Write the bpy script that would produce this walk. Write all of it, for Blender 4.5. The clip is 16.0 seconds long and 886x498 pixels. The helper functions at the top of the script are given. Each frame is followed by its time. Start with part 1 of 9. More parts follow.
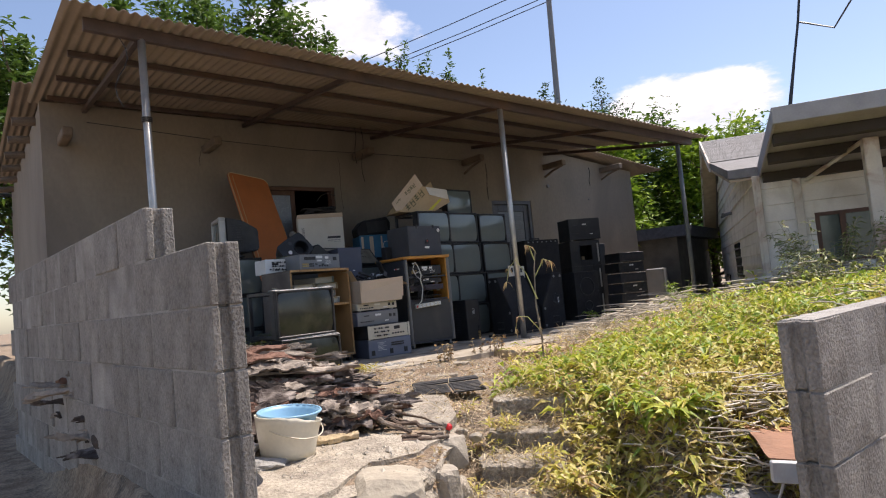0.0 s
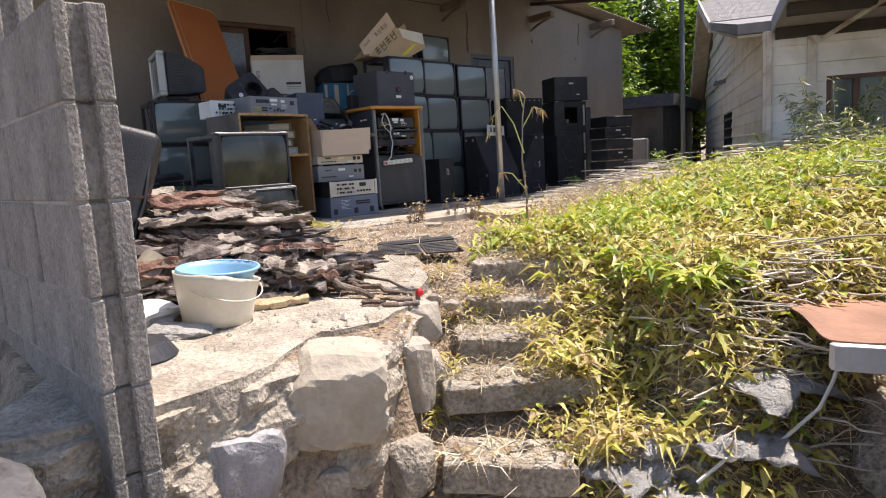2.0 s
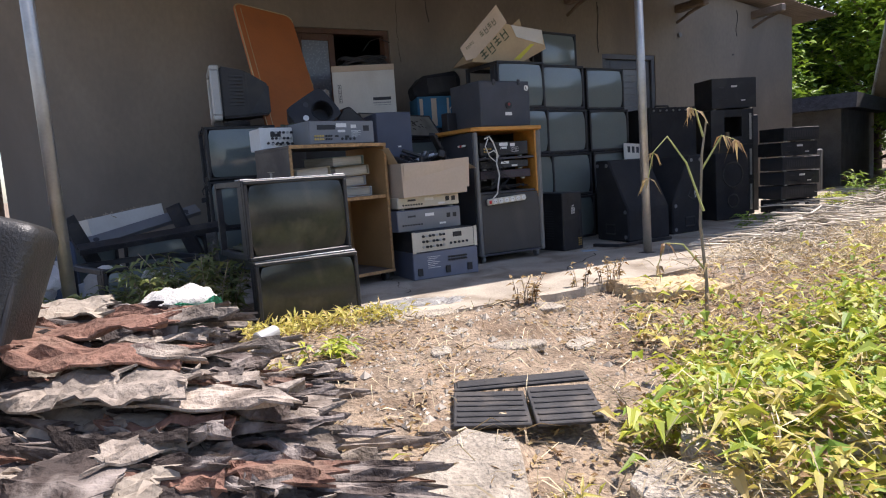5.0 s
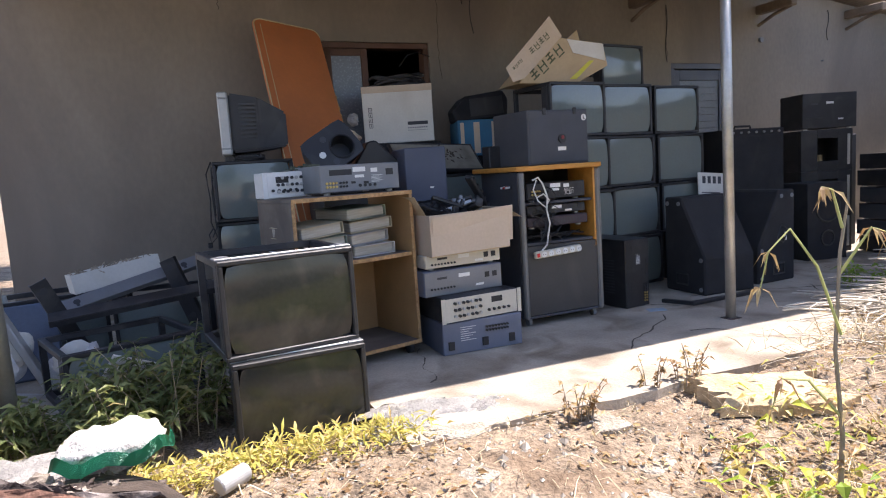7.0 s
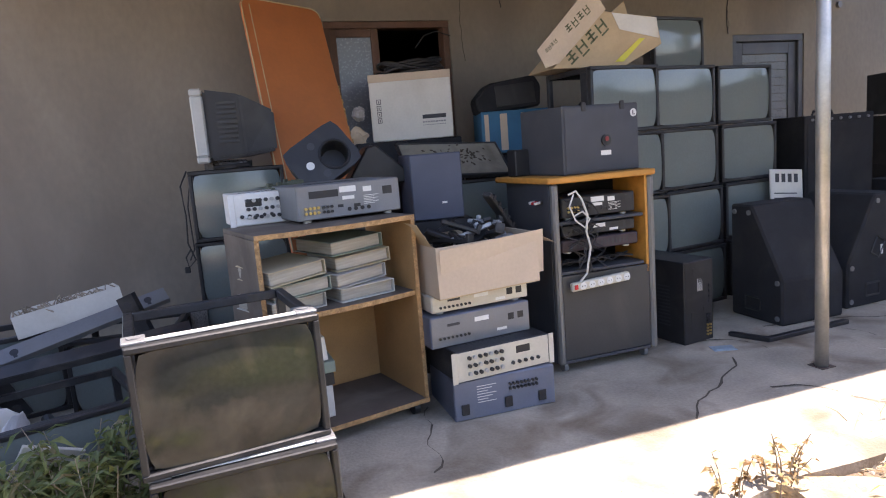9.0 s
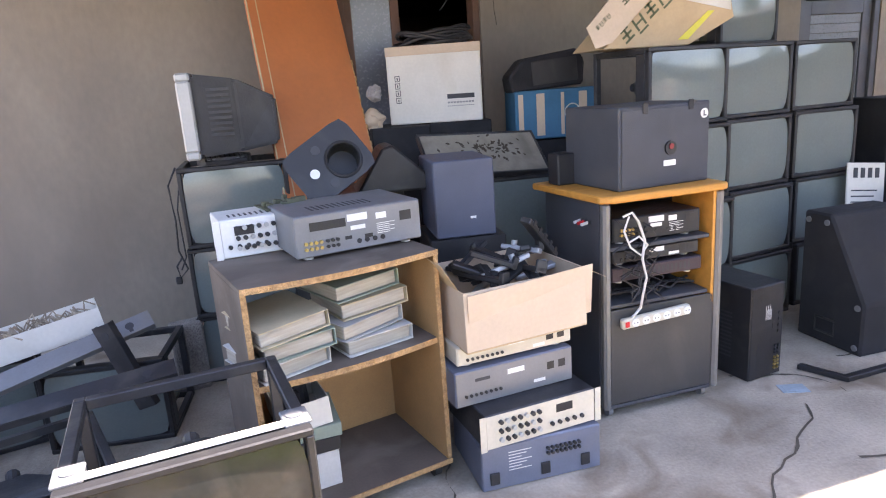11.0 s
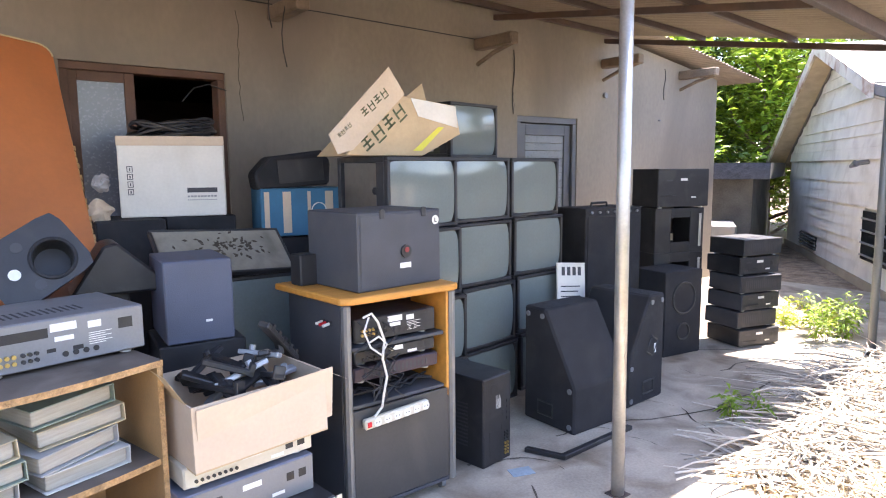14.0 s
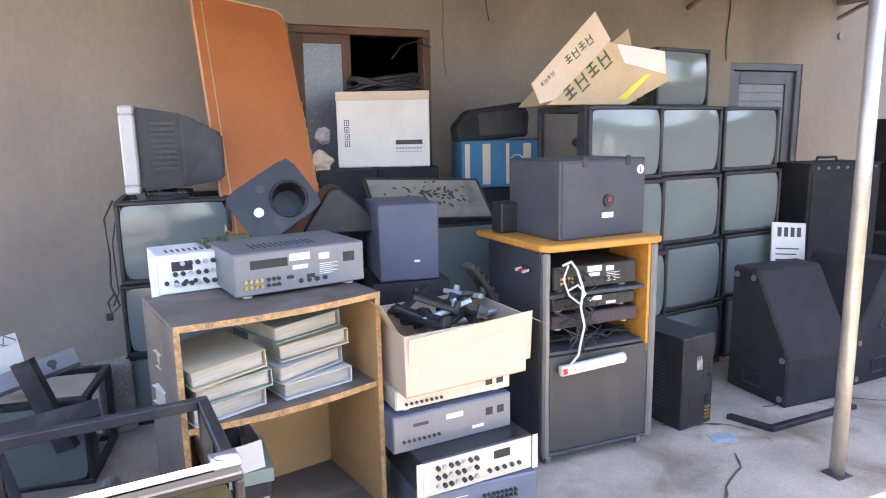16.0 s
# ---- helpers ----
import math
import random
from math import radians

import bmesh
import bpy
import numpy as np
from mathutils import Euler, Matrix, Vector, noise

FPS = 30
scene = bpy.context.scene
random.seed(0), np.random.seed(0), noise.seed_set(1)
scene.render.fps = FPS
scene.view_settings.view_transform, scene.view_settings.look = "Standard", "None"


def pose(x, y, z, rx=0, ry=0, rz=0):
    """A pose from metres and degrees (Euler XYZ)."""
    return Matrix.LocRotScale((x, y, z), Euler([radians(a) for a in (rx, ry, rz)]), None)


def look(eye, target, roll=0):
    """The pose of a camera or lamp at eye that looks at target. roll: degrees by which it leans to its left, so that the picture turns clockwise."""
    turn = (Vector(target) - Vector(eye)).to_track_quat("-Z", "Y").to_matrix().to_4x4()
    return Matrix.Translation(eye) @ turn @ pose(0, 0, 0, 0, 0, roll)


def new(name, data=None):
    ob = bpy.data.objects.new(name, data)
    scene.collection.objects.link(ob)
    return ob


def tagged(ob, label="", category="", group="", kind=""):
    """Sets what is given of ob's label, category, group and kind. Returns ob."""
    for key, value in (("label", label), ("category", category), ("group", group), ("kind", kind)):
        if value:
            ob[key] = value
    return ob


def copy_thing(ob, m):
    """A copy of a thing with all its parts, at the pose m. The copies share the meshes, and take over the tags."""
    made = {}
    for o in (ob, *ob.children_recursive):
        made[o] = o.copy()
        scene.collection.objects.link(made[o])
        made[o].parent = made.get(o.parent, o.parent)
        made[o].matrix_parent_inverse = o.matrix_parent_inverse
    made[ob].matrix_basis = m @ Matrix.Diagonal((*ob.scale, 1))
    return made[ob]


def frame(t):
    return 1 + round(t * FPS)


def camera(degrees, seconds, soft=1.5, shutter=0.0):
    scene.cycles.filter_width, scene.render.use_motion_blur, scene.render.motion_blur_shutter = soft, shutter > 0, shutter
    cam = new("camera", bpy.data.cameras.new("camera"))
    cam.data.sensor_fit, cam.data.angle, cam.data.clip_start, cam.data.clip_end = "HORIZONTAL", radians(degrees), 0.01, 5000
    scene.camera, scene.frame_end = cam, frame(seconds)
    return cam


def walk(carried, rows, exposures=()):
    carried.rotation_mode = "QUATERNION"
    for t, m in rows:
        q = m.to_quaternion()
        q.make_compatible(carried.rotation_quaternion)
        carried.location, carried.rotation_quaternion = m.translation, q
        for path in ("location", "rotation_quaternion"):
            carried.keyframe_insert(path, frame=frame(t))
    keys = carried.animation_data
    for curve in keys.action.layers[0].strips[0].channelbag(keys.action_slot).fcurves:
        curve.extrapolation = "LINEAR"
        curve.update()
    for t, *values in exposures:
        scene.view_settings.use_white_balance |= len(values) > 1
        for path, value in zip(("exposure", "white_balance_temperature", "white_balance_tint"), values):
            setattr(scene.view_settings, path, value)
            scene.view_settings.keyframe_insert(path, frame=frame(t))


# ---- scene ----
cam = camera(68.7, 16.0, soft=1.1)
PATH = [
    (0, (1.43, -8.057, 0.575), (2.619, -6.455, 0.707), -5.4),
    (0.5, (1.474, -8.016, 0.502), (2.734, -6.463, 0.536), -3.2),
    (1, (1.54, -7.917, 0.454), (2.787, -6.356, 0.372), -3.6),
    (1.5, (1.658, -7.697, 0.447), (2.872, -6.117, 0.263), -4.4),
    (2, (1.796, -7.519, 0.434), (3.025, -5.965, 0.166), -3.4),
    (2.5, (2.085, -7.275, 0.424), (3.345, -5.754, 0.108), -3.0),
    (3, (2.245, -7.027, 0.46), (3.425, -5.447, 0.128), -4.1),
    (3.5, (2.371, -6.796, 0.502), (3.516, -5.184, 0.207), -4.4),
    (4, (2.553, -6.623, 0.587), (3.662, -4.977, 0.341), -4.2),
    (4.5, (2.651, -6.482, 0.641), (3.641, -4.764, 0.383), -5.0),
    (4.7, (2.698, -6.407, 0.653), (3.66, -4.671, 0.405), -4.5),
    (6.8, (3.179, -5.72, 0.976), (3.943, -3.887, 0.739), -4.6),
    (7, (3.228, -5.668, 0.986), (4.007, -3.841, 0.75), -3.7),
    (7.5, (3.383, -5.483, 1.035), (4.155, -3.655, 0.788), -4.1),
    (8, (3.493, -5.291, 1.046), (4.161, -3.425, 0.774), -4.3),
    (8.5, (3.565, -5.147, 1.159), (4.23, -3.282, 0.881), -5.3),
    (8.7, (3.606, -5.102, 1.159), (4.281, -3.241, 0.877), -4.8),
    (10.8, (3.797, -4.504, 1.429), (4.271, -2.637, 0.891), -4.3),
    (11, (3.828, -4.494, 1.45), (4.407, -2.642, 0.965), -4.0),
    (11.5, (3.843, -4.497, 1.488), (4.686, -2.722, 1.115), -1.8),
    (12, (3.858, -4.499, 1.52), (4.836, -2.774, 1.259), -0.7),
    (12.5, (3.88, -4.482, 1.506), (4.977, -2.827, 1.265), -0.9),
    (13, (3.91, -4.466, 1.487), (5.16, -2.921, 1.265), -0.2),
    (13.5, (3.902, -4.513, 1.501), (5.181, -2.995, 1.257), -0.8),
    (14, (3.899, -4.522, 1.5), (5.147, -2.979, 1.254), -0.5),
    (14.5, (3.89, -4.531, 1.49), (5.075, -2.941, 1.231), -1.3),
    (15, (3.887, -4.525, 1.471), (4.964, -2.864, 1.187), -1.0),
    (15.5, (3.867, -4.499, 1.454), (4.724, -2.72, 1.141), -1.7),
    (16, (3.829, -4.512, 1.444), (4.582, -2.693, 1.09), -1.1),
]
EXPOSURES = [(0, 0.38, 6800, 18), (1.0, 0.5, 6900, 19), (2.0, 0.75, 6750, 19), (3.5, 0.65, 6700, 20), (4.5, 0.65, 6400, 20), (7.0, 1.2, 6450, 21), (8.7, 1.6, 6800, 23), (11.0, 2.6, 6950, 24), (12.5, 3.12, 6750, 23), (13.0, 3.0, 6650, 22), (13.5, 2.75, 6650, 22), (14.5, 2.7, 6650, 21), (16.0, 2.95, 6800, 22)]
walk(cam, [(t, look(eye, target, roll)) for t, eye, target, roll in PATH], EXPOSURES)

# ---- light ----
world = bpy.data.worlds.new("world")
scene.world = world
world.use_nodes = True
wn = world.node_tree.nodes
sky = wn.new("ShaderNodeTexSky")
sky.sky_type = "NISHITA"
sky.sun_disc = False
SUN_EL, SUN_AZ = 66.0, -4.5          # azimuth measured from +x towards +y
sky.sun_elevation = radians(SUN_EL)
sky.sun_rotation = radians(90 - SUN_AZ)
sky.air_density, sky.dust_density, sky.ozone_density = 1.0, 0.8, 1.5
wn["Background"].inputs["Strength"].default_value = 0.14
world.node_tree.links.new(sky.outputs[0], wn["Background"].inputs["Color"])
sun_data = bpy.data.lights.new("sun", "SUN")
sun_data.energy, sun_data.angle, sun_data.color = 4.8, radians(0.6), (1.0, 0.95, 0.86)
sun = new("sun", sun_data)
sx = math.cos(radians(SUN_EL)) * math.cos(radians(SUN_AZ))
sy = math.cos(radians(SUN_EL)) * math.sin(radians(SUN_AZ))
sun.matrix_world = look((sx * 40, sy * 40, math.sin(radians(SUN_EL)) * 40), (0, 0, 0))

# ---- materials ----
MATS = {}


def mat(name, col, rough=0.8, metal=0.0, var=0.25, scale=6.0, fine=60.0, bump=0.15, stain=None, stain_amount=0.5,
        stain_scale=2.0, rand=0.0, trans=0.0, spec=0.5, coat=0.0, stretch=(1, 1, 1), island=0.0, grain=0.5):
    """A weathered surface: base colour with coarse and fine variation, stains of a second colour, bump."""
    if name in MATS:
        return MATS[name]
    m = bpy.data.materials.new(name)
    m.use_nodes = True
    n, l = m.node_tree.nodes, m.node_tree.links
    b = n["Principled BSDF"]
    tc = n.new("ShaderNodeTexCoord")
    mp = n.new("ShaderNodeMapping")
    mp.inputs["Scale"].default_value = stretch
    l.new(tc.outputs["Object"], mp.inputs[0])
    big = n.new("ShaderNodeTexNoise")
    big.inputs["Scale"].default_value, big.inputs["Detail"].default_value = scale, 5
    small = n.new("ShaderNodeTexNoise")
    small.inputs["Scale"].default_value, small.inputs["Detail"].default_value = fine, 4
    l.new(mp.outputs[0], big.inputs[0])
    l.new(mp.outputs[0], small.inputs[0])
    add = n.new("ShaderNodeMath")
    add.operation = "MULTIPLY_ADD"
    l.new(small.outputs[0], add.inputs[0])
    add.inputs[1].default_value = grain
    l.new(big.outputs[0], add.inputs[2])
    ramp = n.new("ShaderNodeMapRange")
    ramp.inputs[1].default_value, ramp.inputs[2].default_value = 0.2 + grain / 2, 0.8 + grain / 2
    ramp.inputs[3].default_value, ramp.inputs[4].default_value = 1 - var, 1 + var
    l.new(add.outputs[0], ramp.inputs[0])
    base = n.new("ShaderNodeMix")
    base.data_type, base.blend_type = "RGBA", "MULTIPLY"
    base.inputs[0].default_value = 1
    base.inputs[6].default_value = (*col, 1)
    l.new(ramp.outputs[0], base.inputs[7])
    out = base.outputs[2]
    if rand or island:
        src = n.new("ShaderNodeObjectInfo").outputs["Random"] if rand else n.new("ShaderNodeNewGeometry").outputs["Random Per Island"]
        amt = rand or island
        rr = n.new("ShaderNodeMapRange")
        rr.inputs[3].default_value, rr.inputs[4].default_value = 1 - amt, 1 + amt
        l.new(src, rr.inputs[0])
        hs = n.new("ShaderNodeHueSaturation")
        l.new(rr.outputs[0], hs.inputs["Value"])
        l.new(out, hs.inputs["Color"])
        out = hs.outputs[0]
    if stain:
        sn = n.new("ShaderNodeTexNoise")
        sn.inputs["Scale"].default_value, sn.inputs["Detail"].default_value = stain_scale, 6
        sn.inputs["Distortion"].default_value = 0.6
        l.new(mp.outputs[0], sn.inputs[0])
        sr = n.new("ShaderNodeMapRange")
        sr.inputs[1].default_value, sr.inputs[2].default_value = 0.5, 0.72
        sr.inputs[3].default_value, sr.inputs[4].default_value = 0, stain_amount
        l.new(sn.outputs[0], sr.inputs[0])
        mx = n.new("ShaderNodeMix")
        mx.data_type = "RGBA"
        l.new(sr.outputs[0], mx.inputs[0])
        l.new(out, mx.inputs[6])
        mx.inputs[7].default_value = (*stain, 1)
        out = mx.outputs[2]
    l.new(out, b.inputs["Base Color"])
    rm = n.new("ShaderNodeMapRange")
    rm.inputs[3].default_value, rm.inputs[4].default_value = max(0.03, rough - 0.12), min(1, rough + 0.12)
    l.new(small.outputs[0], rm.inputs[0])
    l.new(rm.outputs[0], b.inputs["Roughness"])
    b.inputs["Metallic"].default_value = metal
    b.inputs["Specular IOR Level"].default_value = spec
    b.inputs["Coat Weight"].default_value = coat
    if trans:
        b.inputs["Transmission Weight"].default_value = trans
    if bump:
        bp = n.new("ShaderNodeBump")
        bp.inputs["Strength"].default_value = bump
        bp.inputs["Distance"].default_value = 0.02
        l.new(add.outputs[0], bp.inputs["Height"])
        l.new(bp.outputs[0], b.inputs["Normal"])
    MATS[name] = m
    return m


def leaf_mat(name, a, b_col, dry=None):
    """Leaves: colour differs from leaf to leaf, light shines through them."""
    m = bpy.data.materials.new(name)
    m.use_nodes = True
    n, l = m.node_tree.nodes, m.node_tree.links
    b = n["Principled BSDF"]
    g = n.new("ShaderNodeNewGeometry")
    r = n.new("ShaderNodeValToRGB")
    r.color_ramp.elements[0].color = (*a, 1)
    r.color_ramp.elements[1].color = (*b_col, 1)
    if dry:
        e = r.color_ramp.elements.new(0.9)
        e.color = (*b_col, 1)
        r.color_ramp.elements[2].color = (*dry, 1)
    l.new(g.outputs["Random Per Island"], r.inputs[0])
    l.new(r.outputs[0], b.inputs["Base Color"])
    b.inputs["Roughness"].default_value = 0.5
    t = n.new("ShaderNodeBsdfTranslucent")
    l.new(r.outputs[0], t.inputs[0])
    mx = n.new("ShaderNodeMixShader")
    mx.inputs[0].default_value = 0.35
    l.new(b.outputs[0], mx.inputs[1])
    l.new(t.outputs[0], mx.inputs[2])
    l.new(mx.outputs[0], n["Material Output"].inputs[0])
    return m


PLASTER = mat("plaster", (0.25, 0.217, 0.176), 0.9, var=0.2, scale=1.3, fine=26, bump=0.14, stain=(0.17, 0.145, 0.12), stain_amount=0.9, stain_scale=0.75, stretch=(1, 1, 0.6))
SLAB = mat("slab_concrete", (0.39, 0.34, 0.268), 0.8, var=0.34, scale=3.2, fine=70, bump=0.4, stain=(0.15, 0.11, 0.07), stain_amount=0.85, stain_scale=3.0)
BLOCK = mat("block_concrete", (0.27, 0.25, 0.222), 0.95, var=0.4, scale=9, fine=120, grain=0.9, bump=0.8, stain=(0.11, 0.10, 0.088), stain_amount=0.8, stain_scale=2.2, rand=0.12, stretch=(1, 1, 0.7))
MORTAR = mat("mortar", (0.33, 0.31, 0.28), 0.95, var=0.4, fine=80, bump=0.9, stain=(0.15, 0.14, 0.12), stain_amount=0.7, stain_scale=4)
CONCRETE = mat("rough_concrete", (0.355, 0.31, 0.245), 0.9, var=0.45, scale=9, fine=70, grain=0.9, bump=0.9, stain=(0.22, 0.18, 0.13), stain_amount=0.6, stain_scale=5, rand=0.1)
STEPSTONE = mat("step_stone", (0.36, 0.315, 0.25), 0.9, var=0.5, scale=10, fine=70, grain=1.0, bump=1.0, stain=(0.17, 0.125, 0.08), stain_amount=0.8, stain_scale=7, rand=0.12)
TANROCK = mat("tan_boulder", (0.40, 0.35, 0.27), 0.85, var=0.25, scale=5, fine=40, bump=0.5, stain=(0.26, 0.21, 0.14), stain_amount=0.6, stain_scale=4)
GREYROCK = mat("grey_boulder", (0.33, 0.32, 0.32), 0.9, var=0.35, scale=14, fine=90, bump=0.7, stain=(0.22, 0.20, 0.19), stain_amount=0.5, stain_scale=5)
ROCK = mat("rock", (0.34, 0.30, 0.24), 0.9, var=0.3, scale=5, fine=50, bump=0.6, stain=(0.13, 0.125, 0.115), stain_amount=0.5, stain_scale=3.5, rand=0.2)
DIRT = mat("dirt", (0.27, 0.205, 0.14), 0.95, var=0.65, scale=9, fine=60, grain=1.0, bump=1.0, stain=(0.15, 0.095, 0.055), stain_amount=0.85, stain_scale=3.5)
SHEET = mat("roof_sheet", (0.25, 0.20, 0.155), 0.75, var=0.2, scale=2, fine=30, bump=0.1, stain=(0.25, 0.20, 0.15), stain_amount=0.6, stain_scale=1.5)
BROWNSTEEL = mat("brown_painted_steel", (0.075, 0.052, 0.045), 0.55, var=0.3, scale=8, fine=60, stain=(0.16, 0.08, 0.04), stain_amount=0.4)
GALV = mat("galvanised_steel", (0.46, 0.45, 0.42), 0.42, 0.65, var=0.2, scale=9, fine=80, bump=0.05, stain=(0.30, 0.24, 0.18), stain_amount=0.35, stain_scale=5)
TIMBER = mat("old_timber", (0.17, 0.13, 0.095), 0.85, var=0.35, scale=4, fine=50, bump=0.4, stretch=(1, 1, 1))
BLACK = mat("black_plastic", (0.018, 0.018, 0.02), 0.5, var=0.3, scale=9, fine=120, bump=0.08, stain=(0.075, 0.07, 0.062), stain_amount=0.45, stain_scale=5)
CARPET = mat("black_carpet", (0.02, 0.02, 0.023), 0.95, var=0.35, scale=6, fine=300, bump=0.4, stain=(0.06, 0.055, 0.05), stain_amount=0.35, stain_scale=4)
NAVY = mat("charcoal_vinyl", (0.05, 0.053, 0.062), 0.6, var=0.2, scale=6, fine=220, bump=0.2, stain=(0.10, 0.095, 0.085), stain_amount=0.35, stain_scale=4)
DARKSTEEL = mat("dark_steel", (0.035, 0.036, 0.04), 0.45, 0.3, var=0.3, scale=8, fine=90, bump=0.05, stain=(0.13, 0.12, 0.105), stain_amount=0.5, stain_scale=6)
GREYMETAL = mat("grey_metal", (0.21, 0.215, 0.225), 0.5, 0.35, var=0.15, scale=6, fine=120, bump=0.05, stain=(0.25, 0.23, 0.20), stain_amount=0.4, stain_scale=4)
BLUEMETAL = mat("blue_grey_metal", (0.16, 0.18, 0.235), 0.5, 0.3, var=0.15, scale=6, fine=120, bump=0.05, stain=(0.22, 0.21, 0.19), stain_amount=0.35, stain_scale=5)
SILVER = mat("silver_plastic", (0.44, 0.44, 0.42), 0.45, 0.2, var=0.12, scale=6, fine=90, bump=0.04, stain=(0.3, 0.28, 0.24), stain_amount=0.4)
CREAM = mat("cream_plastic", (0.58, 0.53, 0.42), 0.55, var=0.12, fine=70, bump=0.05, stain=(0.36, 0.31, 0.22), stain_amount=0.4)
WHITE = mat("white_plastic", (0.72, 0.71, 0.67), 0.5, var=0.1, fine=60, bump=0.05, stain=(0.45, 0.42, 0.36), stain_amount=0.45)
CHIP = mat("chipboard_edge", (0.42, 0.25, 0.11), 0.8, var=0.4, scale=40, fine=160, bump=0.5, stain=(0.2, 0.1, 0.04), stain_amount=0.5, stain_scale=30)
CHIPFACE = mat("chipboard_face", (0.40, 0.23, 0.095), 0.7, var=0.2, scale=5, fine=120, bump=0.15, stain=(0.26, 0.15, 0.07), stain_amount=0.5)
DARKLAM = mat("dusty_dark_laminate", (0.12, 0.095, 0.075), 0.7, var=0.3, scale=5, fine=90, bump=0.08, stain=(0.23, 0.20, 0.165), stain_amount=0.7, stain_scale=4)
ORANGEWOOD = mat("orange_wood", (0.55, 0.245, 0.045), 0.5, var=0.2, scale=4, fine=50, bump=0.05, stretch=(1, 6, 6))
ORANGE = mat("orange_laminate", (0.50, 0.165, 0.055), 0.55, var=0.12, scale=3, fine=40, bump=0.04, stain=(0.30, 0.12, 0.06), stain_amount=0.4)
CARDBOARD = mat("cardboard", (0.50, 0.37, 0.22), 0.85, var=0.12, scale=4, fine=60, bump=0.08, stain=(0.36, 0.25, 0.14), stain_amount=0.4)
PALECARD = mat("pale_cardboard", (0.56, 0.44, 0.32), 0.85, var=0.1, scale=4, fine=60, bump=0.08, stain=(0.46, 0.36, 0.23), stain_amount=0.4)
WHITECARD = mat("white_cardboard", (0.66, 0.63, 0.56), 0.85, var=0.1, scale=4, fine=60, bump=0.08, stain=(0.45, 0.38, 0.27), stain_amount=0.5)
BLUECARD = mat("blue_cardboard", (0.04, 0.15, 0.25), 0.8, var=0.15, fine=60, bump=0.05)
PAPER = mat("paper", (0.40, 0.365, 0.30), 0.9, var=0.2, scale=8, fine=200, bump=0.3, stretch=(1, 1, 12))
INK = mat("ink", (0.05, 0.05, 0.055), 0.7, var=0.1, bump=0)
GREENINK = mat("printed_green", (0.10, 0.115, 0.06), 0.8, var=0.1, bump=0)
YELLOWTAPE = mat("yellow_tape", (0.62, 0.56, 0.05), 0.5, var=0.1, bump=0.05)
CLAP = mat("white_clapboard", (0.76, 0.73, 0.66), 0.7, var=0.12, scale=3, fine=60, bump=0.15, stain=(0.42, 0.37, 0.29), stain_amount=0.5, stain_scale=2.5)
WHITEWOOD = mat("peeling_white_wood", (0.62, 0.58, 0.5), 0.75, var=0.15, scale=3, fine=40, bump=0.3, stain=(0.26, 0.11, 0.045), stain_amount=0.9, stain_scale=3.5)
SHINGLE = mat("grey_shingle", (0.23, 0.22, 0.21), 0.9, var=0.25, scale=8, fine=90, bump=0.4, rand=0.1)
BARK = mat("bark", (0.15, 0.105, 0.075), 0.9, var=0.5, scale=9, fine=70, bump=0.9, stain=(0.33, 0.29, 0.24), stain_amount=0.75, stain_scale=6, island=0.35, stretch=(1, 1, 1))
OLDWOOD = mat("rotten_wood", (0.50, 0.385, 0.23), 0.9, var=0.4, scale=6, fine=60, bump=0.8, stain=(0.20, 0.13, 0.07), stain_amount=0.8, stain_scale=5, rand=0.15)
STRAW = mat("dry_straw", (0.60, 0.49, 0.31), 0.9, var=0.3, fine=50, bump=0.1, island=0.4)
TWIG = mat("dry_twig", (0.33, 0.27, 0.20), 0.9, var=0.3, fine=60, bump=0.3, island=0.35)
GLASS = mat("dark_pane", (0.02, 0.024, 0.026), 0.08, var=0.2, bump=0, spec=0.6)
# near-black base colour stands in for the shade of unlit rooms
ROOM_SHADE = mat("room_shade", (0.05, 0.045, 0.04), 0.95, var=0.3, scale=2, bump=0.1)
RUST = mat("rusty_sheet", (0.30, 0.16, 0.10), 0.8, 0.1, var=0.3, scale=5, fine=60, bump=0.3, stain=(0.13, 0.06, 0.035), stain_amount=0.6, stain_scale=4)
TEAL = mat("green_plastic", (0.03, 0.40, 0.25), 0.4, var=0.1, bump=0.05)
BLUEPL = mat("pale_blue_plastic", (0.25, 0.46, 0.62), 0.4, var=0.12, scale=4, bump=0.05, stain=(0.4, 0.45, 0.48), stain_amount=0.4)
WHITEBAG = mat("white_sack", (0.72, 0.71, 0.70), 0.7, var=0.15, scale=6, fine=120, bump=0.5, stain=(0.45, 0.41, 0.35), stain_amount=0.4)
RED = mat("red_plastic", (0.65, 0.02, 0.025), 0.4, var=0.1, bump=0)
LEATHER = mat("black_leather", (0.022, 0.022, 0.021), 0.45, var=0.3, scale=6, fine=150, bump=0.25, stain=(0.08, 0.075, 0.065), stain_amount=0.4, stain_scale=4)
CABLE = mat("black_cable", (0.02, 0.02, 0.022), 0.5, var=0.2, bump=0)
WIRE_WHITE = mat("white_cable", (0.62, 0.60, 0.55), 0.5, var=0.1, bump=0)
BRASS = mat("gold_socket", (0.55, 0.40, 0.15), 0.35, 0.8, var=0.1, bump=0)

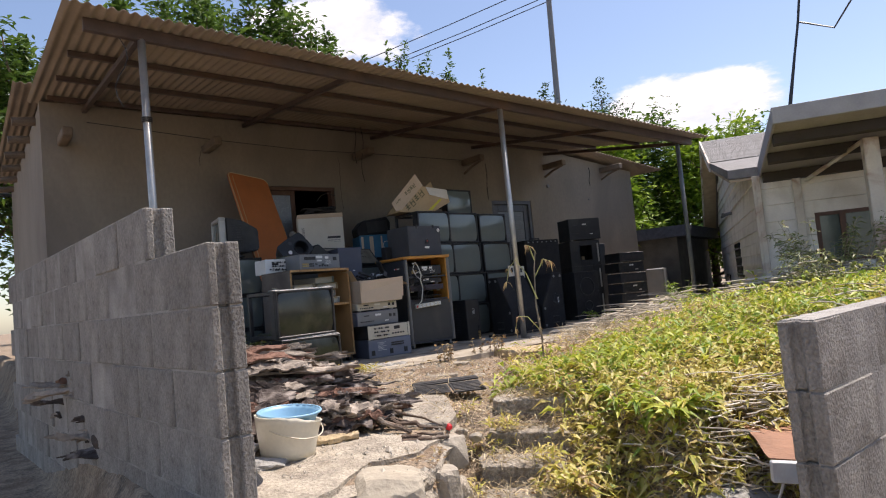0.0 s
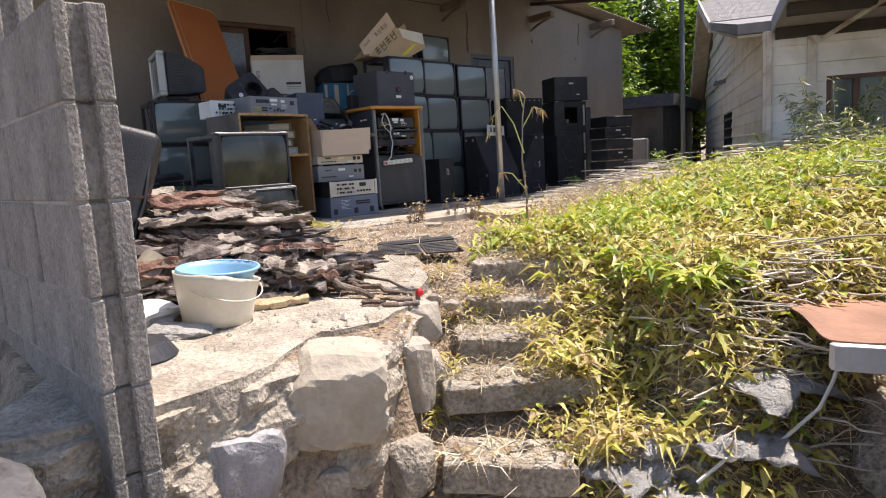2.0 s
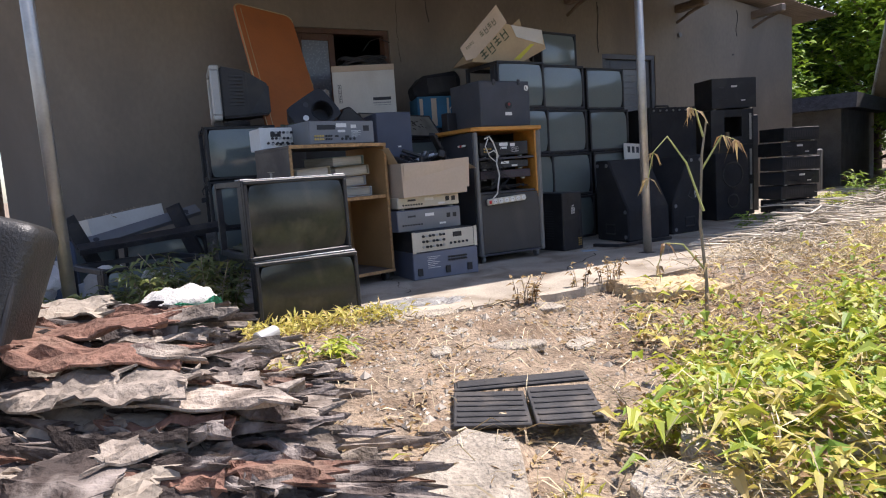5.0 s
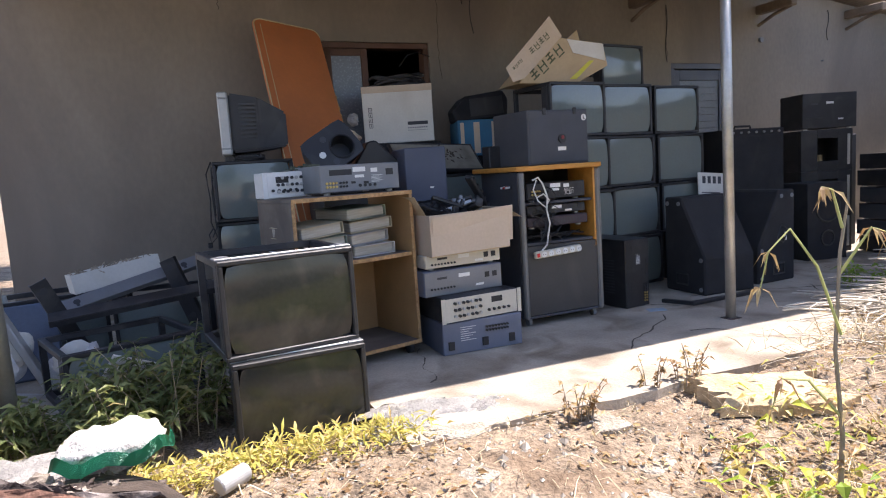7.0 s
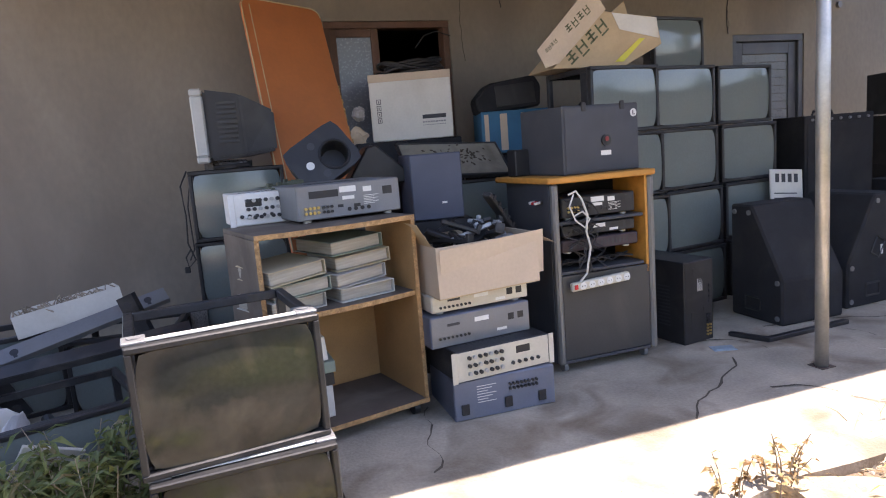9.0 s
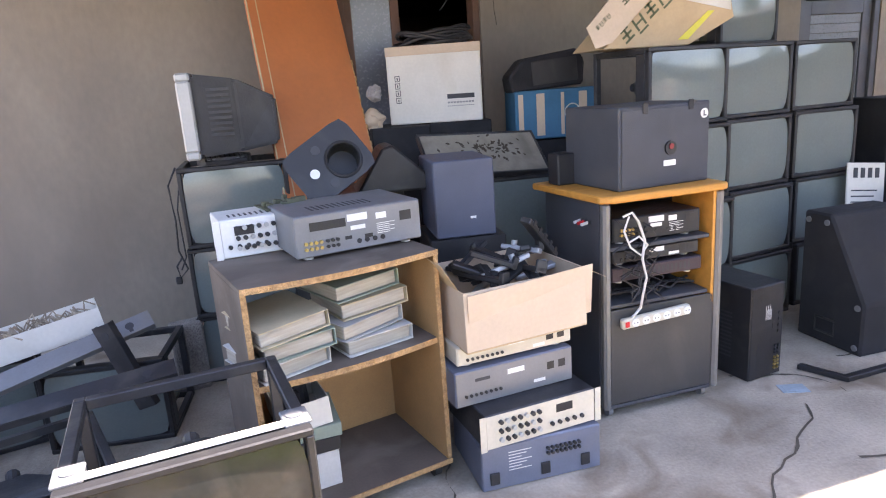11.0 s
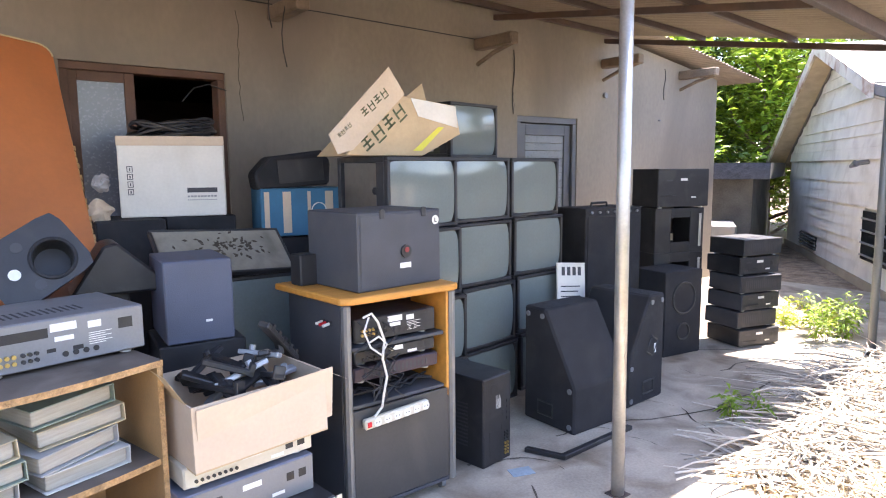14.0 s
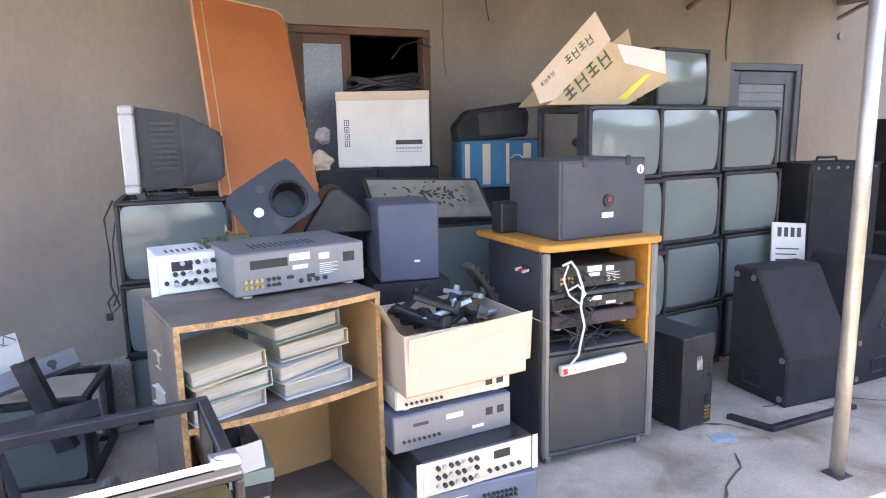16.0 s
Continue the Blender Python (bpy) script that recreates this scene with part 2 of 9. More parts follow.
# picture tube: greyish phosphor screen under glossy dusty glass
CRT = mat("picture_tube", (0.15, 0.178, 0.168), 0.07, var=0.12, scale=2.5, fine=90, bump=0.0, stain=(0.17, 0.175, 0.155), stain_amount=0.45, stain_scale=3, spec=0.7)
CRTDIRTY = mat("dirty_picture_tube", (0.03, 0.032, 0.028), 0.10, var=0.3, scale=3.5, fine=60, bump=0.0, stain=(0.12, 0.105, 0.08), stain_amount=0.6, stain_scale=4, spec=0.5)

LEAF_GREEN = leaf_mat("weed_leaf", (0.17, 0.29, 0.03), (0.56, 0.57, 0.07), (0.66, 0.52, 0.12))
LEAF_YELLOW = leaf_mat("yellow_leaf", (0.44, 0.42, 0.07), (0.66, 0.54, 0.18), (0.50, 0.33, 0.13))
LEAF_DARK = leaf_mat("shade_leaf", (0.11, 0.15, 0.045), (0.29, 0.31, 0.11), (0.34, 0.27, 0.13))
LEAF_TREE = leaf_mat("tree_leaf", (0.045, 0.095, 0.02), (0.13, 0.22, 0.035))
LEAF_BRIGHT = leaf_mat("sunny_leaf", (0.13, 0.24, 0.02), (0.30, 0.42, 0.04))
LEAF_PINE = leaf_mat("pine_needle", (0.03, 0.065, 0.025), (0.06, 0.11, 0.04))
LEAF_DRY = leaf_mat("withered_leaf", (0.24, 0.13, 0.055), (0.52, 0.40, 0.20))

# ---- mesh helpers ----
RNG = random.Random(7)


def BM():
    return bmesh.new()


def bx(bm, x0, y0, z0, x1, y1, z1, bev=0.0, m=None, seg=1):
    """A box between two corners, its edges rounded by bev, put at the pose m."""
    r = bmesh.ops.create_cube(bm, size=1.0, matrix=Matrix.Translation(((x0 + x1) / 2, (y0 + y1) / 2, (z0 + z1) / 2)) @ Matrix.Diagonal((abs(x1 - x0), abs(y1 - y0), abs(z1 - z0), 1)))
    vs = r["verts"]
    if bev:
        es = list({e for v in vs for e in v.link_edges})
        vs = list({v for f in bmesh.ops.bevel(bm, geom=es, offset=bev, segments=seg, affect="EDGES", profile=0.6)["faces"] for v in f.verts} | {v for v in vs if v.is_valid})
    if m is not None:
        bmesh.ops.transform(bm, matrix=m, verts=vs)
    return vs


def cyl(bm, p, q, r, n=12, r2=None):
    """A capped cylinder or cone from p to q."""
    p, q = Vector(p), Vector(q)
    d = q - p
    m = Matrix.Translation((p + q) / 2) @ d.to_track_quat("Z", "Y").to_matrix().to_4x4()
    return bmesh.ops.create_cone(bm, cap_ends=True, segments=n, radius1=r, radius2=r if r2 is None else r2, depth=d.length, matrix=m)["verts"]


def tube(bm, pts, r, n=6, taper=1.0):
    """A bent tube through the points."""
    pts = [Vector(p) for p in pts]
    rings = []
    for i, p in enumerate(pts):
        d = (pts[min(i + 1, len(pts) - 1)] - pts[max(i - 1, 0)]).normalized()
        u = d.cross(Vector((0.13, 0.29, 0.95))).normalized()
        w = d.cross(u)
        rr = r * (1 + (taper - 1) * i / max(1, len(pts) - 1))
        rings.append([bm.verts.new(p + rr * (math.cos(2 * math.pi * k / n) * u + math.sin(2 * math.pi * k / n) * w)) for k in range(n)])
    for a, b in zip(rings, rings[1:]):
        for k in range(n):
            bm.faces.new((a[k], a[(k + 1) % n], b[(k + 1) % n], b[k]))
    bm.faces.new(rings[0][::-1])
    bm.faces.new(rings[-1])


def prism(bm, poly, z0, z1, axis="z", bev=0.0):
    """A polygon drawn out along an axis. For axis y the polygon is in x, z; for axis x in y, z."""
    def place(a, b, c):
        return {"z": (a, b, c), "y": (a, c, b), "x": (c, a, b)}[axis]
    lo = [bm.verts.new(place(a, b, z0)) for a, b in poly]
    hi = [bm.verts.new(place(a, b, z1)) for a, b in poly]
    fs = [bm.faces.new(lo[::-1]), bm.faces.new(hi)]
    for i in range(len(poly)):
        j = (i + 1) % len(poly)
        fs.append(bm.faces.new((lo[i], lo[j], hi[j], hi[i])))
    bmesh.ops.recalc_face_normals(bm, faces=fs)
    if bev:
        bmesh.ops.bevel(bm, geom=list({e for f in fs for e in f.edges}), offset=bev, segments=1, affect="EDGES")


def mesh_of(name, bm, material, smooth=False):
    me = bpy.data.meshes.new(name)
    bm.to_mesh(me)
    bm.free()
    if smooth:
        me.polygons.foreach_set("use_smooth", [True] * len(me.polygons))
    me.materials.append(material)
    return me


def part(name, bm, material, parent, label="", smooth=False):
    """Links a bmesh as one mesh object under a thing or a part."""
    ob = new(name, mesh_of(name, bm, material, smooth))
    ob.parent = parent
    if label:
        tagged(ob, label)
    return ob


def whole(name, bm, material, m=None, label="", category="", group="", kind="", smooth=False):
    """A thing of one mesh."""
    ob = new(name, mesh_of(name, bm, material, smooth))
    if m is not None:
        ob.matrix_world = m
    return tagged(ob, label, category, group, kind)


def thing(name, m, label, category, group=""):
    ob = new(name)
    ob.empty_display_size = 0.1
    ob.matrix_world = m
    return tagged(ob, label, category, group)


def from_lists(name, verts, faces, material, smooth=False):
    me = bpy.data.meshes.new(name)
    me.from_pydata(verts, [], faces)
    if smooth:
        me.polygons.foreach_set("use_smooth", [True] * len(me.polygons))
    me.materials.append(material)
    return me


def letters(name, body, size, material, parent, m, bold=0.0):
    """Words as flat raised mesh."""
    cu = bpy.data.curves.new(name, "FONT")
    cu.body, cu.size, cu.extrude, cu.offset = body, size, 0.0006, bold
    cu.align_x = "CENTER"
    tmp = bpy.data.objects.new(name, cu)
    me = bpy.data.meshes.new_from_object(tmp)
    bpy.data.objects.remove(tmp)
    me.materials.clear()
    me.materials.append(material)
    ob = new(name, me)
    ob.parent = parent
    ob.matrix_local = m
    return ob


def smooth01(a, b, v):
    t = min(1, max(0, (v - a) / (b - a)))
    return t * t * (3 - 2 * t)

# ---- ground ----
def RS(x, y):
    """Across and along the way up the steps."""
    return 0.785 * x - 0.62 * y, 0.62 * x + 0.785 * y


def XY(r, s):
    return 0.785 * r + 0.62 * s, -0.62 * r + 0.785 * s


def edge_s(r):
    """Where the terrace breaks off, across the way."""
    if r < 5.95:
        return -3.36 + (r - 5.2) * 0.78
    if r < 6.75:
        return -2.35
    return -2.72


def raw_z(x, y):
    """Lie of the yard before it is tipped along its fall."""
    r, s = RS(x, y)
    low = -0.60 - 0.06 * max(0.0, -3.1 - s) + 0.02 * noise.noise((x * 1.3, y * 1.3, 0))
    high = 0.0
    # left terrace dips towards its edge
    high -= 0.07 * smooth01(-1.6, -2.6, s) * (1 - smooth01(6.0, 6.5, r))
    # weedy mound
    mound = 0.46 * smooth01(6.35, 9.4, r) * smooth01(-2.9, -1.5, s) * smooth01(-3.25, -4.9, y)
    high += mound
    if 5.93 < r < 6.95:
        t = min(1, max(0, (s + 3.0) / 1.15))
        z = low + (high - low - 0.04) * t
        side = smooth01(6.75, 6.95, r)
        z = z * (1 - side) + (high * smooth01(-3.27, -2.37, s) + low * (1 - smooth01(-3.27, -2.37, s))) * side
    else:
        e = edge_s(r)
        t = smooth01(e - 0.55, e + 0.35, s) if r > 6.75 else smooth01(e - 0.10, e + 0.10, s)
        z = low * (1 - t) + high * t
    # outside the block wall the ground lies lower
    if x < 1.93 and y > -6.4:
        out = smooth01(1.93, 1.75, x)
        z = z * (1 - out) + (-0.42) * out
    if y > -3.34 and x > 2.1:
        z = min(z, -0.03)
    z += 0.012 * noise.noise((x * 4, y * 4, 3)) + 0.006 * noise.noise((x * 13, y * 13, 5))
    return z


def ground_z(x, y):
    """The yard falls away from the slab, to the south and east."""
    z = raw_z(x - 0.03, y - 0.005)
    if y > -3.5 and x > 2.1:
        return min(z, -0.03 if x > 3.97 else -0.006)
    near = smooth01(-3.5, -4.2, y) if x > 3.97 else 1.0
    return z + near * max(-0.4, min(0.08, 0.202 - 0.0219 * x + 0.0349 * y))


# the same fall as a pose, for the things that stand in the yard
YARD = pose(-0.022, -0.032, 0.202, 2.0, 1.25, 0.63)


def settle(before):
    """Sets all things made since then on the fall of the yard."""
    for ob in bpy.data.objects:
        if ob.parent is None and ob.name not in before:
            ob.matrix_world = YARD @ ob.matrix_world


def axis_steps(lo, a, b, hi, fine):
    mid = list(np.arange(a, b, fine))
    left, right, d = [], [], fine
    p = a
    while p > lo:
        d *= 1.35
        p -= d
        left.append(p)
    p, d = mid[-1], fine
    while p < hi:
        d *= 1.35
        p += d
        right.append(p)
    return left[::-1] + mid + right


gx = axis_steps(-900, 0.2, 9.5, 900, 0.05)
gy = axis_steps(-900, -9.0, -2.9, 900, 0.05)
gv = [(x, y, ground_z(x, y) if abs(x) < 40 and abs(y) < 40 else -0.7) for y in gy for x in gx]
nx = len(gx)
gf = [(j * nx + i, j * nx + i + 1, (j + 1) * nx + i + 1, (j + 1) * nx + i) for j in range(len(gy) - 1) for i in range(nx - 1)]
ground = tagged(new("ground", from_lists("ground", gv, gf, DIRT, True)), "dry brown dirt yard strewn with crumbs and litter", "ground", kind="structure")

# ---- slab ----
bm = BM()
front = []
for i in range(86):
    x = 3.97 + i * 0.102
    front.append((x, -3.52 + 0.06 * noise.noise((x * 1.7, 2, 0)) + 0.03 * noise.noise((x * 6, 4, 0))))
prism(bm, front + [(12.6, 0.0), (2.15, 0.0), (2.15, -2.45), (3.97, -2.45)], -0.12, 0.0)
slab = whole("floor", bm, SLAB, label="pale worn concrete slab under the lean-to roof", category="floor", kind="structure")
# cracks in the slab: dark grooves
bm = BM()
for cx, cy, ang, ln in ((7.6, -2.6, 0.5, 1.5), (8.2, -2.75, 2.2, 0.9), (8.9, -2.5, 1.0, 1.0), (7.3, -2.9, -0.5, 0.9), (9.4, -2.7, 2.6, 1.0), (8.4, -2.2, 0.1, 1.2), (4.3, -2.9, 0.9, 0.7), (6.3, -2.5, 1.3, 0.6), (9.0, -3.0, 0.3, 1.1), (7.0, -2.3, 0.2, 1.6), (8.0, -1.9, 1.5, 0.9), (9.3, -2.2, 0.8, 1.2), (6.9, -2.7, 1.1, 0.8), (7.9, -2.9, 0.0, 1.6), (5.4, -3.0, 0.4, 0.9), (7.4, -2.1, -0.9, 0.8), (8.7, -2.9, 1.8, 0.8), (5.9, -2.9, -0.6, 0.8)):
    pts, a = [], ang
    px, py = cx, cy
    for k in range(14):
        w = 0.005 + 0.006 * RNG.random() ** 2
        pts.append((px, py, w))
        a += RNG.uniform(-0.55, 0.55)
        px += math.cos(a) * ln / 14
        py += math.sin(a) * ln / 14
    up = [bm.verts.new((p[0], p[1] + p[2], 0.0035)) for p in pts]
    dn = [bm.verts.new((p[0], p[1] - p[2], 0.0035)) for p in pts]
    for k in range(13):
        bm.faces.new((dn[k], dn[k + 1], up[k + 1], up[k]))
part("crack", bm, mat("crack_dirt", (0.09, 0.075, 0.055), 1.0, var=0.2, bump=0), slab, "thin dark cracks")

# ---- building ----
WX0, WX1, WH = 2.15, 12.24, 3.05
WIN = (4.62, 5.63, 1.0, 2.17)
DOOR = (8.50, 9.40, 0.0, 2.01)


def wall_top(x):
    """The wall sinks towards its east end."""
    return WH - 0.017 * (x - WX0) if x < 10 else 2.917 - 0.13 * (x - 10)


def wall_with_holes(name, x0, x1, z0, z1, y0, y1, holes, material, label):
    """A wall along x with openings right through it."""
    bm = BM()
    xs = sorted({x0, 10.0, x1, *[h[0] for h in holes], *[h[1] for h in holes]})
    zs = sorted({z0, z1, *[h[2] for h in holes], *[h[3] for h in holes]})
    for xa, xb in zip(xs, xs[1:]):
        for za, zb in zip(zs, zs[1:]):
            cx, cz = (xa + xb) / 2, (za + zb) / 2
            if not any(h[0] < cx < h[1] and h[2] < cz < h[3] for h in holes):
                bx(bm, xa, y0, za, xb, y1, zb)
    bmesh.ops.remove_doubles(bm, verts=bm.verts, dist=0.0005)
    for v in bm.verts:
        if v.co.z > z1 - 0.01:
            v.co.z = wall_top(v.co.x)
    return whole(name, bm, material, label=label, category="wall", kind="structure")


wall_front = wall_with_holes("wall_north", WX0, WX1, -0.1, WH, 0.0, 0.18, [WIN, DOOR], PLASTER, "stained tan cement plaster wall of the low building")
for nm, x0, y0, x1, y1 in (("wall_west", WX0, 0.181, WX0 + 0.18, 5.4), ("wall_east", WX1 - 0.18, 0.181, WX1, 5.4), ("wall_back", WX0, 5.401, WX1, 5.58)):
    bm = BM()
    bx(bm, x0, y0, -0.5, x1, y1, min(wall_top(x0), wall_top(x1)) - 0.02)
    whole(nm, bm, PLASTER, label="tan cement plaster side wall of the building", category="wall", kind="structure")
# floor and ceiling behind the openings, room shade put into their colour
bm = BM()
bx(bm, WX0 + 0.2, 0.19, -0.06, WX1 - 0.2, 5.39, -0.02)
whole("floor_inside", bm, ROOM_SHADE, label="concrete floor inside the building, coloured dark as room shade", category="floor", kind="structure")
bm = BM()
bx(bm, WX0 + 0.2, 0.19, 2.5, WX1 - 0.2, 5.39, 2.54)
whole("ceiling", bm, ROOM_SHADE, label="boarded ceiling inside the building, coloured dark as room shade", category="ceiling", kind="structure")
# hairline cracks and drips on the plaster
bm = BM()
for x, z0, z1 in ((8.45, 2.03, 2.62), (5.72, 1.85, 2.6), (3.85, 2.4, 2.65)):
    px = x
    for k in range(16):
        za, zb = z1 + (z0 - z1) * k / 16, z1 + (z0 - z1) * (k + 1) / 16
        nxp = px + RNG.uniform(-0.012, 0.012)
        f = [bm.verts.new(v) for v in ((px - 0.003, -0.0035, za), (px + 0.003, -0.0035, za), (nxp + 0.003, -0.0035, zb), (nxp - 0.003, -0.0035, zb))]
        bm.faces.new(f)
        px = nxp
part("crack", bm, mat("wall_crack", (0.08, 0.07, 0.06), 1.0, var=0.1, bump=0), wall_front, "hairline cracks")


def corrugated(name, x0, x1, y0, y1, zf, material, label, pitch=0.078, amp=0.011, kind="structure", rows=3):
    """Wavy sheet, 3 mm thick, waves across x; zf gives its height."""
    verts, faces = [], []
    n = int((x1 - x0) / pitch * 8)
    for lay in (0, 1):
        for j in range(rows):
            y = y0 + (y1 - y0) * j / (rows - 1)
            for i in range(n + 1):
                x = x0 + (x1 - x0) * i / n
                yy = y + (0.02 * noise.noise((math.floor(x / 0.7) * 3.1, 0, 0)) if j == 0 else 0)
                verts.append((x, yy, zf(x, yy) + amp * math.sin(2 * math.pi * x / pitch) - 0.004 * lay))
    w = n + 1
    for lay in (0, 1):
        o = lay * rows * w
        for j in range(rows - 1):
            for i in range(n):
                q = (o + j * w + i, o + j * w + i + 1, o + (j + 1) * w + i + 1, o + (j + 1) * w + i)
                faces.append(q if lay == 0 else q[::-1])
    o = rows * w
    for i in range(n):
        faces.append((i, o + i, o + i + 1, i + 1))
    ob = new(name, from_lists(name, verts, faces, material, True))
    return tagged(ob, label, "roof", kind=kind)


def porch_z(x, y):
    return 2.84 - 0.056 * (x - 2.2) + (y + 3.15) * (0.075 + 0.0125 * (x - 2.2))


porch_roof = corrugated("roof", 2.05, 9.98, -3.09, 0.2, porch_z, SHEET, "corrugated weathered sheet roof of the lean-to")
corrugated("roof_main", 1.9, 12.85, -0.32, 5.8, lambda x, y: wall_top(x) + 0.09 + 0.02 * y, SHEET, "corrugated sheet roof over the low building")

# steel under the lean-to roof
for i, (y, h, t) in enumerate(((-2.82, 0.10, 0.05), (-1.95, 0.05, 0.04), (-1.1, 0.05, 0.04), (-0.25, 0.05, 0.04))):
    bm = BM()
    x0, x1 = 2.2, 9.93
    za, zb = porch_z(x0, y) - 0.016, porch_z(x1, y) - 0.016
    vs = bx(bm, x0, y - t / 2, -h, x1, y + t / 2, 0, 0.004)
    for v in vs:
        if v.is_valid:
            v.co.z += za + (zb - za) * (v.co.x - x0) / (x1 - x0)
    whole("roof_beam" if i == 0 else "purlin", bm, BROWNSTEEL, label="dark brown painted steel channel under the roof", category="beam", group="steel under the roof", kind="structure")
for x in (2.58, 4.4, 6.3, 8.2, 9.85):
    bm = BM()
    vs = bx(bm, x - 0.025, -2.79, -0.05, x + 0.025, 0.0, 0, 0.004)
    for v in vs:
        if v.is_valid:
            v.co.z += porch_z(x, v.co.y) - 0.068
    whole("rafter", bm, BROWNSTEEL, label="brown steel rafter tying the beam to the wall", category="beam", group="steel under the roof", kind="structure")
# timber stubs sticking out of the wall top
for x in (2.35, 3.9, 6.0, 7.98, 9.82, 11.35):
    bm = BM()
    bx(bm, x - 0.05, -0.48, 2.56, x + 0.05, 0.0, 2.66, 0.012)
    if x > 7:
        tube(bm, [(x, -0.45, 2.57), (x, -0.22, 2.52), (x, 0.0, 2.44)], 0.02, 5)
    whole("beam_stub", bm, TIMBER, label="weathered timber stub jutting from the wall", category="beam", group="timber stubs", kind="structure")
# rafter ends along the west eave
for k in range(6):
    bm = BM()
    y = 0.5 + k * 0.85
    cyl(bm, (1.92, y, 2.94), (2.15, y, 2.96), 0.05, 9)
    whole("beam_stub", bm, TIMBER, label="round rafter end under the eave", category="beam", group="rafter ends", kind="structure")


def post(x, y, z0, xt, yt, zt, material, label):
    bm = BM()
    cyl(bm, (x, y, z0), (xt, yt, zt), 0.03, 14)
    p = whole("post", bm, material, label=label, category="post", group="posts of the lean-to", kind="structure", smooth=False)
    for f in p.data.polygons:
        f.use_smooth = len(f.vertices) == 4
    bm = BM()
    bx(bm, x - 0.042, y - 0.042, z0, x + 0.042, y + 0.042, z0 + 0.004)
    part("base_plate", bm, BROWNSTEEL, p)
    return p


pl = post(2.62, -2.82, -0.05, 2.60, -2.82, 2.74, GALV, "galvanised steel pipe post holding the roof")
bm = BM()
for z in (2.09, 2.105, 2.12):
    tube(bm, [(2.605 + 0.036 * math.cos(a), -2.82 + 0.036 * math.sin(a), z) for a in np.linspace(0, 6.28, 13)], 0.006, 5)
part("wire_wrap", bm, CABLE, pl, "black wire wound round the pipe")
post(6.30, -2.82, 0.0, 6.29, -2.81, 2.55, GALV, "scuffed galvanised steel pipe post on the slab")
post(9.70, -2.76, 0.0, 9.69, -2.76, 2.36, mat("grey_painted_pipe", (0.17, 0.18, 0.18), 0.5, 0.2, var=0.15), "grey painted pipe post at the end of the roof")

# ---- window and door of the building ----
FRAMEWOOD = mat("brown_window_wood", (0.115, 0.06, 0.04), 0.65, var=0.3, scale=5, fine=60, bump=0.2)
win = thing("window_1", pose(0, 0, 0), "old brown wooden sliding window standing half open", "window")
win["kind"] = "structure"
x0, x1, z0, z1 = WIN
for nm, b in (("window_frame", (x0, 0.02, z1 - 0.05, x1, 0.14, z1)), ("window_frame", (x0, 0.02, z0, x1, 0.14, z0 + 0.05)), ("window_frame", (x0, 0.02, z0 + 0.05, x0 + 0.05, 0.14, z1 - 0.05)), ("window_frame", (x1 - 0.05, 0.02, z0 + 0.05, x1, 0.14, z1 - 0.05))):
    bm = BM()
    bx(bm, *b, 0.004)
    part(nm, bm, FRAMEWOOD, win)
bm = BM()
sa, sb = x0 + 0.05, x0 + 0.43
for b in ((sa, 0.05, z0 + 0.05, sa + 0.05, 0.085, z1 - 0.05), (sb - 0.06, 0.05, z0 + 0.05, sb, 0.085, z1 - 0.05), (sa + 0.05, 0.05, z1 - 0.11, sb - 0.06, 0.085, z1 - 0.05), (sa + 0.05, 0.05, z0 + 0.05, sb - 0.06, 0.085, z0 + 0.12)):
    bx(bm, *b, 0.003)
sash = part("sash", bm, FRAMEWOOD, win)
bm = BM()
bx(bm, sa + 0.05, 0.063, z0 + 0.12, sb - 0.06, 0.069, z1 - 0.11)
part("pane", bm, mat("frosted_pane", (0.17, 0.19, 0.22), 0.25, var=0.15, scale=3, bump=0.02, spec=0.7), sash, "frosted glass pane")

door = thing("door_1", pose(0, 0, 0), "closed grey metal door with a frosted pane", "door")
door["kind"] = "structure"
DOORGREY = mat("door_grey", (0.11, 0.115, 0.125), 0.5, 0.3, var=0.2, scale=4, fine=60, bump=0.05, stain=(0.2, 0.17, 0.13), stain_amount=0.3)
x0, x1, z0, z1 = DOOR
for b in ((x0, 0.01, z1 - 0.06, x1, 0.13, z1), (x0, 0.01, 0.0, x0 + 0.06, 0.13, z1 - 0.06), (x1 - 0.06, 0.01, 0.0, x1, 0.13, z1 - 0.06)):
    bm = BM()
    bx(bm, *b, 0.004)
    part("door_frame", bm, DOORGREY, door)
bm = BM()
a, b2 = x0 + 0.06, x1 - 0.06
for b in ((a, 0.04, 0.0, b2, 0.08, 0.75), (a, 0.04, 0.751, a + 0.1, 0.08, 1.94), (b2 - 0.1, 0.04, 0.751, b2, 0.08, 1.94), (a + 0.101, 0.04, 1.83, b2 - 0.101, 0.08, 1.94)):
    bx(bm, *b, 0.003)
leaf = part("door_leaf", bm, DOORGREY, door)
bm = BM()
for k in range(14):
    za = 0.755 + k * 0.0767
    bx(bm, a + 0.101, 0.055, za, b2 - 0.101, 0.065, za + 0.074, 0.002)
part("pane", bm, mat("ribbed_pane", (0.20, 0.22, 0.235), 0.3, var=0.1, bump=0.02), leaf, "ribbed frosted glass")
bm = BM()
cyl(bm, (a + 0.05, 0.04, 0.98), (a + 0.05, -0.02, 0.98), 0.012, 8)
cyl(bm, (a + 0.05, -0.02, 0.98), (a + 0.16, -0.02, 0.98), 0.01, 8)
part("door_handle", bm, GALV, door)

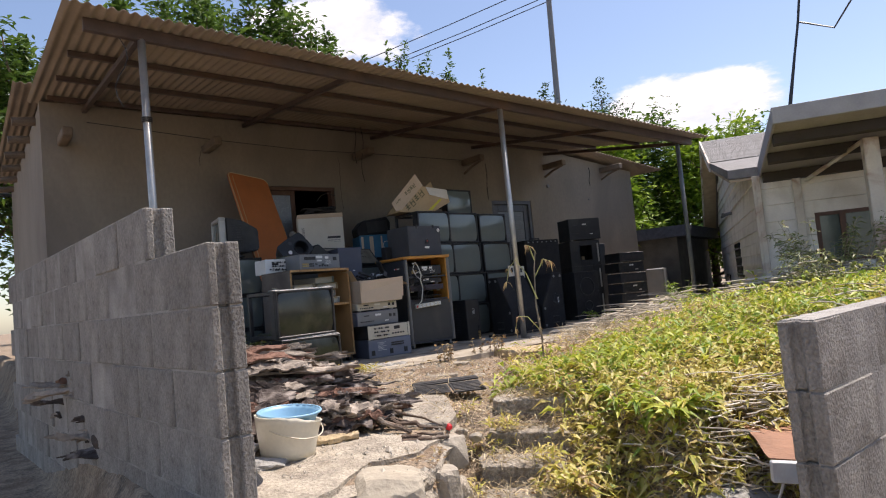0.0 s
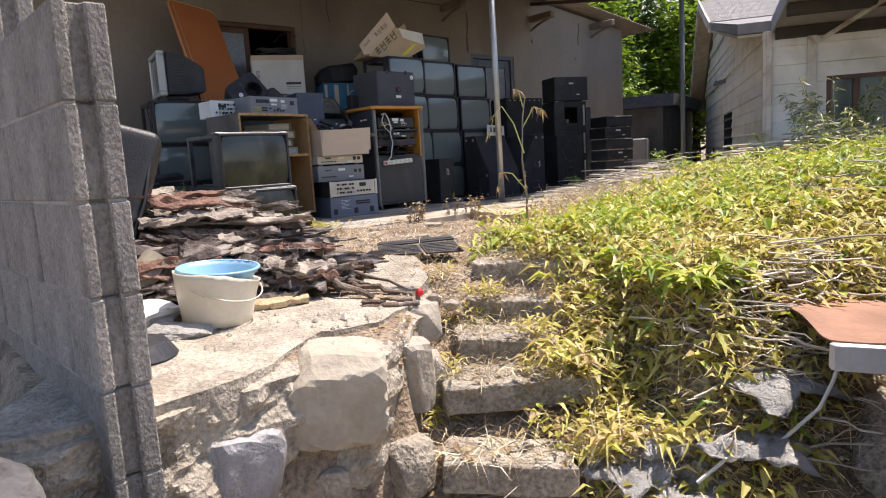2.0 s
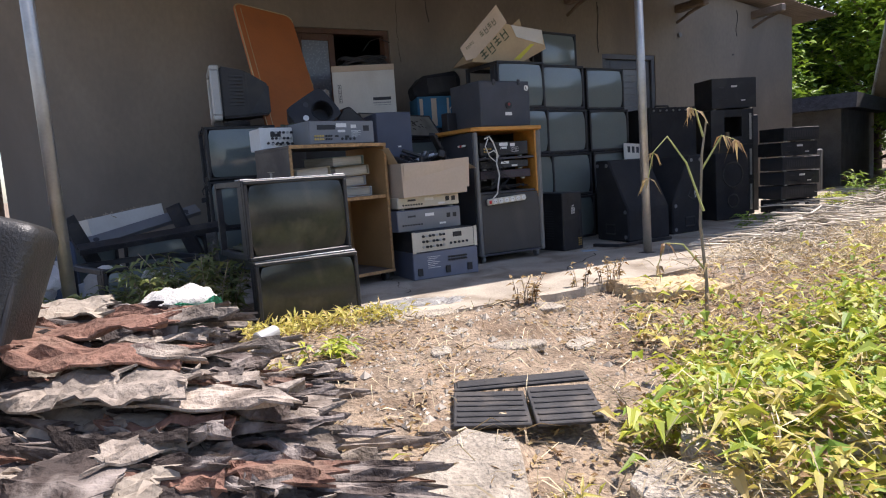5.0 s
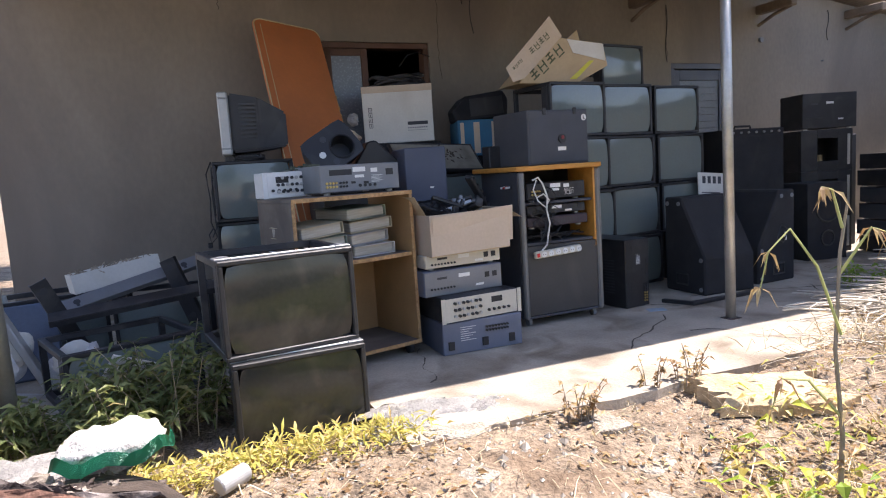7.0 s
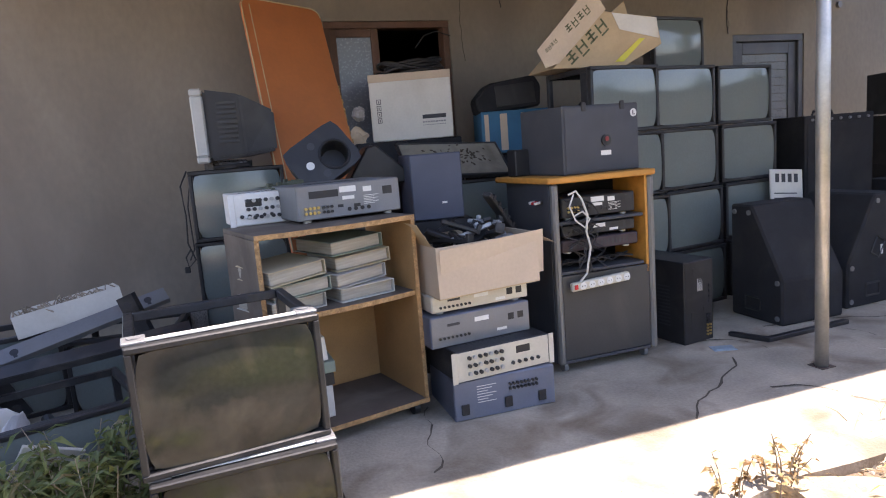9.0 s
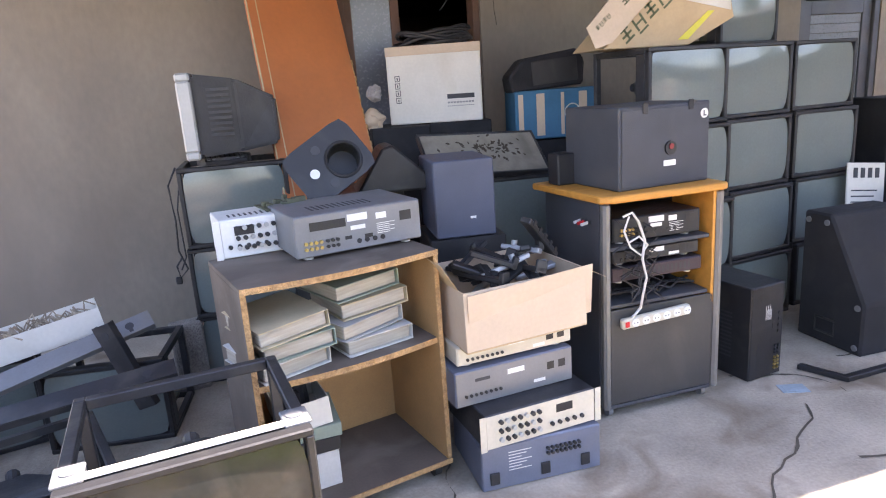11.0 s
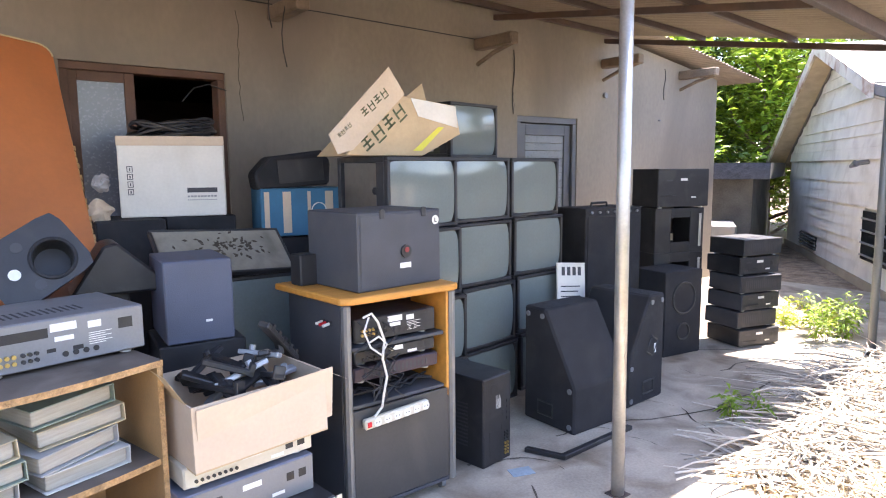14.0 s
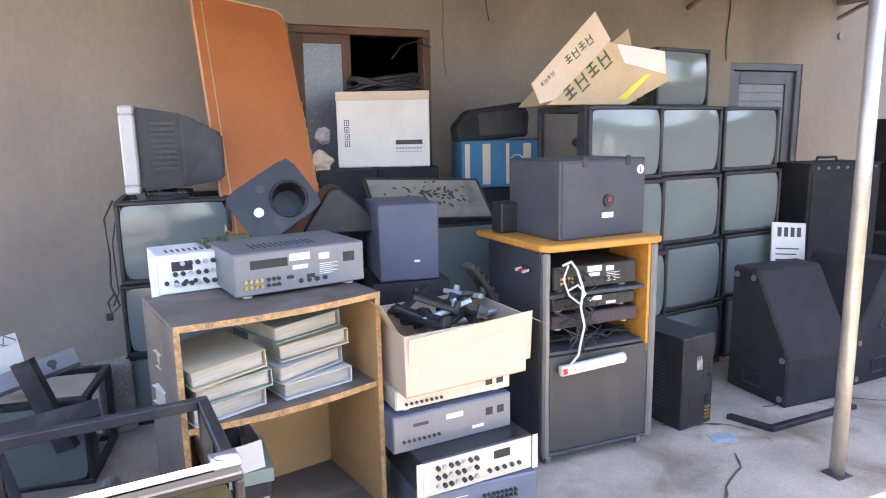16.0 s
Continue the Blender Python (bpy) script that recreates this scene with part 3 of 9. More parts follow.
# ---- block wall at the gate ----
def block_outline(a):
    """Plan of a hollow block: a shallow groove runs down each end."""
    return [(-a, -0.053), (a, -0.053), (a, -0.012), (a - 0.02, -0.006), (a - 0.02, 0.020), (a, 0.026), (a, 0.053), (-a, 0.053), (-a, 0.026), (-a + 0.02, 0.020), (-a + 0.02, -0.006), (-a, -0.012)]


def block_mesh():
    bm = BM()
    prism(bm, block_outline(0.1975), -0.100, 0.100, bev=0.004)
    return mesh_of("block", bm, BLOCK)


BLOCKS = block_mesh()
bmh = BM()
prism(bmh, block_outline(0.0975), -0.100, 0.100, bev=0.004)
HALF = mesh_of("block", bmh, BLOCK)


def block_wall(name, p, q, z0, tops, label):
    """A wall of hollow concrete blocks in running bond from p to q; tops(d) gives its height along it."""
    p, q = Vector((*p, 0)), Vector((*q, 0))
    d = (q - p)
    ln = d.length
    ang = math.degrees(math.atan2(d.y, d.x))
    base = pose(p.x, p.y, 0, 0, 0, ang)
    bm = BM()
    seg = int(ln / 0.1)
    for k in range(seg):
        top = tops((k + 0.5) * 0.1)
        bx(bm, k * 0.1 + 0.03, -0.050, z0, k * 0.1 + 0.13, 0.050, top - 0.012)
        if k == 0:
            bx(bm, 0.004, -0.049, z0, 0.0295, -0.012, top - 0.012)
            bx(bm, 0.004, 0.027, z0, 0.0295, 0.049, top - 0.012)
    w = whole(name, bm, MORTAR, base, label, "wall", kind="structure")
    rows = int((1.4 - z0) / 0.205)
    for j in range(rows):
        z = z0 + 0.1 + j * 0.205
        x = 0.0 if j % 2 == 0 else 0.2
        if j % 2:
            if z + 0.09 < tops(0.1) + 0.01:
                o = new("block", HALF)
                o.parent = w
                o.matrix_local = pose(0.095, RNG.uniform(-0.003, 0.003), z)
        while x + 0.39 < ln + 0.2:
            if z + 0.09 < tops(x + 0.2) + 0.01:
                o = new("block", BLOCKS)
                o.parent = w
                o.matrix_local = pose(x + 0.195, RNG.uniform(-0.004, 0.004), z, 0, 0, RNG.uniform(-0.4, 0.4))
            x += 0.4
    return w


block_wall("wall_gate", (2.092, -6.0), (1.775, -2.0), -0.63, lambda d: 0.81 if d < 0.56 else 1.02, "grey weathered concrete block wall stepping up beside the gate")
block_wall("wall_gate_east", (3.36, -7.13), (6.2, -6.97), -0.83, lambda d: 0.41 if d < 1.3 else 0.615, "low grey concrete block wall across the gate")

# ---- steps and terrace stones ----
def rock(name, x, y, z, sx, sy, sz, material, seed, label, category="rock", group="", parent=None, rz=0.0, rough=0.22, sub=3, flat=0.0, blocky=False):
    """A lumpy stone with broken faces."""
    bm = BM()
    bmesh.ops.create_icosphere(bm, subdivisions=sub, radius=1.0)
    cut = random.Random(seed)
    planes = [(Vector((cut.uniform(-1, 1), cut.uniform(-1, 1), cut.uniform(-0.6, 1))).normalized(), cut.uniform(0.62, 0.88)) for _ in range(9)]
    if blocky:
        planes = [(Vector((cut.uniform(-1, 1), cut.uniform(-1, 1), cut.uniform(-0.4, 1))).normalized(), cut.uniform(0.98, 1.12)) for _ in range(7)]
    for v in bm.verts:
        if blocky:
            v.co *= min(1.5, 1 / max(abs(v.co.x), abs(v.co.y), abs(v.co.z)))
        for nrm, dist in planes:
            k = v.co.dot(nrm)
            if k > dist:
                v.co -= nrm * (k - dist)
        if flat and v.co.z > flat:
            v.co.z = flat
        v.co += v.co.normalized() * rough * 0.35 * noise.noise(v.co * 2.2 + Vector((seed, 0, 0)))
        v.co = Vector((v.co.x * sx, v.co.y * sy, v.co.z * sz))
    m = pose(x, y, z, 0, 0, rz)
    if parent:
        o = part(name, bm, material, parent)
        o.matrix_local = m
        return o
    return whole(name, bm, material, m, label, category, group)


def slab_stone(name, r, s, z, w, d, h, seed, material, label, group, rz=0.0):
    """A flat broken stone with ragged outline, as a tread."""
    rr = random.Random(seed)
    poly = []
    for ax, ay, bx_, by in ((-1, -1, 1, -1), (1, -1, 1, 1), (1, 1, -1, 1), (-1, 1, -1, -1)):
        for u in (0.0, 0.3, 0.68):
            poly.append(((ax + (bx_ - ax) * u) * w / 2 + rr.uniform(-0.022, 0.022), (ay + (by - ay) * u) * d / 2 + rr.uniform(-0.018, 0.018)))
    bm = BM()
    prism(bm, poly, -h, 0.0, bev=0.005)
    bmesh.ops.triangulate(bm, faces=[f for f in bm.faces if len(f.verts) > 4])
    bmesh.ops.subdivide_edges(bm, edges=[e for e in bm.edges if e.calc_length() > 0.06], cuts=2, use_grid_fill=True)
    for v in bm.verts:
        v.co += Vector((0, 0, 1)) * 0.005 * noise.noise(v.co * 16 + Vector((seed, 0, 0))) + Vector((1, 1, 0)) * 0.006 * noise.noise(v.co * 20 + Vector((0, seed, 0)))
    x, y = XY(r, s)
    return whole(name, bm, material, pose(x, y, z, rr.uniform(-2, 2), rr.uniform(-2, 2), -38.3 + rz), label, "stone step", group)


STEPLABEL = "rough broken stone tread set in the dirt steps"
STEPS = ((6.22, -2.84, -0.42, 0.44, 0.26, 0.10), (6.30, -2.50, -0.275, 0.56, 0.28, 0.10), (6.28, -2.26, -0.19, 0.42, 0.24, 0.12), (6.36, -2.02, -0.10, 0.48, 0.16, 0.10), (6.42, -1.80, 0.025, 0.46, 0.22, 0.16), (6.58, -1.58, 0.06, 0.5, 0.26, 0.09), (6.66, -2.84, -0.44, 0.42, 0.16, 0.10))


def top_z(x, y):
    """Height of the ground or of the stone tread that lies on it."""
    r, s = RS(x - 0.03, y - 0.005)
    z = ground_z(x, y)
    for sr, ss, sz, w, d, h in STEPS:
        if abs(r - sr) < 0.45 * w and abs(s - ss + 0.01) < 0.41 * d:
            z = max(z, sz + 0.205 - 0.0219 * x + 0.0349 * y)
    return z


earlier = {ob.name for ob in bpy.data.objects}
for i, (r, s, z, w, d, h) in enumerate(STEPS):
    slab_stone("stone_step", r, s - 0.01, z, w * 0.94, d * 0.86, h, 20 + i, STEPSTONE, STEPLABEL, "garden steps", rz=RNG.uniform(-11, 11))
# boulders in the terrace face
for i, (r, s, z, a, b, c, rz, lab) in enumerate((
        (5.71, -2.86, -0.18, 0.145, 0.13, 0.135, 12, "large tan angular boulder in the terrace edge"),
        (5.46, -3.07, -0.36, 0.12, 0.10, 0.155, 38, "grey rounded boulder set in the terrace face"),
        (5.92, -2.64, -0.22, 0.08, 0.10, 0.12, 50, "dark cracked stone beside the steps"),
        (5.96, -2.30, -0.13, 0.075, 0.06, 0.075, 20, "dark blocky stone at the head of the steps"),
        (5.22, -3.32, -0.40, 0.11, 0.09, 0.15, 40, "pale stone mortared into the terrace face"),
        (5.70, -2.98, -0.44, 0.06, 0.06, 0.06, 0, "small stone wedged below the boulder"),
        (5.93, -2.86, -0.45, 0.07, 0.07, 0.08, 40, "small stone wedged beside the steps"),
        (6.85, -2.92, -0.47, 0.05, 0.04, 0.05, 15, "squared pale stone at the foot of the steps"),
        (5.98, -2.48, -0.30, 0.08, 0.08, 0.09, 33, "small broken stone beside the steps"))):
    x, y = XY(r - 0.015, s - (0.05 if i in (0, 1, 4) else 0.0))
    rock("boulder", x, y, z, a, b, c, TANROCK if i == 0 else GREYROCK if i in (1, 4) else ROCK if i in (2, 3) else CONCRETE, 40 + i, lab, "rock", "terrace stones", rz=rz - 38, rough=0.12, blocky=True, sub=4)
# broken concrete paving on the terrace
bm = BM()
verts = []
edge = [(5.0, -3.58), (5.25, -3.38), (5.45, -3.18), (5.56, -3.02), (5.60, -2.72), (5.80, -2.56), (5.90, -2.38), (5.93, -2.05), (6.02, -1.75), (6.0, -1.52), (5.72, -1.45), (5.2, -2.2), (4.95, -2.9)]
prism(bm, [XY(r, s) for r, s in edge][::-1], -0.16, -0.052)
bmesh.ops.triangulate(bm, faces=[f for f in bm.faces if len(f.verts) > 4])
bmesh.ops.subdivide_edges(bm, edges=[e for e in bm.edges if e.calc_length() > 0.15], cuts=5, use_grid_fill=True)
for v in bm.verts:
    v.co.z += 0.014 * noise.noise(v.co * 3.5) + 0.005 * noise.noise(v.co * 15)
    v.co.x += 0.03 * noise.noise(v.co * 6 + Vector((5, 0, 0)))
    v.co.y += 0.03 * noise.noise(v.co * 6 + Vector((0, 5, 0)))
whole("pavement", bm, CONCRETE, label="crumbling pale concrete landing beside the steps", category="paving", kind="structure")

# mortared face of the terrace
line = [(4.9, -3.68), (5.2, -3.40), (5.42, -3.16), (5.60, -3.0), (5.80, -2.88), (5.90, -2.66), (5.94, -2.3), (5.97, -2.0), (6.0, -1.75)]
cols = []
for (r0, s0), (r1, s1) in zip(line, line[1:]):
    for k in range(16):
        u = k / 16
        cols.append((r0 + (r1 - r0) * u, s0 + (s1 - s0) * u))
verts, faces = [], []
for i, (r, s) in enumerate(cols):
    for j in range(35):
        z = -0.68 + 0.61 * j / 34
        push = -0.03 * (1 - j / 34) - 0.03 + 0.05 * noise.noise((r * 7, z * 7, s * 3)) + 0.03 * noise.noise((r * 17, z * 17, 1)) + 0.014 * noise.noise((r * 45, z * 45, 2))
        if j == 34:
            push = 0.06
        x, y = XY(r - push * 0.5, s + push * 0.9)
        verts.append((x, y, z + 0.012 * noise.noise((r * 8, 3, s * 8))))
for i in range(len(cols) - 1):
    for j in range(34):
        faces.append((i * 35 + j, (i + 1) * 35 + j, (i + 1) * 35 + j + 1, i * 35 + j + 1))
face_me = from_lists("terrace_wall", verts, faces, CONCRETE)
tagged(new("terrace_wall", face_me), "crumbling mortared stone face of the terrace", "wall", kind="structure")
settle(earlier)

# ---- things ----
def crt_face(w, h, bulge=0.02, nx_=14, nz_=10):
    """The bulging glass front of a picture tube, rounded at its corners, facing -y, centred at the origin."""
    bm = BM()
    grid = {}
    for j in range(nz_ + 1):
        for i in range(nx_ + 1):
            u, v = 2 * i / nx_ - 1, 2 * j / nz_ - 1
            k = 1 - 0.06 * (u * u * v * v) ** 2
            k2 = 1 - 0.018 * (v * v) if abs(u) == 1 else 1
            grid[i, j] = bm.verts.new((u * w / 2 * k * k2, -bulge * (1 - (u * u + v * v) / 2), v * h / 2 * k))
    for j in range(nz_):
        for i in range(nx_):
            bm.faces.new((grid[i, j], grid[i + 1, j], grid[i + 1, j + 1], grid[i, j + 1]))
    return bm


def ring(bm, w, h, y0, y1, t, bev=0.004):
    """A rectangular rim round an opening, in the x-z plane."""
    bx(bm, -w / 2, y0, h / 2 - t, w / 2, y1, h / 2, bev)
    bx(bm, -w / 2, y0, -h / 2, w / 2, y1, -h / 2 + t, bev)
    bx(bm, -w / 2, y0, -h / 2 + t * 0.9, -w / 2 + t, y1, h / 2 - t * 0.9, bev)
    bx(bm, w / 2 - t, y0, -h / 2 + t * 0.9, w / 2, y1, h / 2 - t * 0.9, bev)


def cube_monitor(w, h, d, m, label, group, dirty=False, front_strip=False):
    """Video wall monitor: a picture tube in an open steel frame, standing on its base at z 0, front at y 0."""
    t = thing("video_monitor", m, label, "monitor", group)
    bm = BM()
    ring(bm, w, h, 0.0, 0.035, 0.022 if not dirty else 0.02)
    o = part("bezel", bm, BLACK, t)
    o.matrix_local = pose(0, 0, h / 2)
    bm = crt_face(w - 0.036, h - 0.036, 0.018)
    o = part("screen", bm, CRTDIRTY if dirty else CRT, t, "dusty grey picture tube glass", True)
    o.matrix_local = pose(0, 0.016, h / 2)
    bm = BM()
    # bell of the tube
    for a, b, ra, rb in ((0.05, 0.28 * d / 0.5, 0.98, 0.42), (0.28 * d / 0.5, 0.42 * d / 0.5, 0.42, 0.14)):
        va = [bm.verts.new((s1 * w / 2 * ra * 0.92, a, h / 2 + s2 * h / 2 * ra * 0.92)) for s1, s2 in ((-1, -1), (1, -1), (1, 1), (-1, 1))]
        vb = [bm.verts.new((s1 * w / 2 * rb, b, h / 2 + s2 * h / 2 * rb)) for s1, s2 in ((-1, -1), (1, -1), (1, 1), (-1, 1))]
        for k in range(4):
            bm.faces.new((va[k], va[(k + 1) % 4], vb[(k + 1) % 4], vb[k]))
    cyl(bm, (0, 0.40 * d / 0.5, h / 2), (0, 0.96 * d, h / 2), 0.025, 10)
    part("tube_bell", bm, DARKSTEEL, t)
    # frame posts and rails
    s = 0.03
    for sx_ in (-1, 1):
        for z in (0.0, h - s):
            bm = BM()
            bx(bm, sx_ * w / 2 - (s if sx_ > 0 else 0), 0.036, z, sx_ * w / 2 + (s if sx_ < 0 else 0), d - s, z + s, 0.003)
            part("frame_rail", bm, DARKSTEEL, t)
        bm = BM()
        bx(bm, sx_ * w / 2 - (s if sx_ > 0 else 0), d - s, 0, sx_ * w / 2 + (s if sx_ < 0 else 0), d, h, 0.003)
        part("frame_post", bm, DARKSTEEL, t)
        bm = BM()
        bx(bm, sx_ * w / 2 - (0.012 if sx_ > 0 else 0), 0.036, s, sx_ * w / 2 + (0.012 if sx_ < 0 else 0), 0.10, h - s, 0.002)
        part("side_plate", bm, DARKSTEEL, t)
    for z in (0.0, h - s):
        bm = BM()
        bx(bm, -w / 2 + s, d - s, z, w / 2 - s, d, z + s, 0.003)
        part("frame_rail", bm, DARKSTEEL, t)
        bm = BM()
        bx(bm, -w / 2 + s, 0.036, z + 0.004, w / 2 - s, 0.036 + s, z + s - 0.004, 0.003)
        part("frame_rail", bm, DARKSTEEL, t)
    bm = BM()
    bx(bm, -w / 2 + 0.05, d * 0.35, 0.03, w / 2 - 0.06, d - 0.05, 0.045, 0.002)
    for k in range(7):
        bx(bm, -w / 2 + 0.07 + k * 0.05, d * 0.4 + 0.03 * (k % 2), 0.045, -w / 2 + 0.10 + k * 0.05, d * 0.55, 0.07 + 0.02 * (k % 3))
    part("circuit_board", bm, mat("circuit_board", (0.07, 0.075, 0.045), 0.6, var=0.4, scale=30, fine=120), t)
    if front_strip:
        bm = BM()
        bx(bm, -w / 2 + 0.03, 0.037, h + 0.001, w / 2 - 0.05, 0.065, h + 0.006, 0.001)
        part("white_strip", bm, WHITE, t, "chipped white strip along the top")
        for sx_ in (-1, 1):
            bm = BM()
            bx(bm, sx_ * (w / 2 - 0.028) - 0.032, 0.03, h - 0.002, sx_ * (w / 2 - 0.028) + 0.032, 0.11, h + 0.008, 0.003)
            cyl(bm, (sx_ * (w / 2 - 0.03), 0.075, h + 0.008), (sx_ * (w / 2 - 0.03), 0.075, h + 0.011), 0.02, 14)
            part("corner_plate", bm, GREYMETAL, t)
    return t


WALLTV = "black video monitor with dusty grey tube in a stacked wall"
# the wall of monitors, three columns and four rows
first = None
for col, (x, y, turn) in enumerate(((6.05, -1.71, 3.5), (6.60, -1.575, 6.0), (7.19, -1.47, 3.0))):
    for row in range(4):
        z = row * 0.392
        px = x + 0.012 * (3 - row) + RNG.uniform(-0.006, 0.006)
        m = pose(px, y - 0.02 * (3 - row) + RNG.uniform(-0.008, 0.008), z + 0.0005 * row, 0, 0, RNG.uniform(-1.2, 1.2) + turn)
        if first is None:
            first = cube_monitor(0.505, 0.388, 0.46, m, WALLTV, "wall of monitors")
        else:
            copy_thing(first, m)
# a further one on top, behind the torn carton
t = cube_monitor(0.485, 0.36, 0.40, pose(6.83, -1.25, 1.568, 0, 0, 8), "black monitor lying on top of the wall of monitors", "loose monitors")

# two dirty ones in front of the cabinet
cube_monitor(0.525, 0.385, 0.62, pose(3.665, -3.165, -0.07, 0, 0, 2), "weathered black monitor standing in the weeds under another", "monitors in the weeds", True, True)
cube_monitor(0.535, 0.385, 0.50, pose(3.655, -3.13, 0.323, 0, 0, 6), "weathered open-framed monitor with a muddy screen on top of another", "monitors in the weeds", True, True)
# left stack by the wall
for i, z in enumerate((0.0, 0.37, 0.742)):
    cube_monitor(0.53, 0.405 if i == 2 else 0.368, 0.46, pose(3.80 + 0.012 * i, -1.07 - 0.01 * i, z, 0, 0, 2.0 * i - 6), "black open-framed monitor in a stack against the wall", "stack of monitors by the wall", False)


def desk_monitor(m):
    """Old silver computer monitor with a dark vented back."""
    t = thing("computer_monitor", m, "old silver computer monitor with a black back, on the monitor stack", "monitor")
    bm = BM()
    ring(bm, 0.38, 0.34, -0.03, 0.03, 0.035, 0.008)
    o = part("bezel", bm, SILVER, t)
    o.matrix_local = pose(0, 0, 0.2)
    bm = crt_face(0.31, 0.27, 0.012)
    o = part("screen", bm, CRT, t, "", True)
    o.matrix_local = pose(0, -0.005, 0.2)
    bm = BM()
    va = [bm.verts.new(v) for v in ((-0.185, 0.031, 0.04), (0.185, 0.031, 0.04), (0.185, 0.031, 0.365), (-0.185, 0.031, 0.365))]
    vb = [bm.verts.new(v) for v in ((-0.15, 0.2, 0.05), (0.15, 0.2, 0.05), (0.155, 0.2, 0.34), (-0.155, 0.2, 0.34))]
    vc = [bm.verts.new(v) for v in ((-0.11, 0.36, 0.07), (0.11, 0.36, 0.07), (0.10, 0.36, 0.26), (-0.10, 0.36, 0.26))]
    for a, b in ((va, vb), (vb, vc)):
        for k in range(4):
            bm.faces.new((a[k], a[(k + 1) % 4], b[(k + 1) % 4], b[k]))
    bm.faces.new(vc[::-1])
    bm.faces.new(va)
    bmesh.ops.recalc_face_normals(bm, faces=bm.faces)
    bmesh.ops.bevel(bm, geom=bm.edges[:], offset=0.012, segments=2, affect="EDGES")
    sh = part("shell", bm, BLACK, t)
    for k in range(9):
        bm = BM()
        bx(bm, 0.150 + 0.016, 0.06, 0.12 + k * 0.022, 0.157 + 0.018, 0.18, 0.131 + k * 0.022)
        part("vent_slat", bm, DARKSTEEL, sh)
    bm = BM()
    cyl(bm, (0, 0.1, 0.0), (0, 0.1, 0.03), 0.12, 20)
    part("foot", bm, BLACK, t)
    return t


desk_monitor(pose(3.68, -0.95, 1.149, 0, 0, -96) @ Matrix.Diagonal((1.15, 1.12, 1.2, 1)))
# keypad lying before it
bm = BM()
bx(bm, -0.10, -0.05, 0, 0.10, 0.05, 0.018, 0.004)
kp = whole("keypad", bm, BLACK, pose(3.80, -1.05, 1.165, 14, 0, 4), "small dark keypad leaning before the computer monitor", "keypad")
for i in range(8):
    for j in range(3):
        bm = BM()
        bx(bm, -0.09 + i * 0.023, -0.035 + j * 0.026, 0.0185, -0.073 + i * 0.023, -0.015 + j * 0.026, 0.024, 0.002)
        part("key", bm, GREYMETAL, kp)


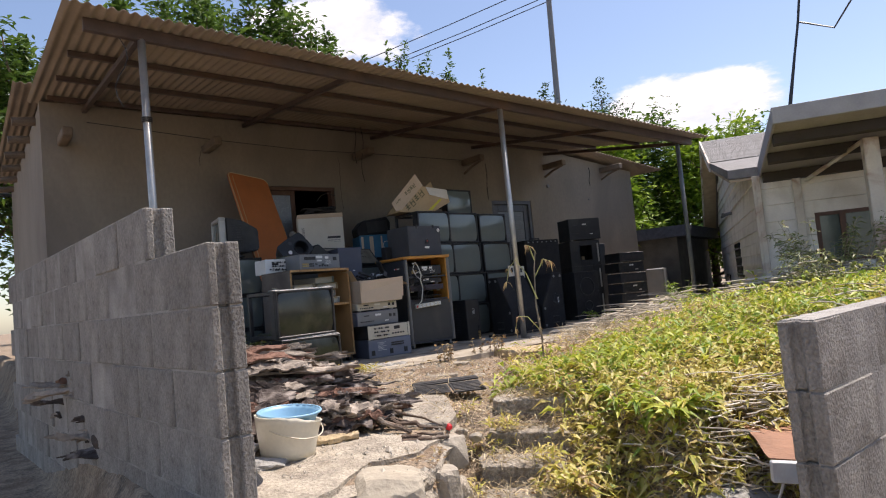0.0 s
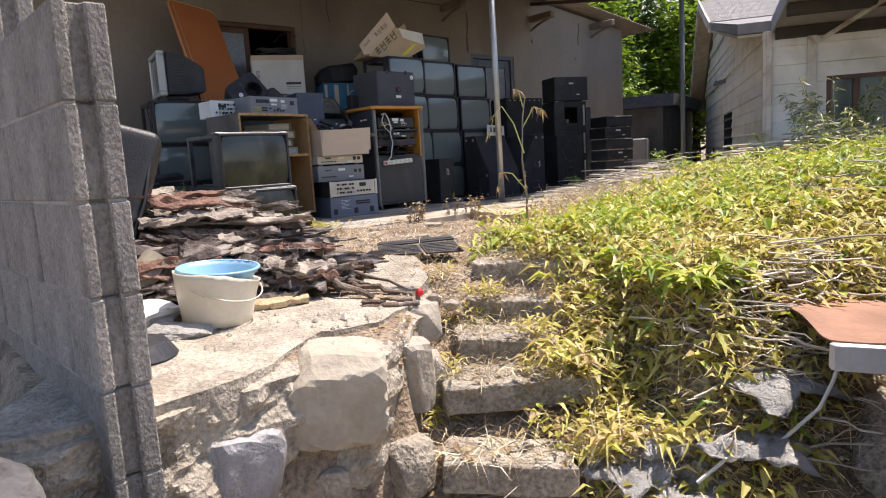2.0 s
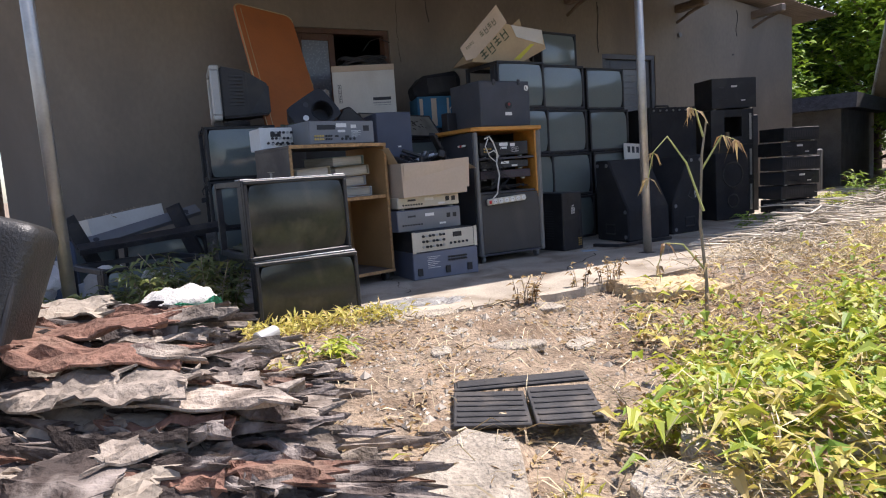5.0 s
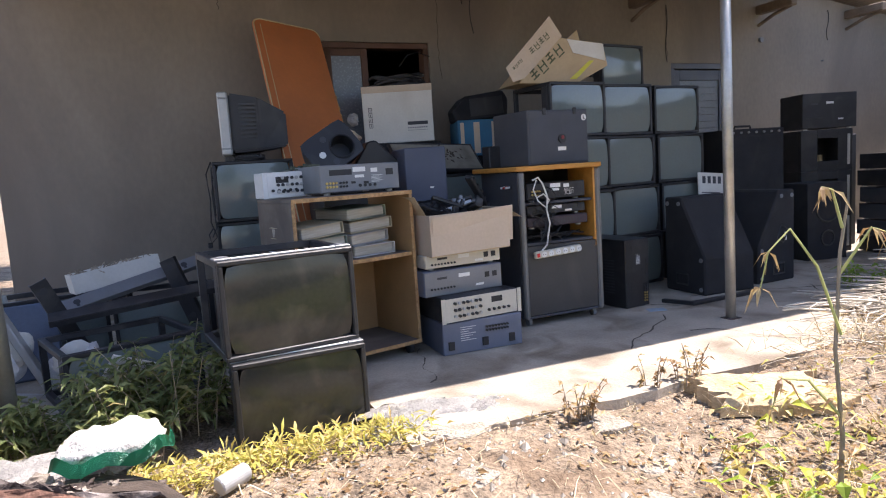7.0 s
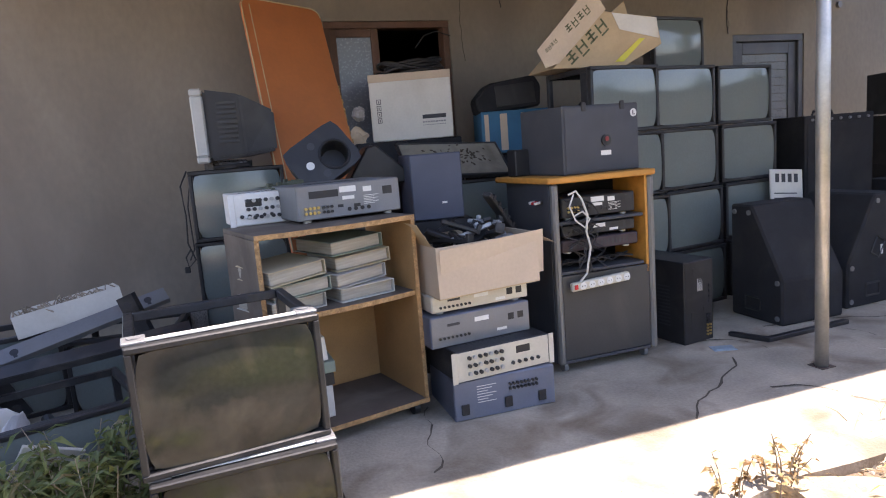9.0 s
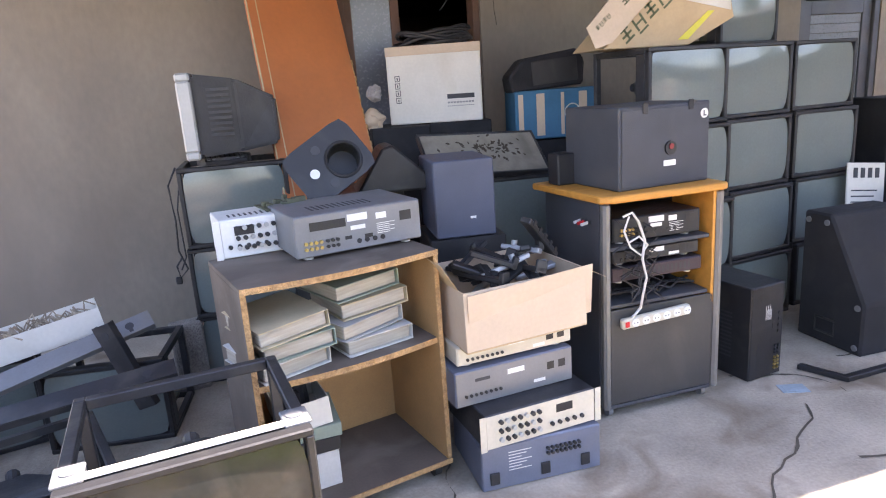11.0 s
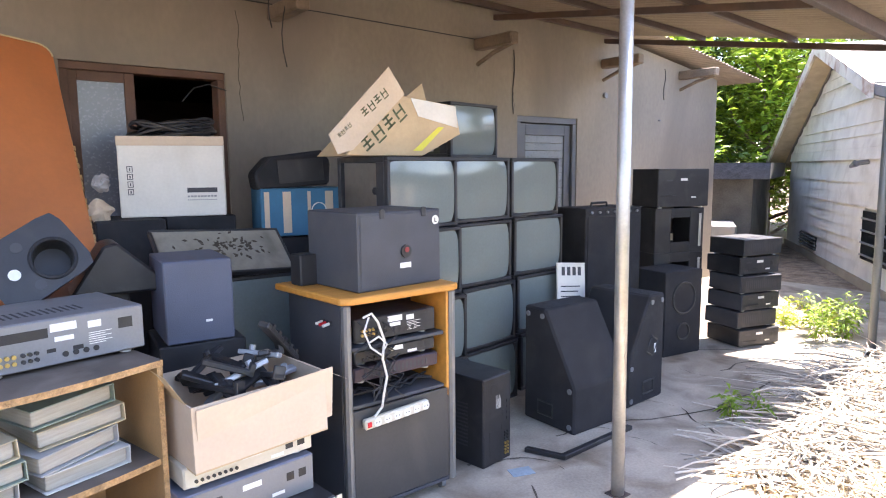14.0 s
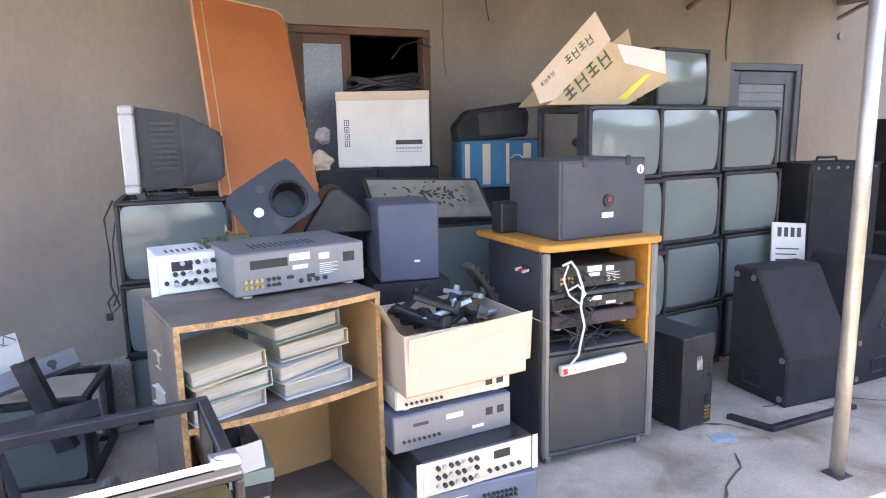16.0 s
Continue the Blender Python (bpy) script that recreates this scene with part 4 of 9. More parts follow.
# ---- equipment rack ----
def equipment_rack():
    t = thing("equipment_rack", pose(5.482, -2.283, 0.0, 0, 0, -1.0), "charcoal equipment rack on castors with an orange wooden top", "rack")
    w, d, z0, z1 = 0.577, 0.51, 0.052, 0.957
    bm = BM()
    poly = [(-w / 2 - 0.02, -0.005), (-w / 2 + 0.03, -0.035), (w / 2 - 0.03, -0.035), (w / 2 + 0.005, -0.02), (w / 2 + 0.012, d + 0.01), (-w / 2 - 0.065, d + 0.005)]
    prism(bm, poly, z1, z1 + 0.03, bev=0.006)
    part("tabletop", bm, ORANGEWOOD, t, "orange veneered wooden top")
    for sx_ in (-1, 1):
        bm = BM()
        bx(bm, sx_ * w / 2 - (0.018 if sx_ > 0 else 0), 0.03, z0, sx_ * w / 2 + (0.018 if sx_ < 0 else 0), d, z1 - 0.001, 0.002)
        part("side_panel", bm, NAVY, t)
        bm = BM()
        bx(bm, sx_ * w / 2 - (0.034 if sx_ > 0 else 0), -0.012, z0, sx_ * w / 2 + (0.034 if sx_ < 0 else 0), 0.029, z1 - 0.001, 0.01)
        part("corner_post", bm, mat("dull_aluminium", (0.20, 0.195, 0.185), 0.5, 0.4, var=0.15), t, "dull grey corner post")
    bm = BM()
    bx(bm, w / 2 - 0.05, 0.0, 0.46, w / 2 - 0.035, 0.28, z1 - 0.001, 0.002)
    part("inner_panel", bm, ORANGEWOOD, t, "orange wooden inner side")
    bm = BM()
    bx(bm, -w / 2 + 0.018, d - 0.015, z0, w / 2 - 0.018, d, z1 - 0.001)
    part("back_panel", bm, BLACK, t)
    bm = BM()
    bx(bm, -w / 2 + 0.036, 0.0, z0 + 0.02, w / 2 - 0.036, 0.014, 0.50, 0.002)
    part("front_panel", bm, mat("dusty_charcoal_panel", (0.052, 0.05, 0.048), 0.5, var=0.25, scale=3, fine=80, bump=0.04, stain=(0.13, 0.115, 0.095), stain_amount=0.6, stain_scale=2.2), t, "dusty charcoal blanking panel")
    for z in (z0, 0.503, 0.751):
        bm = BM()
        bx(bm, -w / 2 + 0.019, 0.0 if z < 0.4 else 0.012, z, w / 2 - 0.055 if z > 0.4 else w / 2 - 0.036, d - 0.016, z + 0.016, 0.002)
        part("shelf", bm, NAVY, t)
    for sx_ in (-1, 1):
        for y in (0.05, d - 0.05):
            c = BM()
            cyl(c, (sx_ * (w / 2 - 0.05) - 0.011, y, 0.026), (sx_ * (w / 2 - 0.05) + 0.011, y, 0.026), 0.0255, 14)
            o = part("castor_wheel", c, GREYMETAL, t)
            c = BM()
            bx(c, sx_ * (w / 2 - 0.05) - 0.016, y - 0.02, 0.04, sx_ * (w / 2 - 0.05) + 0.016, y + 0.02, 0.06, 0.003)
            part("castor_fork", c, GALV, o)
    # sockets and plugs on the side
    for k in range(3):
        c = BM()
        y = 0.10 + k * 0.03
        cyl(c, (-w / 2 - 0.001, y, 0.865), (-w / 2 - 0.012, y, 0.865), 0.011, 10)
        o = part("socket", c, DARKSTEEL, t)
        c = BM()
        cyl(c, (-w / 2 - 0.012, y, 0.865), (-w / 2 - 0.045, y - 0.01, 0.862), 0.007, 8)
        part("plug", c, RED if k % 2 else WHITE, o)
    return t


equipment_rack()


def rear_unit(name, w, h, d, m, body_mat, face_mat, label, category, group="", sockets="dense", feet=True, seed=1, paper=True, front=False):
    """A piece of audio gear seen from its back: case, back plate, rows of sockets, labels, fan slots."""
    t = thing(name, m, label, category, group)
    fz = 0.012 if feet else 0.0
    bm = BM()
    bx(bm, -w / 2, 0.004, fz, w / 2, d, fz + h, 0.004)
    part("case", bm, body_mat, t)
    bm = BM()
    bx(bm, -w / 2 + 0.004, 0.0, fz + 0.004, w / 2 - 0.004, 0.0039, fz + h - 0.004, 0.001)
    part("back_plate" if not front else "front_plate", bm, face_mat, t)
    rr = random.Random(seed)
    if feet:
        for sx_ in (-1, 1):
            for y in (0.04, d - 0.04):
                bm = BM()
                cyl(bm, (sx_ * (w / 2 - 0.05), y, 0), (sx_ * (w / 2 - 0.05), y, fz), 0.018, 12)
                part("foot", bm, SILVER, t)
    k = 0
    if sockets == "dense":
        for i in range(7):
            for j in range(2):
                bm = BM()
                x, z = -w / 2 + 0.035 + i * 0.018 + (0.006 if i > 3 else 0), fz + 0.03 + j * 0.02
                cyl(bm, (x, 0.0, z), (x, -0.008, z), 0.0065, 9)
                part("socket", bm, BRASS if i < 4 else DARKSTEEL, t)
        for x, z, ww, hh, mt in ((w * 0.17, 0.75, 0.04, 0.022, WHITE), (-w * 0.02, 0.8, 0.075, 0.025, WHITE), (-w * 0.02, 0.55, 0.055, 0.015, WHITE), (w * 0.37, 0.66, 0.045, 0.035, BLACK), (-w * 0.25, 0.72, 0.13, 0.03, BLACK), (w * 0.06, 0.3, 0.03, 0.014, BLACK), (-w * 0.1, 0.33, 0.025, 0.012, BLACK)):
            if mt is WHITE and not paper:
                continue
            bm = BM()
            bx(bm, x - ww / 2, -0.0012, fz + h * z - hh / 2, x + ww / 2, 0.0, fz + h * z + hh / 2)
            part("label_plate" if mt is WHITE else "recess", bm, mt, t)
        for i in range(4):
            bm = BM()
            x = -w * 0.02 + i * 0.03
            cyl(bm, (x, 0.0, fz + 0.03), (x, -0.004, fz + 0.03), 0.009, 10)
            part("socket", bm, BLACK, t)
        bm = BM()
        for i in range(6):
            bx(bm, w * 0.13, -0.0008, fz + h * 0.55 - i * 0.007, w * 0.13 + 0.07 - 0.02 * (i % 2), -0.0001, fz + h * 0.55 - i * 0.007 + 0.002)
        part("printing", bm, WHITE, t)
    elif sockets == "knobs":
        for i in range(7):
            for j in range(3):
                bm = BM()
                x, z = -w / 2 + 0.06 + i * 0.026, fz + h * (0.25 + 0.26 * j)
                cyl(bm, (x, 0.0, z), (x, -0.012, z), 0.0085, 10)
                part("knob", bm, DARKSTEEL if (i + j) % 3 else SILVER, t)
        for i in range(5):
            bm = BM()
            x = w / 2 - 0.19 + i * 0.032
            cyl(bm, (x, 0, fz + h * 0.3), (x, -0.01, fz + h * 0.3), 0.008, 10)
            part("knob", bm, DARKSTEEL, t)
        bm = BM()
        bx(bm, w / 2 - 0.17, -0.001, fz + h * 0.58, w / 2 - 0.10, 0.0, fz + h * 0.82)
        part("display", bm, BLACK, t)
        for sx_ in (-1, 1):
            bm = BM()
            bx(bm, sx_ * (w / 2 + 0.01) - 0.012, -0.004, fz, sx_ * (w / 2 + 0.01) + 0.012, 0.0, fz + h)
            part("rack_ear", bm, face_mat, t)
    elif sockets == "sparse":
        for i in range(8):
            bm = BM()
            x = -w / 2 + 0.04 + i * 0.02
            cyl(bm, (x, 0.0, fz + h * 0.3), (x, -0.006, fz + h * 0.3), 0.006, 9)
            part("socket", bm, DARKSTEEL, t)
        for x, z, ww, hh, mt in ((0.0, 0.72, 0.07, 0.02, WHITE), (w * 0.3, 0.6, 0.03, 0.03, BLACK), (w * 0.4, 0.6, 0.03, 0.03, BLACK), (-w * 0.28, 0.7, 0.06, 0.012, INK), (w * 0.2, 0.25, 0.05, 0.012, WHITE)):
            bm = BM()
            bx(bm, x - ww / 2, -0.0012, fz + h * z - hh / 2, x + ww / 2, 0.0, fz + h * z + hh / 2)
            part("label_plate" if mt is WHITE else "recess", bm, mt, t)
    elif sockets == "terminals":
        for i in range(8):
            for j in range(2):
                bm = BM()
                x, z = 0.02 + i * 0.018, fz + h * 0.62 + j * 0.02
                cyl(bm, (x, 0, z), (x, -0.012, z), 0.0065, 8)
                part("terminal", bm, DARKSTEEL, t)
        for x in (-w * 0.4, w * 0.02, w * 0.36):
            bm = BM()
            bx(bm, x - 0.018, -0.008, fz + h * 0.15, x + 0.018, 0.0, fz + h * 0.42, 0.002)
            part("mains_socket", bm, BLACK, t)
        bm = BM()
        for i in range(7):
            bx(bm, -w * 0.28, -0.0008, fz + h * 0.8 - i * 0.012, -w * 0.28 + 0.09 - 0.02 * (i % 3), -0.0001, fz + h * 0.8 - i * 0.012 + 0.003)
        part("printing", bm, WHITE, t)
    elif sockets == "vents":
        for i in range(16):
            bm = BM()
            x = -w / 2 + 0.05 + i * (w - 0.1) / 16
            bx(bm, x, -0.001, fz + h * 0.25, x + 0.01, 0.0, fz + h * 0.75)
            part("vent_slot", bm, INK, t)
    # slots in the lid
    for i in range(12):
        bm = BM()
        bx(bm, -w * 0.3 + i * 0.02, d * 0.25, fz + h, -w * 0.3 + i * 0.02 + 0.008, d * 0.5, fz + h + 0.0006)
        part("lid_slot", bm, INK, t)
    return t


# gear in the rack
rear_unit("audio_player", 0.42, 0.10, 0.30, pose(5.47, -2.255, 0.768, 0, 0, -1.0), BLACK, BLACK, "black audio player on the upper shelf of the rack", "player", "gear in the rack", "dense", True, 3)
rear_unit("audio_player", 0.42, 0.055, 0.30, pose(5.47, -2.25, 0.676, 0, 0, -1.0), DARKSTEEL, DARKSTEEL, "slim dark tuner held in the rack", "player", "gear in the rack", "sparse", True, 4)
bm = BM()
rear_unit("equalizer", 0.44, 0.06, 0.22, pose(5.47, -2.26, 0.60, 0, 0, -1.0), mat("plum_metal", (0.06, 0.045, 0.055), 0.4, 0.4, var=0.15), mat("plum_metal", (0.06, 0.045, 0.055)), "dark vented equalizer in the middle of the rack", "equalizer", "gear in the rack", "vents", True, 5)
# cables in the rack
bm = BM()
for i in range(9):
    x0 = RNG.uniform(5.24, 5.40)
    pts = [(x0, -2.27, 0.86 - 0.02 * i)]
    for k in range(6):
        pts.append((x0 + RNG.uniform(-0.05, 0.09), -2.30 + RNG.uniform(-0.015, 0.01), 0.84 - 0.05 * k - 0.015 * i))
    tube(bm, pts, 0.004, 5)
for i in range(5):
    tube(bm, [(5.25 + 0.06 * k, -2.2 + 0.03 * math.sin(k + i), 0.515 + 0.03 * abs(math.sin(k * 1.3 + i))) for k in range(8)], 0.005, 5)
whole("cable_tangle", bm, CABLE, label="tangle of thin black leads hanging in the rack", category="cable", kind="stuff", m=pose(0.01, 0.003, 0.016))
bm = BM()
tube(bm, [(5.255, -2.315, 0.885), (5.29, -2.325, 0.90), (5.32, -2.325, 0.86), (5.35, -2.325, 0.78), (5.34, -2.325, 0.70), (5.36, -2.325, 0.62), (5.345, -2.32, 0.54), (5.34, -2.315, 0.49), (5.30, -2.315, 0.455)], 0.0055, 7)
tube(bm, [(5.28, -2.32, 0.885), (5.25, -2.33, 0.83), (5.28, -2.33, 0.76), (5.33, -2.33, 0.72), (5.36, -2.33, 0.76), (5.32, -2.33, 0.80), (5.27, -2.33, 0.78)], 0.0045, 6)
whole("power_cable", bm, WIRE_WHITE, label="white mains cable looping down the rack front", category="cable", m=pose(0.01, 0.003, 0.016))


def power_strip():
    t = thing("power_strip", pose(5.425, -2.296, 0.455, 0, -3, -1.0), "cream power strip with six sockets fixed to the rack", "power strip")
    bm = BM()
    bx(bm, -0.165, -0.028, -0.022, 0.165, 0.0, 0.022, 0.006)
    part("body", bm, CREAM, t)
    for k in range(6):
        bm = BM()
        cyl(bm, (-0.105 + k * 0.05, -0.027, 0), (-0.105 + k * 0.05, -0.031, 0), 0.018, 16)
        o = part("socket", bm, WHITE, t)
        bm = BM()
        for s in (-1, 1):
            cyl(bm, (-0.105 + k * 0.05 + s * 0.007, -0.031, 0), (-0.105 + k * 0.05 + s * 0.007, -0.0315, 0), 0.003, 6)
        part("hole", bm, INK, o)
    bm = BM()
    bx(bm, -0.155, -0.033, -0.012, -0.135, -0.028, 0.012, 0.002)
    part("switch", bm, RED, t)


power_strip()


def speaker_cab(m, w, d, h, label, category="loudspeaker", group="", material=None, kind="plain", seed=0):
    """A loudspeaker case seen from its back or front, at z 0, front at y 0."""
    t = thing("loudspeaker", m, label, category, group)
    bm = BM()
    bx(bm, -w / 2, 0, 0, w / 2, d, h, 0.006)
    part("case", bm, material or NAVY, t)
    if kind == "panel":
        bm = BM()
        bx(bm, -w / 2 + 0.012, -0.004, 0.012, w / 2 - 0.012, -0.0005, h - 0.012, 0.002)
        p = part("back_panel", bm, material or NAVY, t)
        bm = BM()
        cyl(bm, (0.02, -0.004, h * 0.47), (0.02, -0.012, h * 0.47), 0.028, 20)
        o = part("terminal_cup", bm, BLACK, p)
        bm = BM()
        cyl(bm, (0.02, -0.0125, h * 0.49), (0.02, -0.016, h * 0.49), 0.012, 12)
        part("terminal", bm, mat("dull_red", (0.22, 0.03, 0.03), 0.5), o)
        bm = BM()
        bx(bm, -0.012, -0.0055, h * 0.25, 0.05, -0.0042, h * 0.32)
        part("label_plate", bm, WHITE, p)
        for x in (-w * 0.23, w * 0.27):
            bm = BM()
            bx(bm, x - 0.013, -0.010, h - 0.03, x + 0.013, 0.0, h + 0.012, 0.003)
            part("bracket", bm, BLACK, t)
        bm = BM()
        cyl(bm, (w / 2 - 0.035, -0.004, h - 0.05), (w / 2 - 0.035, -0.0055, h - 0.05), 0.02, 20)
        s = part("sticker", bm, WHITE, p, "round white sticker marked L")
        letters("letter", "L", 0.03, INK, s, Matrix.Translation((w / 2 - 0.035, -0.0062, h - 0.06)) @ pose(0, 0, 0, 90), 0.001)
    if kind == "grille":
        bm = BM()
        bx(bm, -w / 2 + 0.02, -0.008, 0.03, w / 2 - 0.02, -0.0005, h - 0.06, 0.003)
        part("grille", bm, CARPET, t)
        bm = BM()
        tube(bm, [(-0.09, d / 2, h), (-0.08, d / 2, h + 0.03), (0.08, d / 2, h + 0.03), (0.09, d / 2, h)], 0.01, 6)
        part("handle", bm, BLACK, t)
        for k in range(7):
            bm = BM()
            cyl(bm, (-w / 2 + 0.06 + k * (w - 0.12) / 6, -0.001, h - 0.032), (-w / 2 + 0.06 + k * (w - 0.12) / 6, -0.015, h - 0.032), 0.01, 10)
            part("knob", bm, GREYMETAL, t)
    if kind == "cone":
        for z, r in ((h * 0.68, w * 0.3), (h * 0.28, w * 0.16)):
            bm = BM()
            bmesh.ops.create_cone(bm, cap_ends=False, segments=24, radius1=r, radius2=r * 0.35, depth=0.03, matrix=pose(0, 0.008, z, -90))
            part("cone", bm, CARPET, t)
            bm = BM()
            tube(bm, [(r * math.cos(a), -0.003, z + r * math.sin(a)) for a in np.linspace(0, 6.283, 25)], 0.008, 6)
            part("cone_ring", bm, BLACK, t)
    if kind == "marks":
        bm = BM()
        bx(bm, 0.02, -0.0012, h * 0.24, 0.045, 0.0, h * 0.27)
        part("scuff", bm, WHITE, t, "pale scuff marks")
    return t


speaker_cab(pose(5.52, -2.23, 0.988, 0, 0, 4.0), 0.463, 0.385, 0.333, "boxy charcoal loudspeaker with hinges lying on the rack top", kind="panel")
speaker_cab(pose(5.235, -1.93, 0.988, 0, 0, 4), 0.10, 0.09, 0.14, "small black junction box on the rack top", "box", material=BLACK)

# ---- chipboard cabinet ----
def chip_cabinet():
    t = thing("cabinet", pose(4.13, -2.455, 0.0, 0, 0, 12.2), "worn open chipboard cabinet on castors with a dusty dark top", "cabinet")
    w, d, z0, z1 = 0.69, 0.46, 0.06, 0.90

    def board(name, poly, za, zb, face, parent, edge=True):
        bm = BM()
        prism(bm, poly, za, zb, bev=0.0015)
        o = part(name, bm, face, parent)
        return o
    curve = [(-w / 2, -0.0)] + [(-w / 2 + w * k / 10, -0.035 * math.sin(math.pi * k / 10)) for k in range(1, 10)] + [(w / 2, 0.0)]
    top = board("top", curve + [(w / 2, d), (-w / 2, d)], z1 - 0.018, z1, DARKLAM, t)
    bm = BM()
    for (xa, ya), (xb, yb) in zip(curve, curve[1:]):
        v = [bm.verts.new(q) for q in ((xa, ya - 0.002, z1 - 0.02), (xb, yb - 0.002, z1 - 0.02), (xb, yb - 0.002, z1 + 0.0005), (xa, ya - 0.002, z1 + 0.0005))]
        bm.faces.new(v)
    part("raw_edge", bm, CHIP, top, "crumbling raw chipboard edge")
    shelf = board("shelf", [(x, y + 0.02) for x, y in curve] + [(w / 2 - 0.019, d - 0.02), (-w / 2 + 0.019, d - 0.02)], 0.55, 0.568, DARKLAM, t)
    bm = BM()
    for (xa, ya), (xb, yb) in zip(curve, curve[1:]):
        v = [bm.verts.new(q) for q in ((xa, ya + 0.018, 0.548), (xb, yb + 0.018, 0.548), (xb, yb + 0.018, 0.569), (xa, ya + 0.018, 0.569))]
        bm.faces.new(v)
    part("raw_edge", bm, CHIP, shelf, "crumbling raw chipboard edge")
    for sx_ in (-1, 1):
        bm = BM()
        bx(bm, sx_ * w / 2 - (0.018 if sx_ > 0 else 0), 0.006, z0 + 0.019, sx_ * w / 2 + (0.018 if sx_ < 0 else 0), d, z1 - 0.019, 0.001)
        o = part("side_panel", bm, CHIPFACE if sx_ > 0 else DARKLAM, t, "" if sx_ > 0 else "dark laminate side")
        bm = BM()
        bx(bm, sx_ * w / 2 - (0.018 if sx_ > 0 else 0), 0.0015, z0 + 0.019, sx_ * w / 2 + (0.018 if sx_ < 0 else 0), 0.0055, z1 - 0.019)
        part("raw_edge", bm, CHIP, o)
    bm = BM()
    bx(bm, -w / 2, 0.0, z0, w / 2, d, z0 + 0.018, 0.001)
    o = part("bottom", bm, DARKLAM, t)
    bm = BM()
    bx(bm, -w / 2, -0.004, z0 - 0.001, w / 2, -0.0005, z0 + 0.019)
    part("raw_edge", bm, CHIP, o)
    bm = BM()
    bx(bm, -w / 2 + 0.019, d - 0.012, z0 + 0.019, w / 2 - 0.019, d - 0.004, 0.549)
    part("back_panel", bm, CHIPFACE, t)
    for sx_ in (-1, 1):
        for y in (0.05, d - 0.05):
            bm = BM()
            cyl(bm, (sx_ * (w / 2 - 0.05) - 0.014, y, 0.029), (sx_ * (w / 2 - 0.05) + 0.014, y, 0.029), 0.0285, 14)
            part("castor", bm, BLACK, t)
    return t


chip_cabinet()


def binder(m, w, d, h, cover, label, group):
    t = thing("binder", m, label, "binder", group)
    bm = BM()
    bx(bm, -w / 2, 0, 0, w / 2, d, 0.003)
    bx(bm, -w / 2, 0, h - 0.003, w / 2, d, h)
    bx(bm, w / 2 - 0.003, 0, 0.003, w / 2, d, h - 0.003)
    part("cover", bm, cover, t)
    bm = BM()
    bx(bm, -w / 2 + 0.004, 0.012, 0.004, w / 2 - 0.006, d - 0.01, h - 0.004, 0.008, seg=2)
    part("page_block", bm, PAPER, t)
    return t


COVERS = [mat("cover_%s" % n, c, 0.6, var=0.15, fine=80, bump=0.05, stain=(0.4, 0.36, 0.28), stain_amount=0.5) for n, c in (("grey", (0.36, 0.36, 0.35)), ("buff", (0.48, 0.40, 0.26)), ("green", (0.25, 0.30, 0.24)), ("white", (0.55, 0.54, 0.50)))]
SHELF = pose(4.13, -2.455, 0.035, 0, 0, 12.2)
for i in range(3):
    binder(SHELF @ pose(-0.185 + 0.014 * (i % 2), 0.03 - 0.012 * i, 0.536 + i * 0.066, 1, (0, -2.5, -4)[i], (12, 3, 9)[i]), 0.245, 0.30, 0.058, COVERS[(i * 3 + 3) % 4], "dusty old ring binder stacked in the cabinet", "binders in the cabinet")
for i in range(4):
    binder(SHELF @ pose(0.125 - 0.016 * (i % 2), 0.05 + 0.01 * i, 0.536 + i * 0.066, 1, (0, -2, -3, -2)[i], (6, 15, 4, 11)[i]), 0.26, 0.30, 0.058, COVERS[(i + 3) % 4], "dusty old ring binder stacked in the cabinet", "binders in the cabinet")

# a box of oddments and books in the lower compartment
t = thing("small_carton", pose(3.95, -2.40, 0.33, 0, -4, 8), "small white carton with oddments on a pile of books", "carton")
bm = BM()
for b in ((-0.09, 0, 0, 0.09, 0.26, 0.004), (-0.09, 0, 0.005, 0.09, 0.004, 0.10), (-0.09, 0.256, 0.005, 0.09, 0.26, 0.10), (-0.09, 0.005, 0.005, -0.086, 0.255, 0.10), (0.086, 0.005, 0.005, 0.09, 0.255, 0.10)):
    bx(bm, *b)
part("box", bm, WHITECARD, t)
bm = BM()
for k in range(5):
    bx(bm, -0.07 + 0.02 * k, 0.03 + 0.03 * k, 0.02, -0.03 + 0.02 * k, 0.12 + 0.02 * k, 0.09 + 0.008 * k, 0.004)
part("oddments", bm, BLACK, t)
for i, (h, mt, lab) in enumerate(((0.14, COVERS[3], "white boxed book lying in the cabinet"), (0.055, BLACK, "dark book lying in the cabinet"), (0.05, COVERS[2], "grey-green book lying in the cabinet"))):
    bm = BM()
    z = (0.08, 0.221, 0.277)[i]
    bx(bm, -0.10, 0, 0, 0.10, 0.27, h - 0.001, 0.003)
    whole("book", bm, mt, pose(3.95 + 0.008 * i, -2.39, z, 0, 0, 9 - 4 * i), lab, "book", "books in the cabinet")

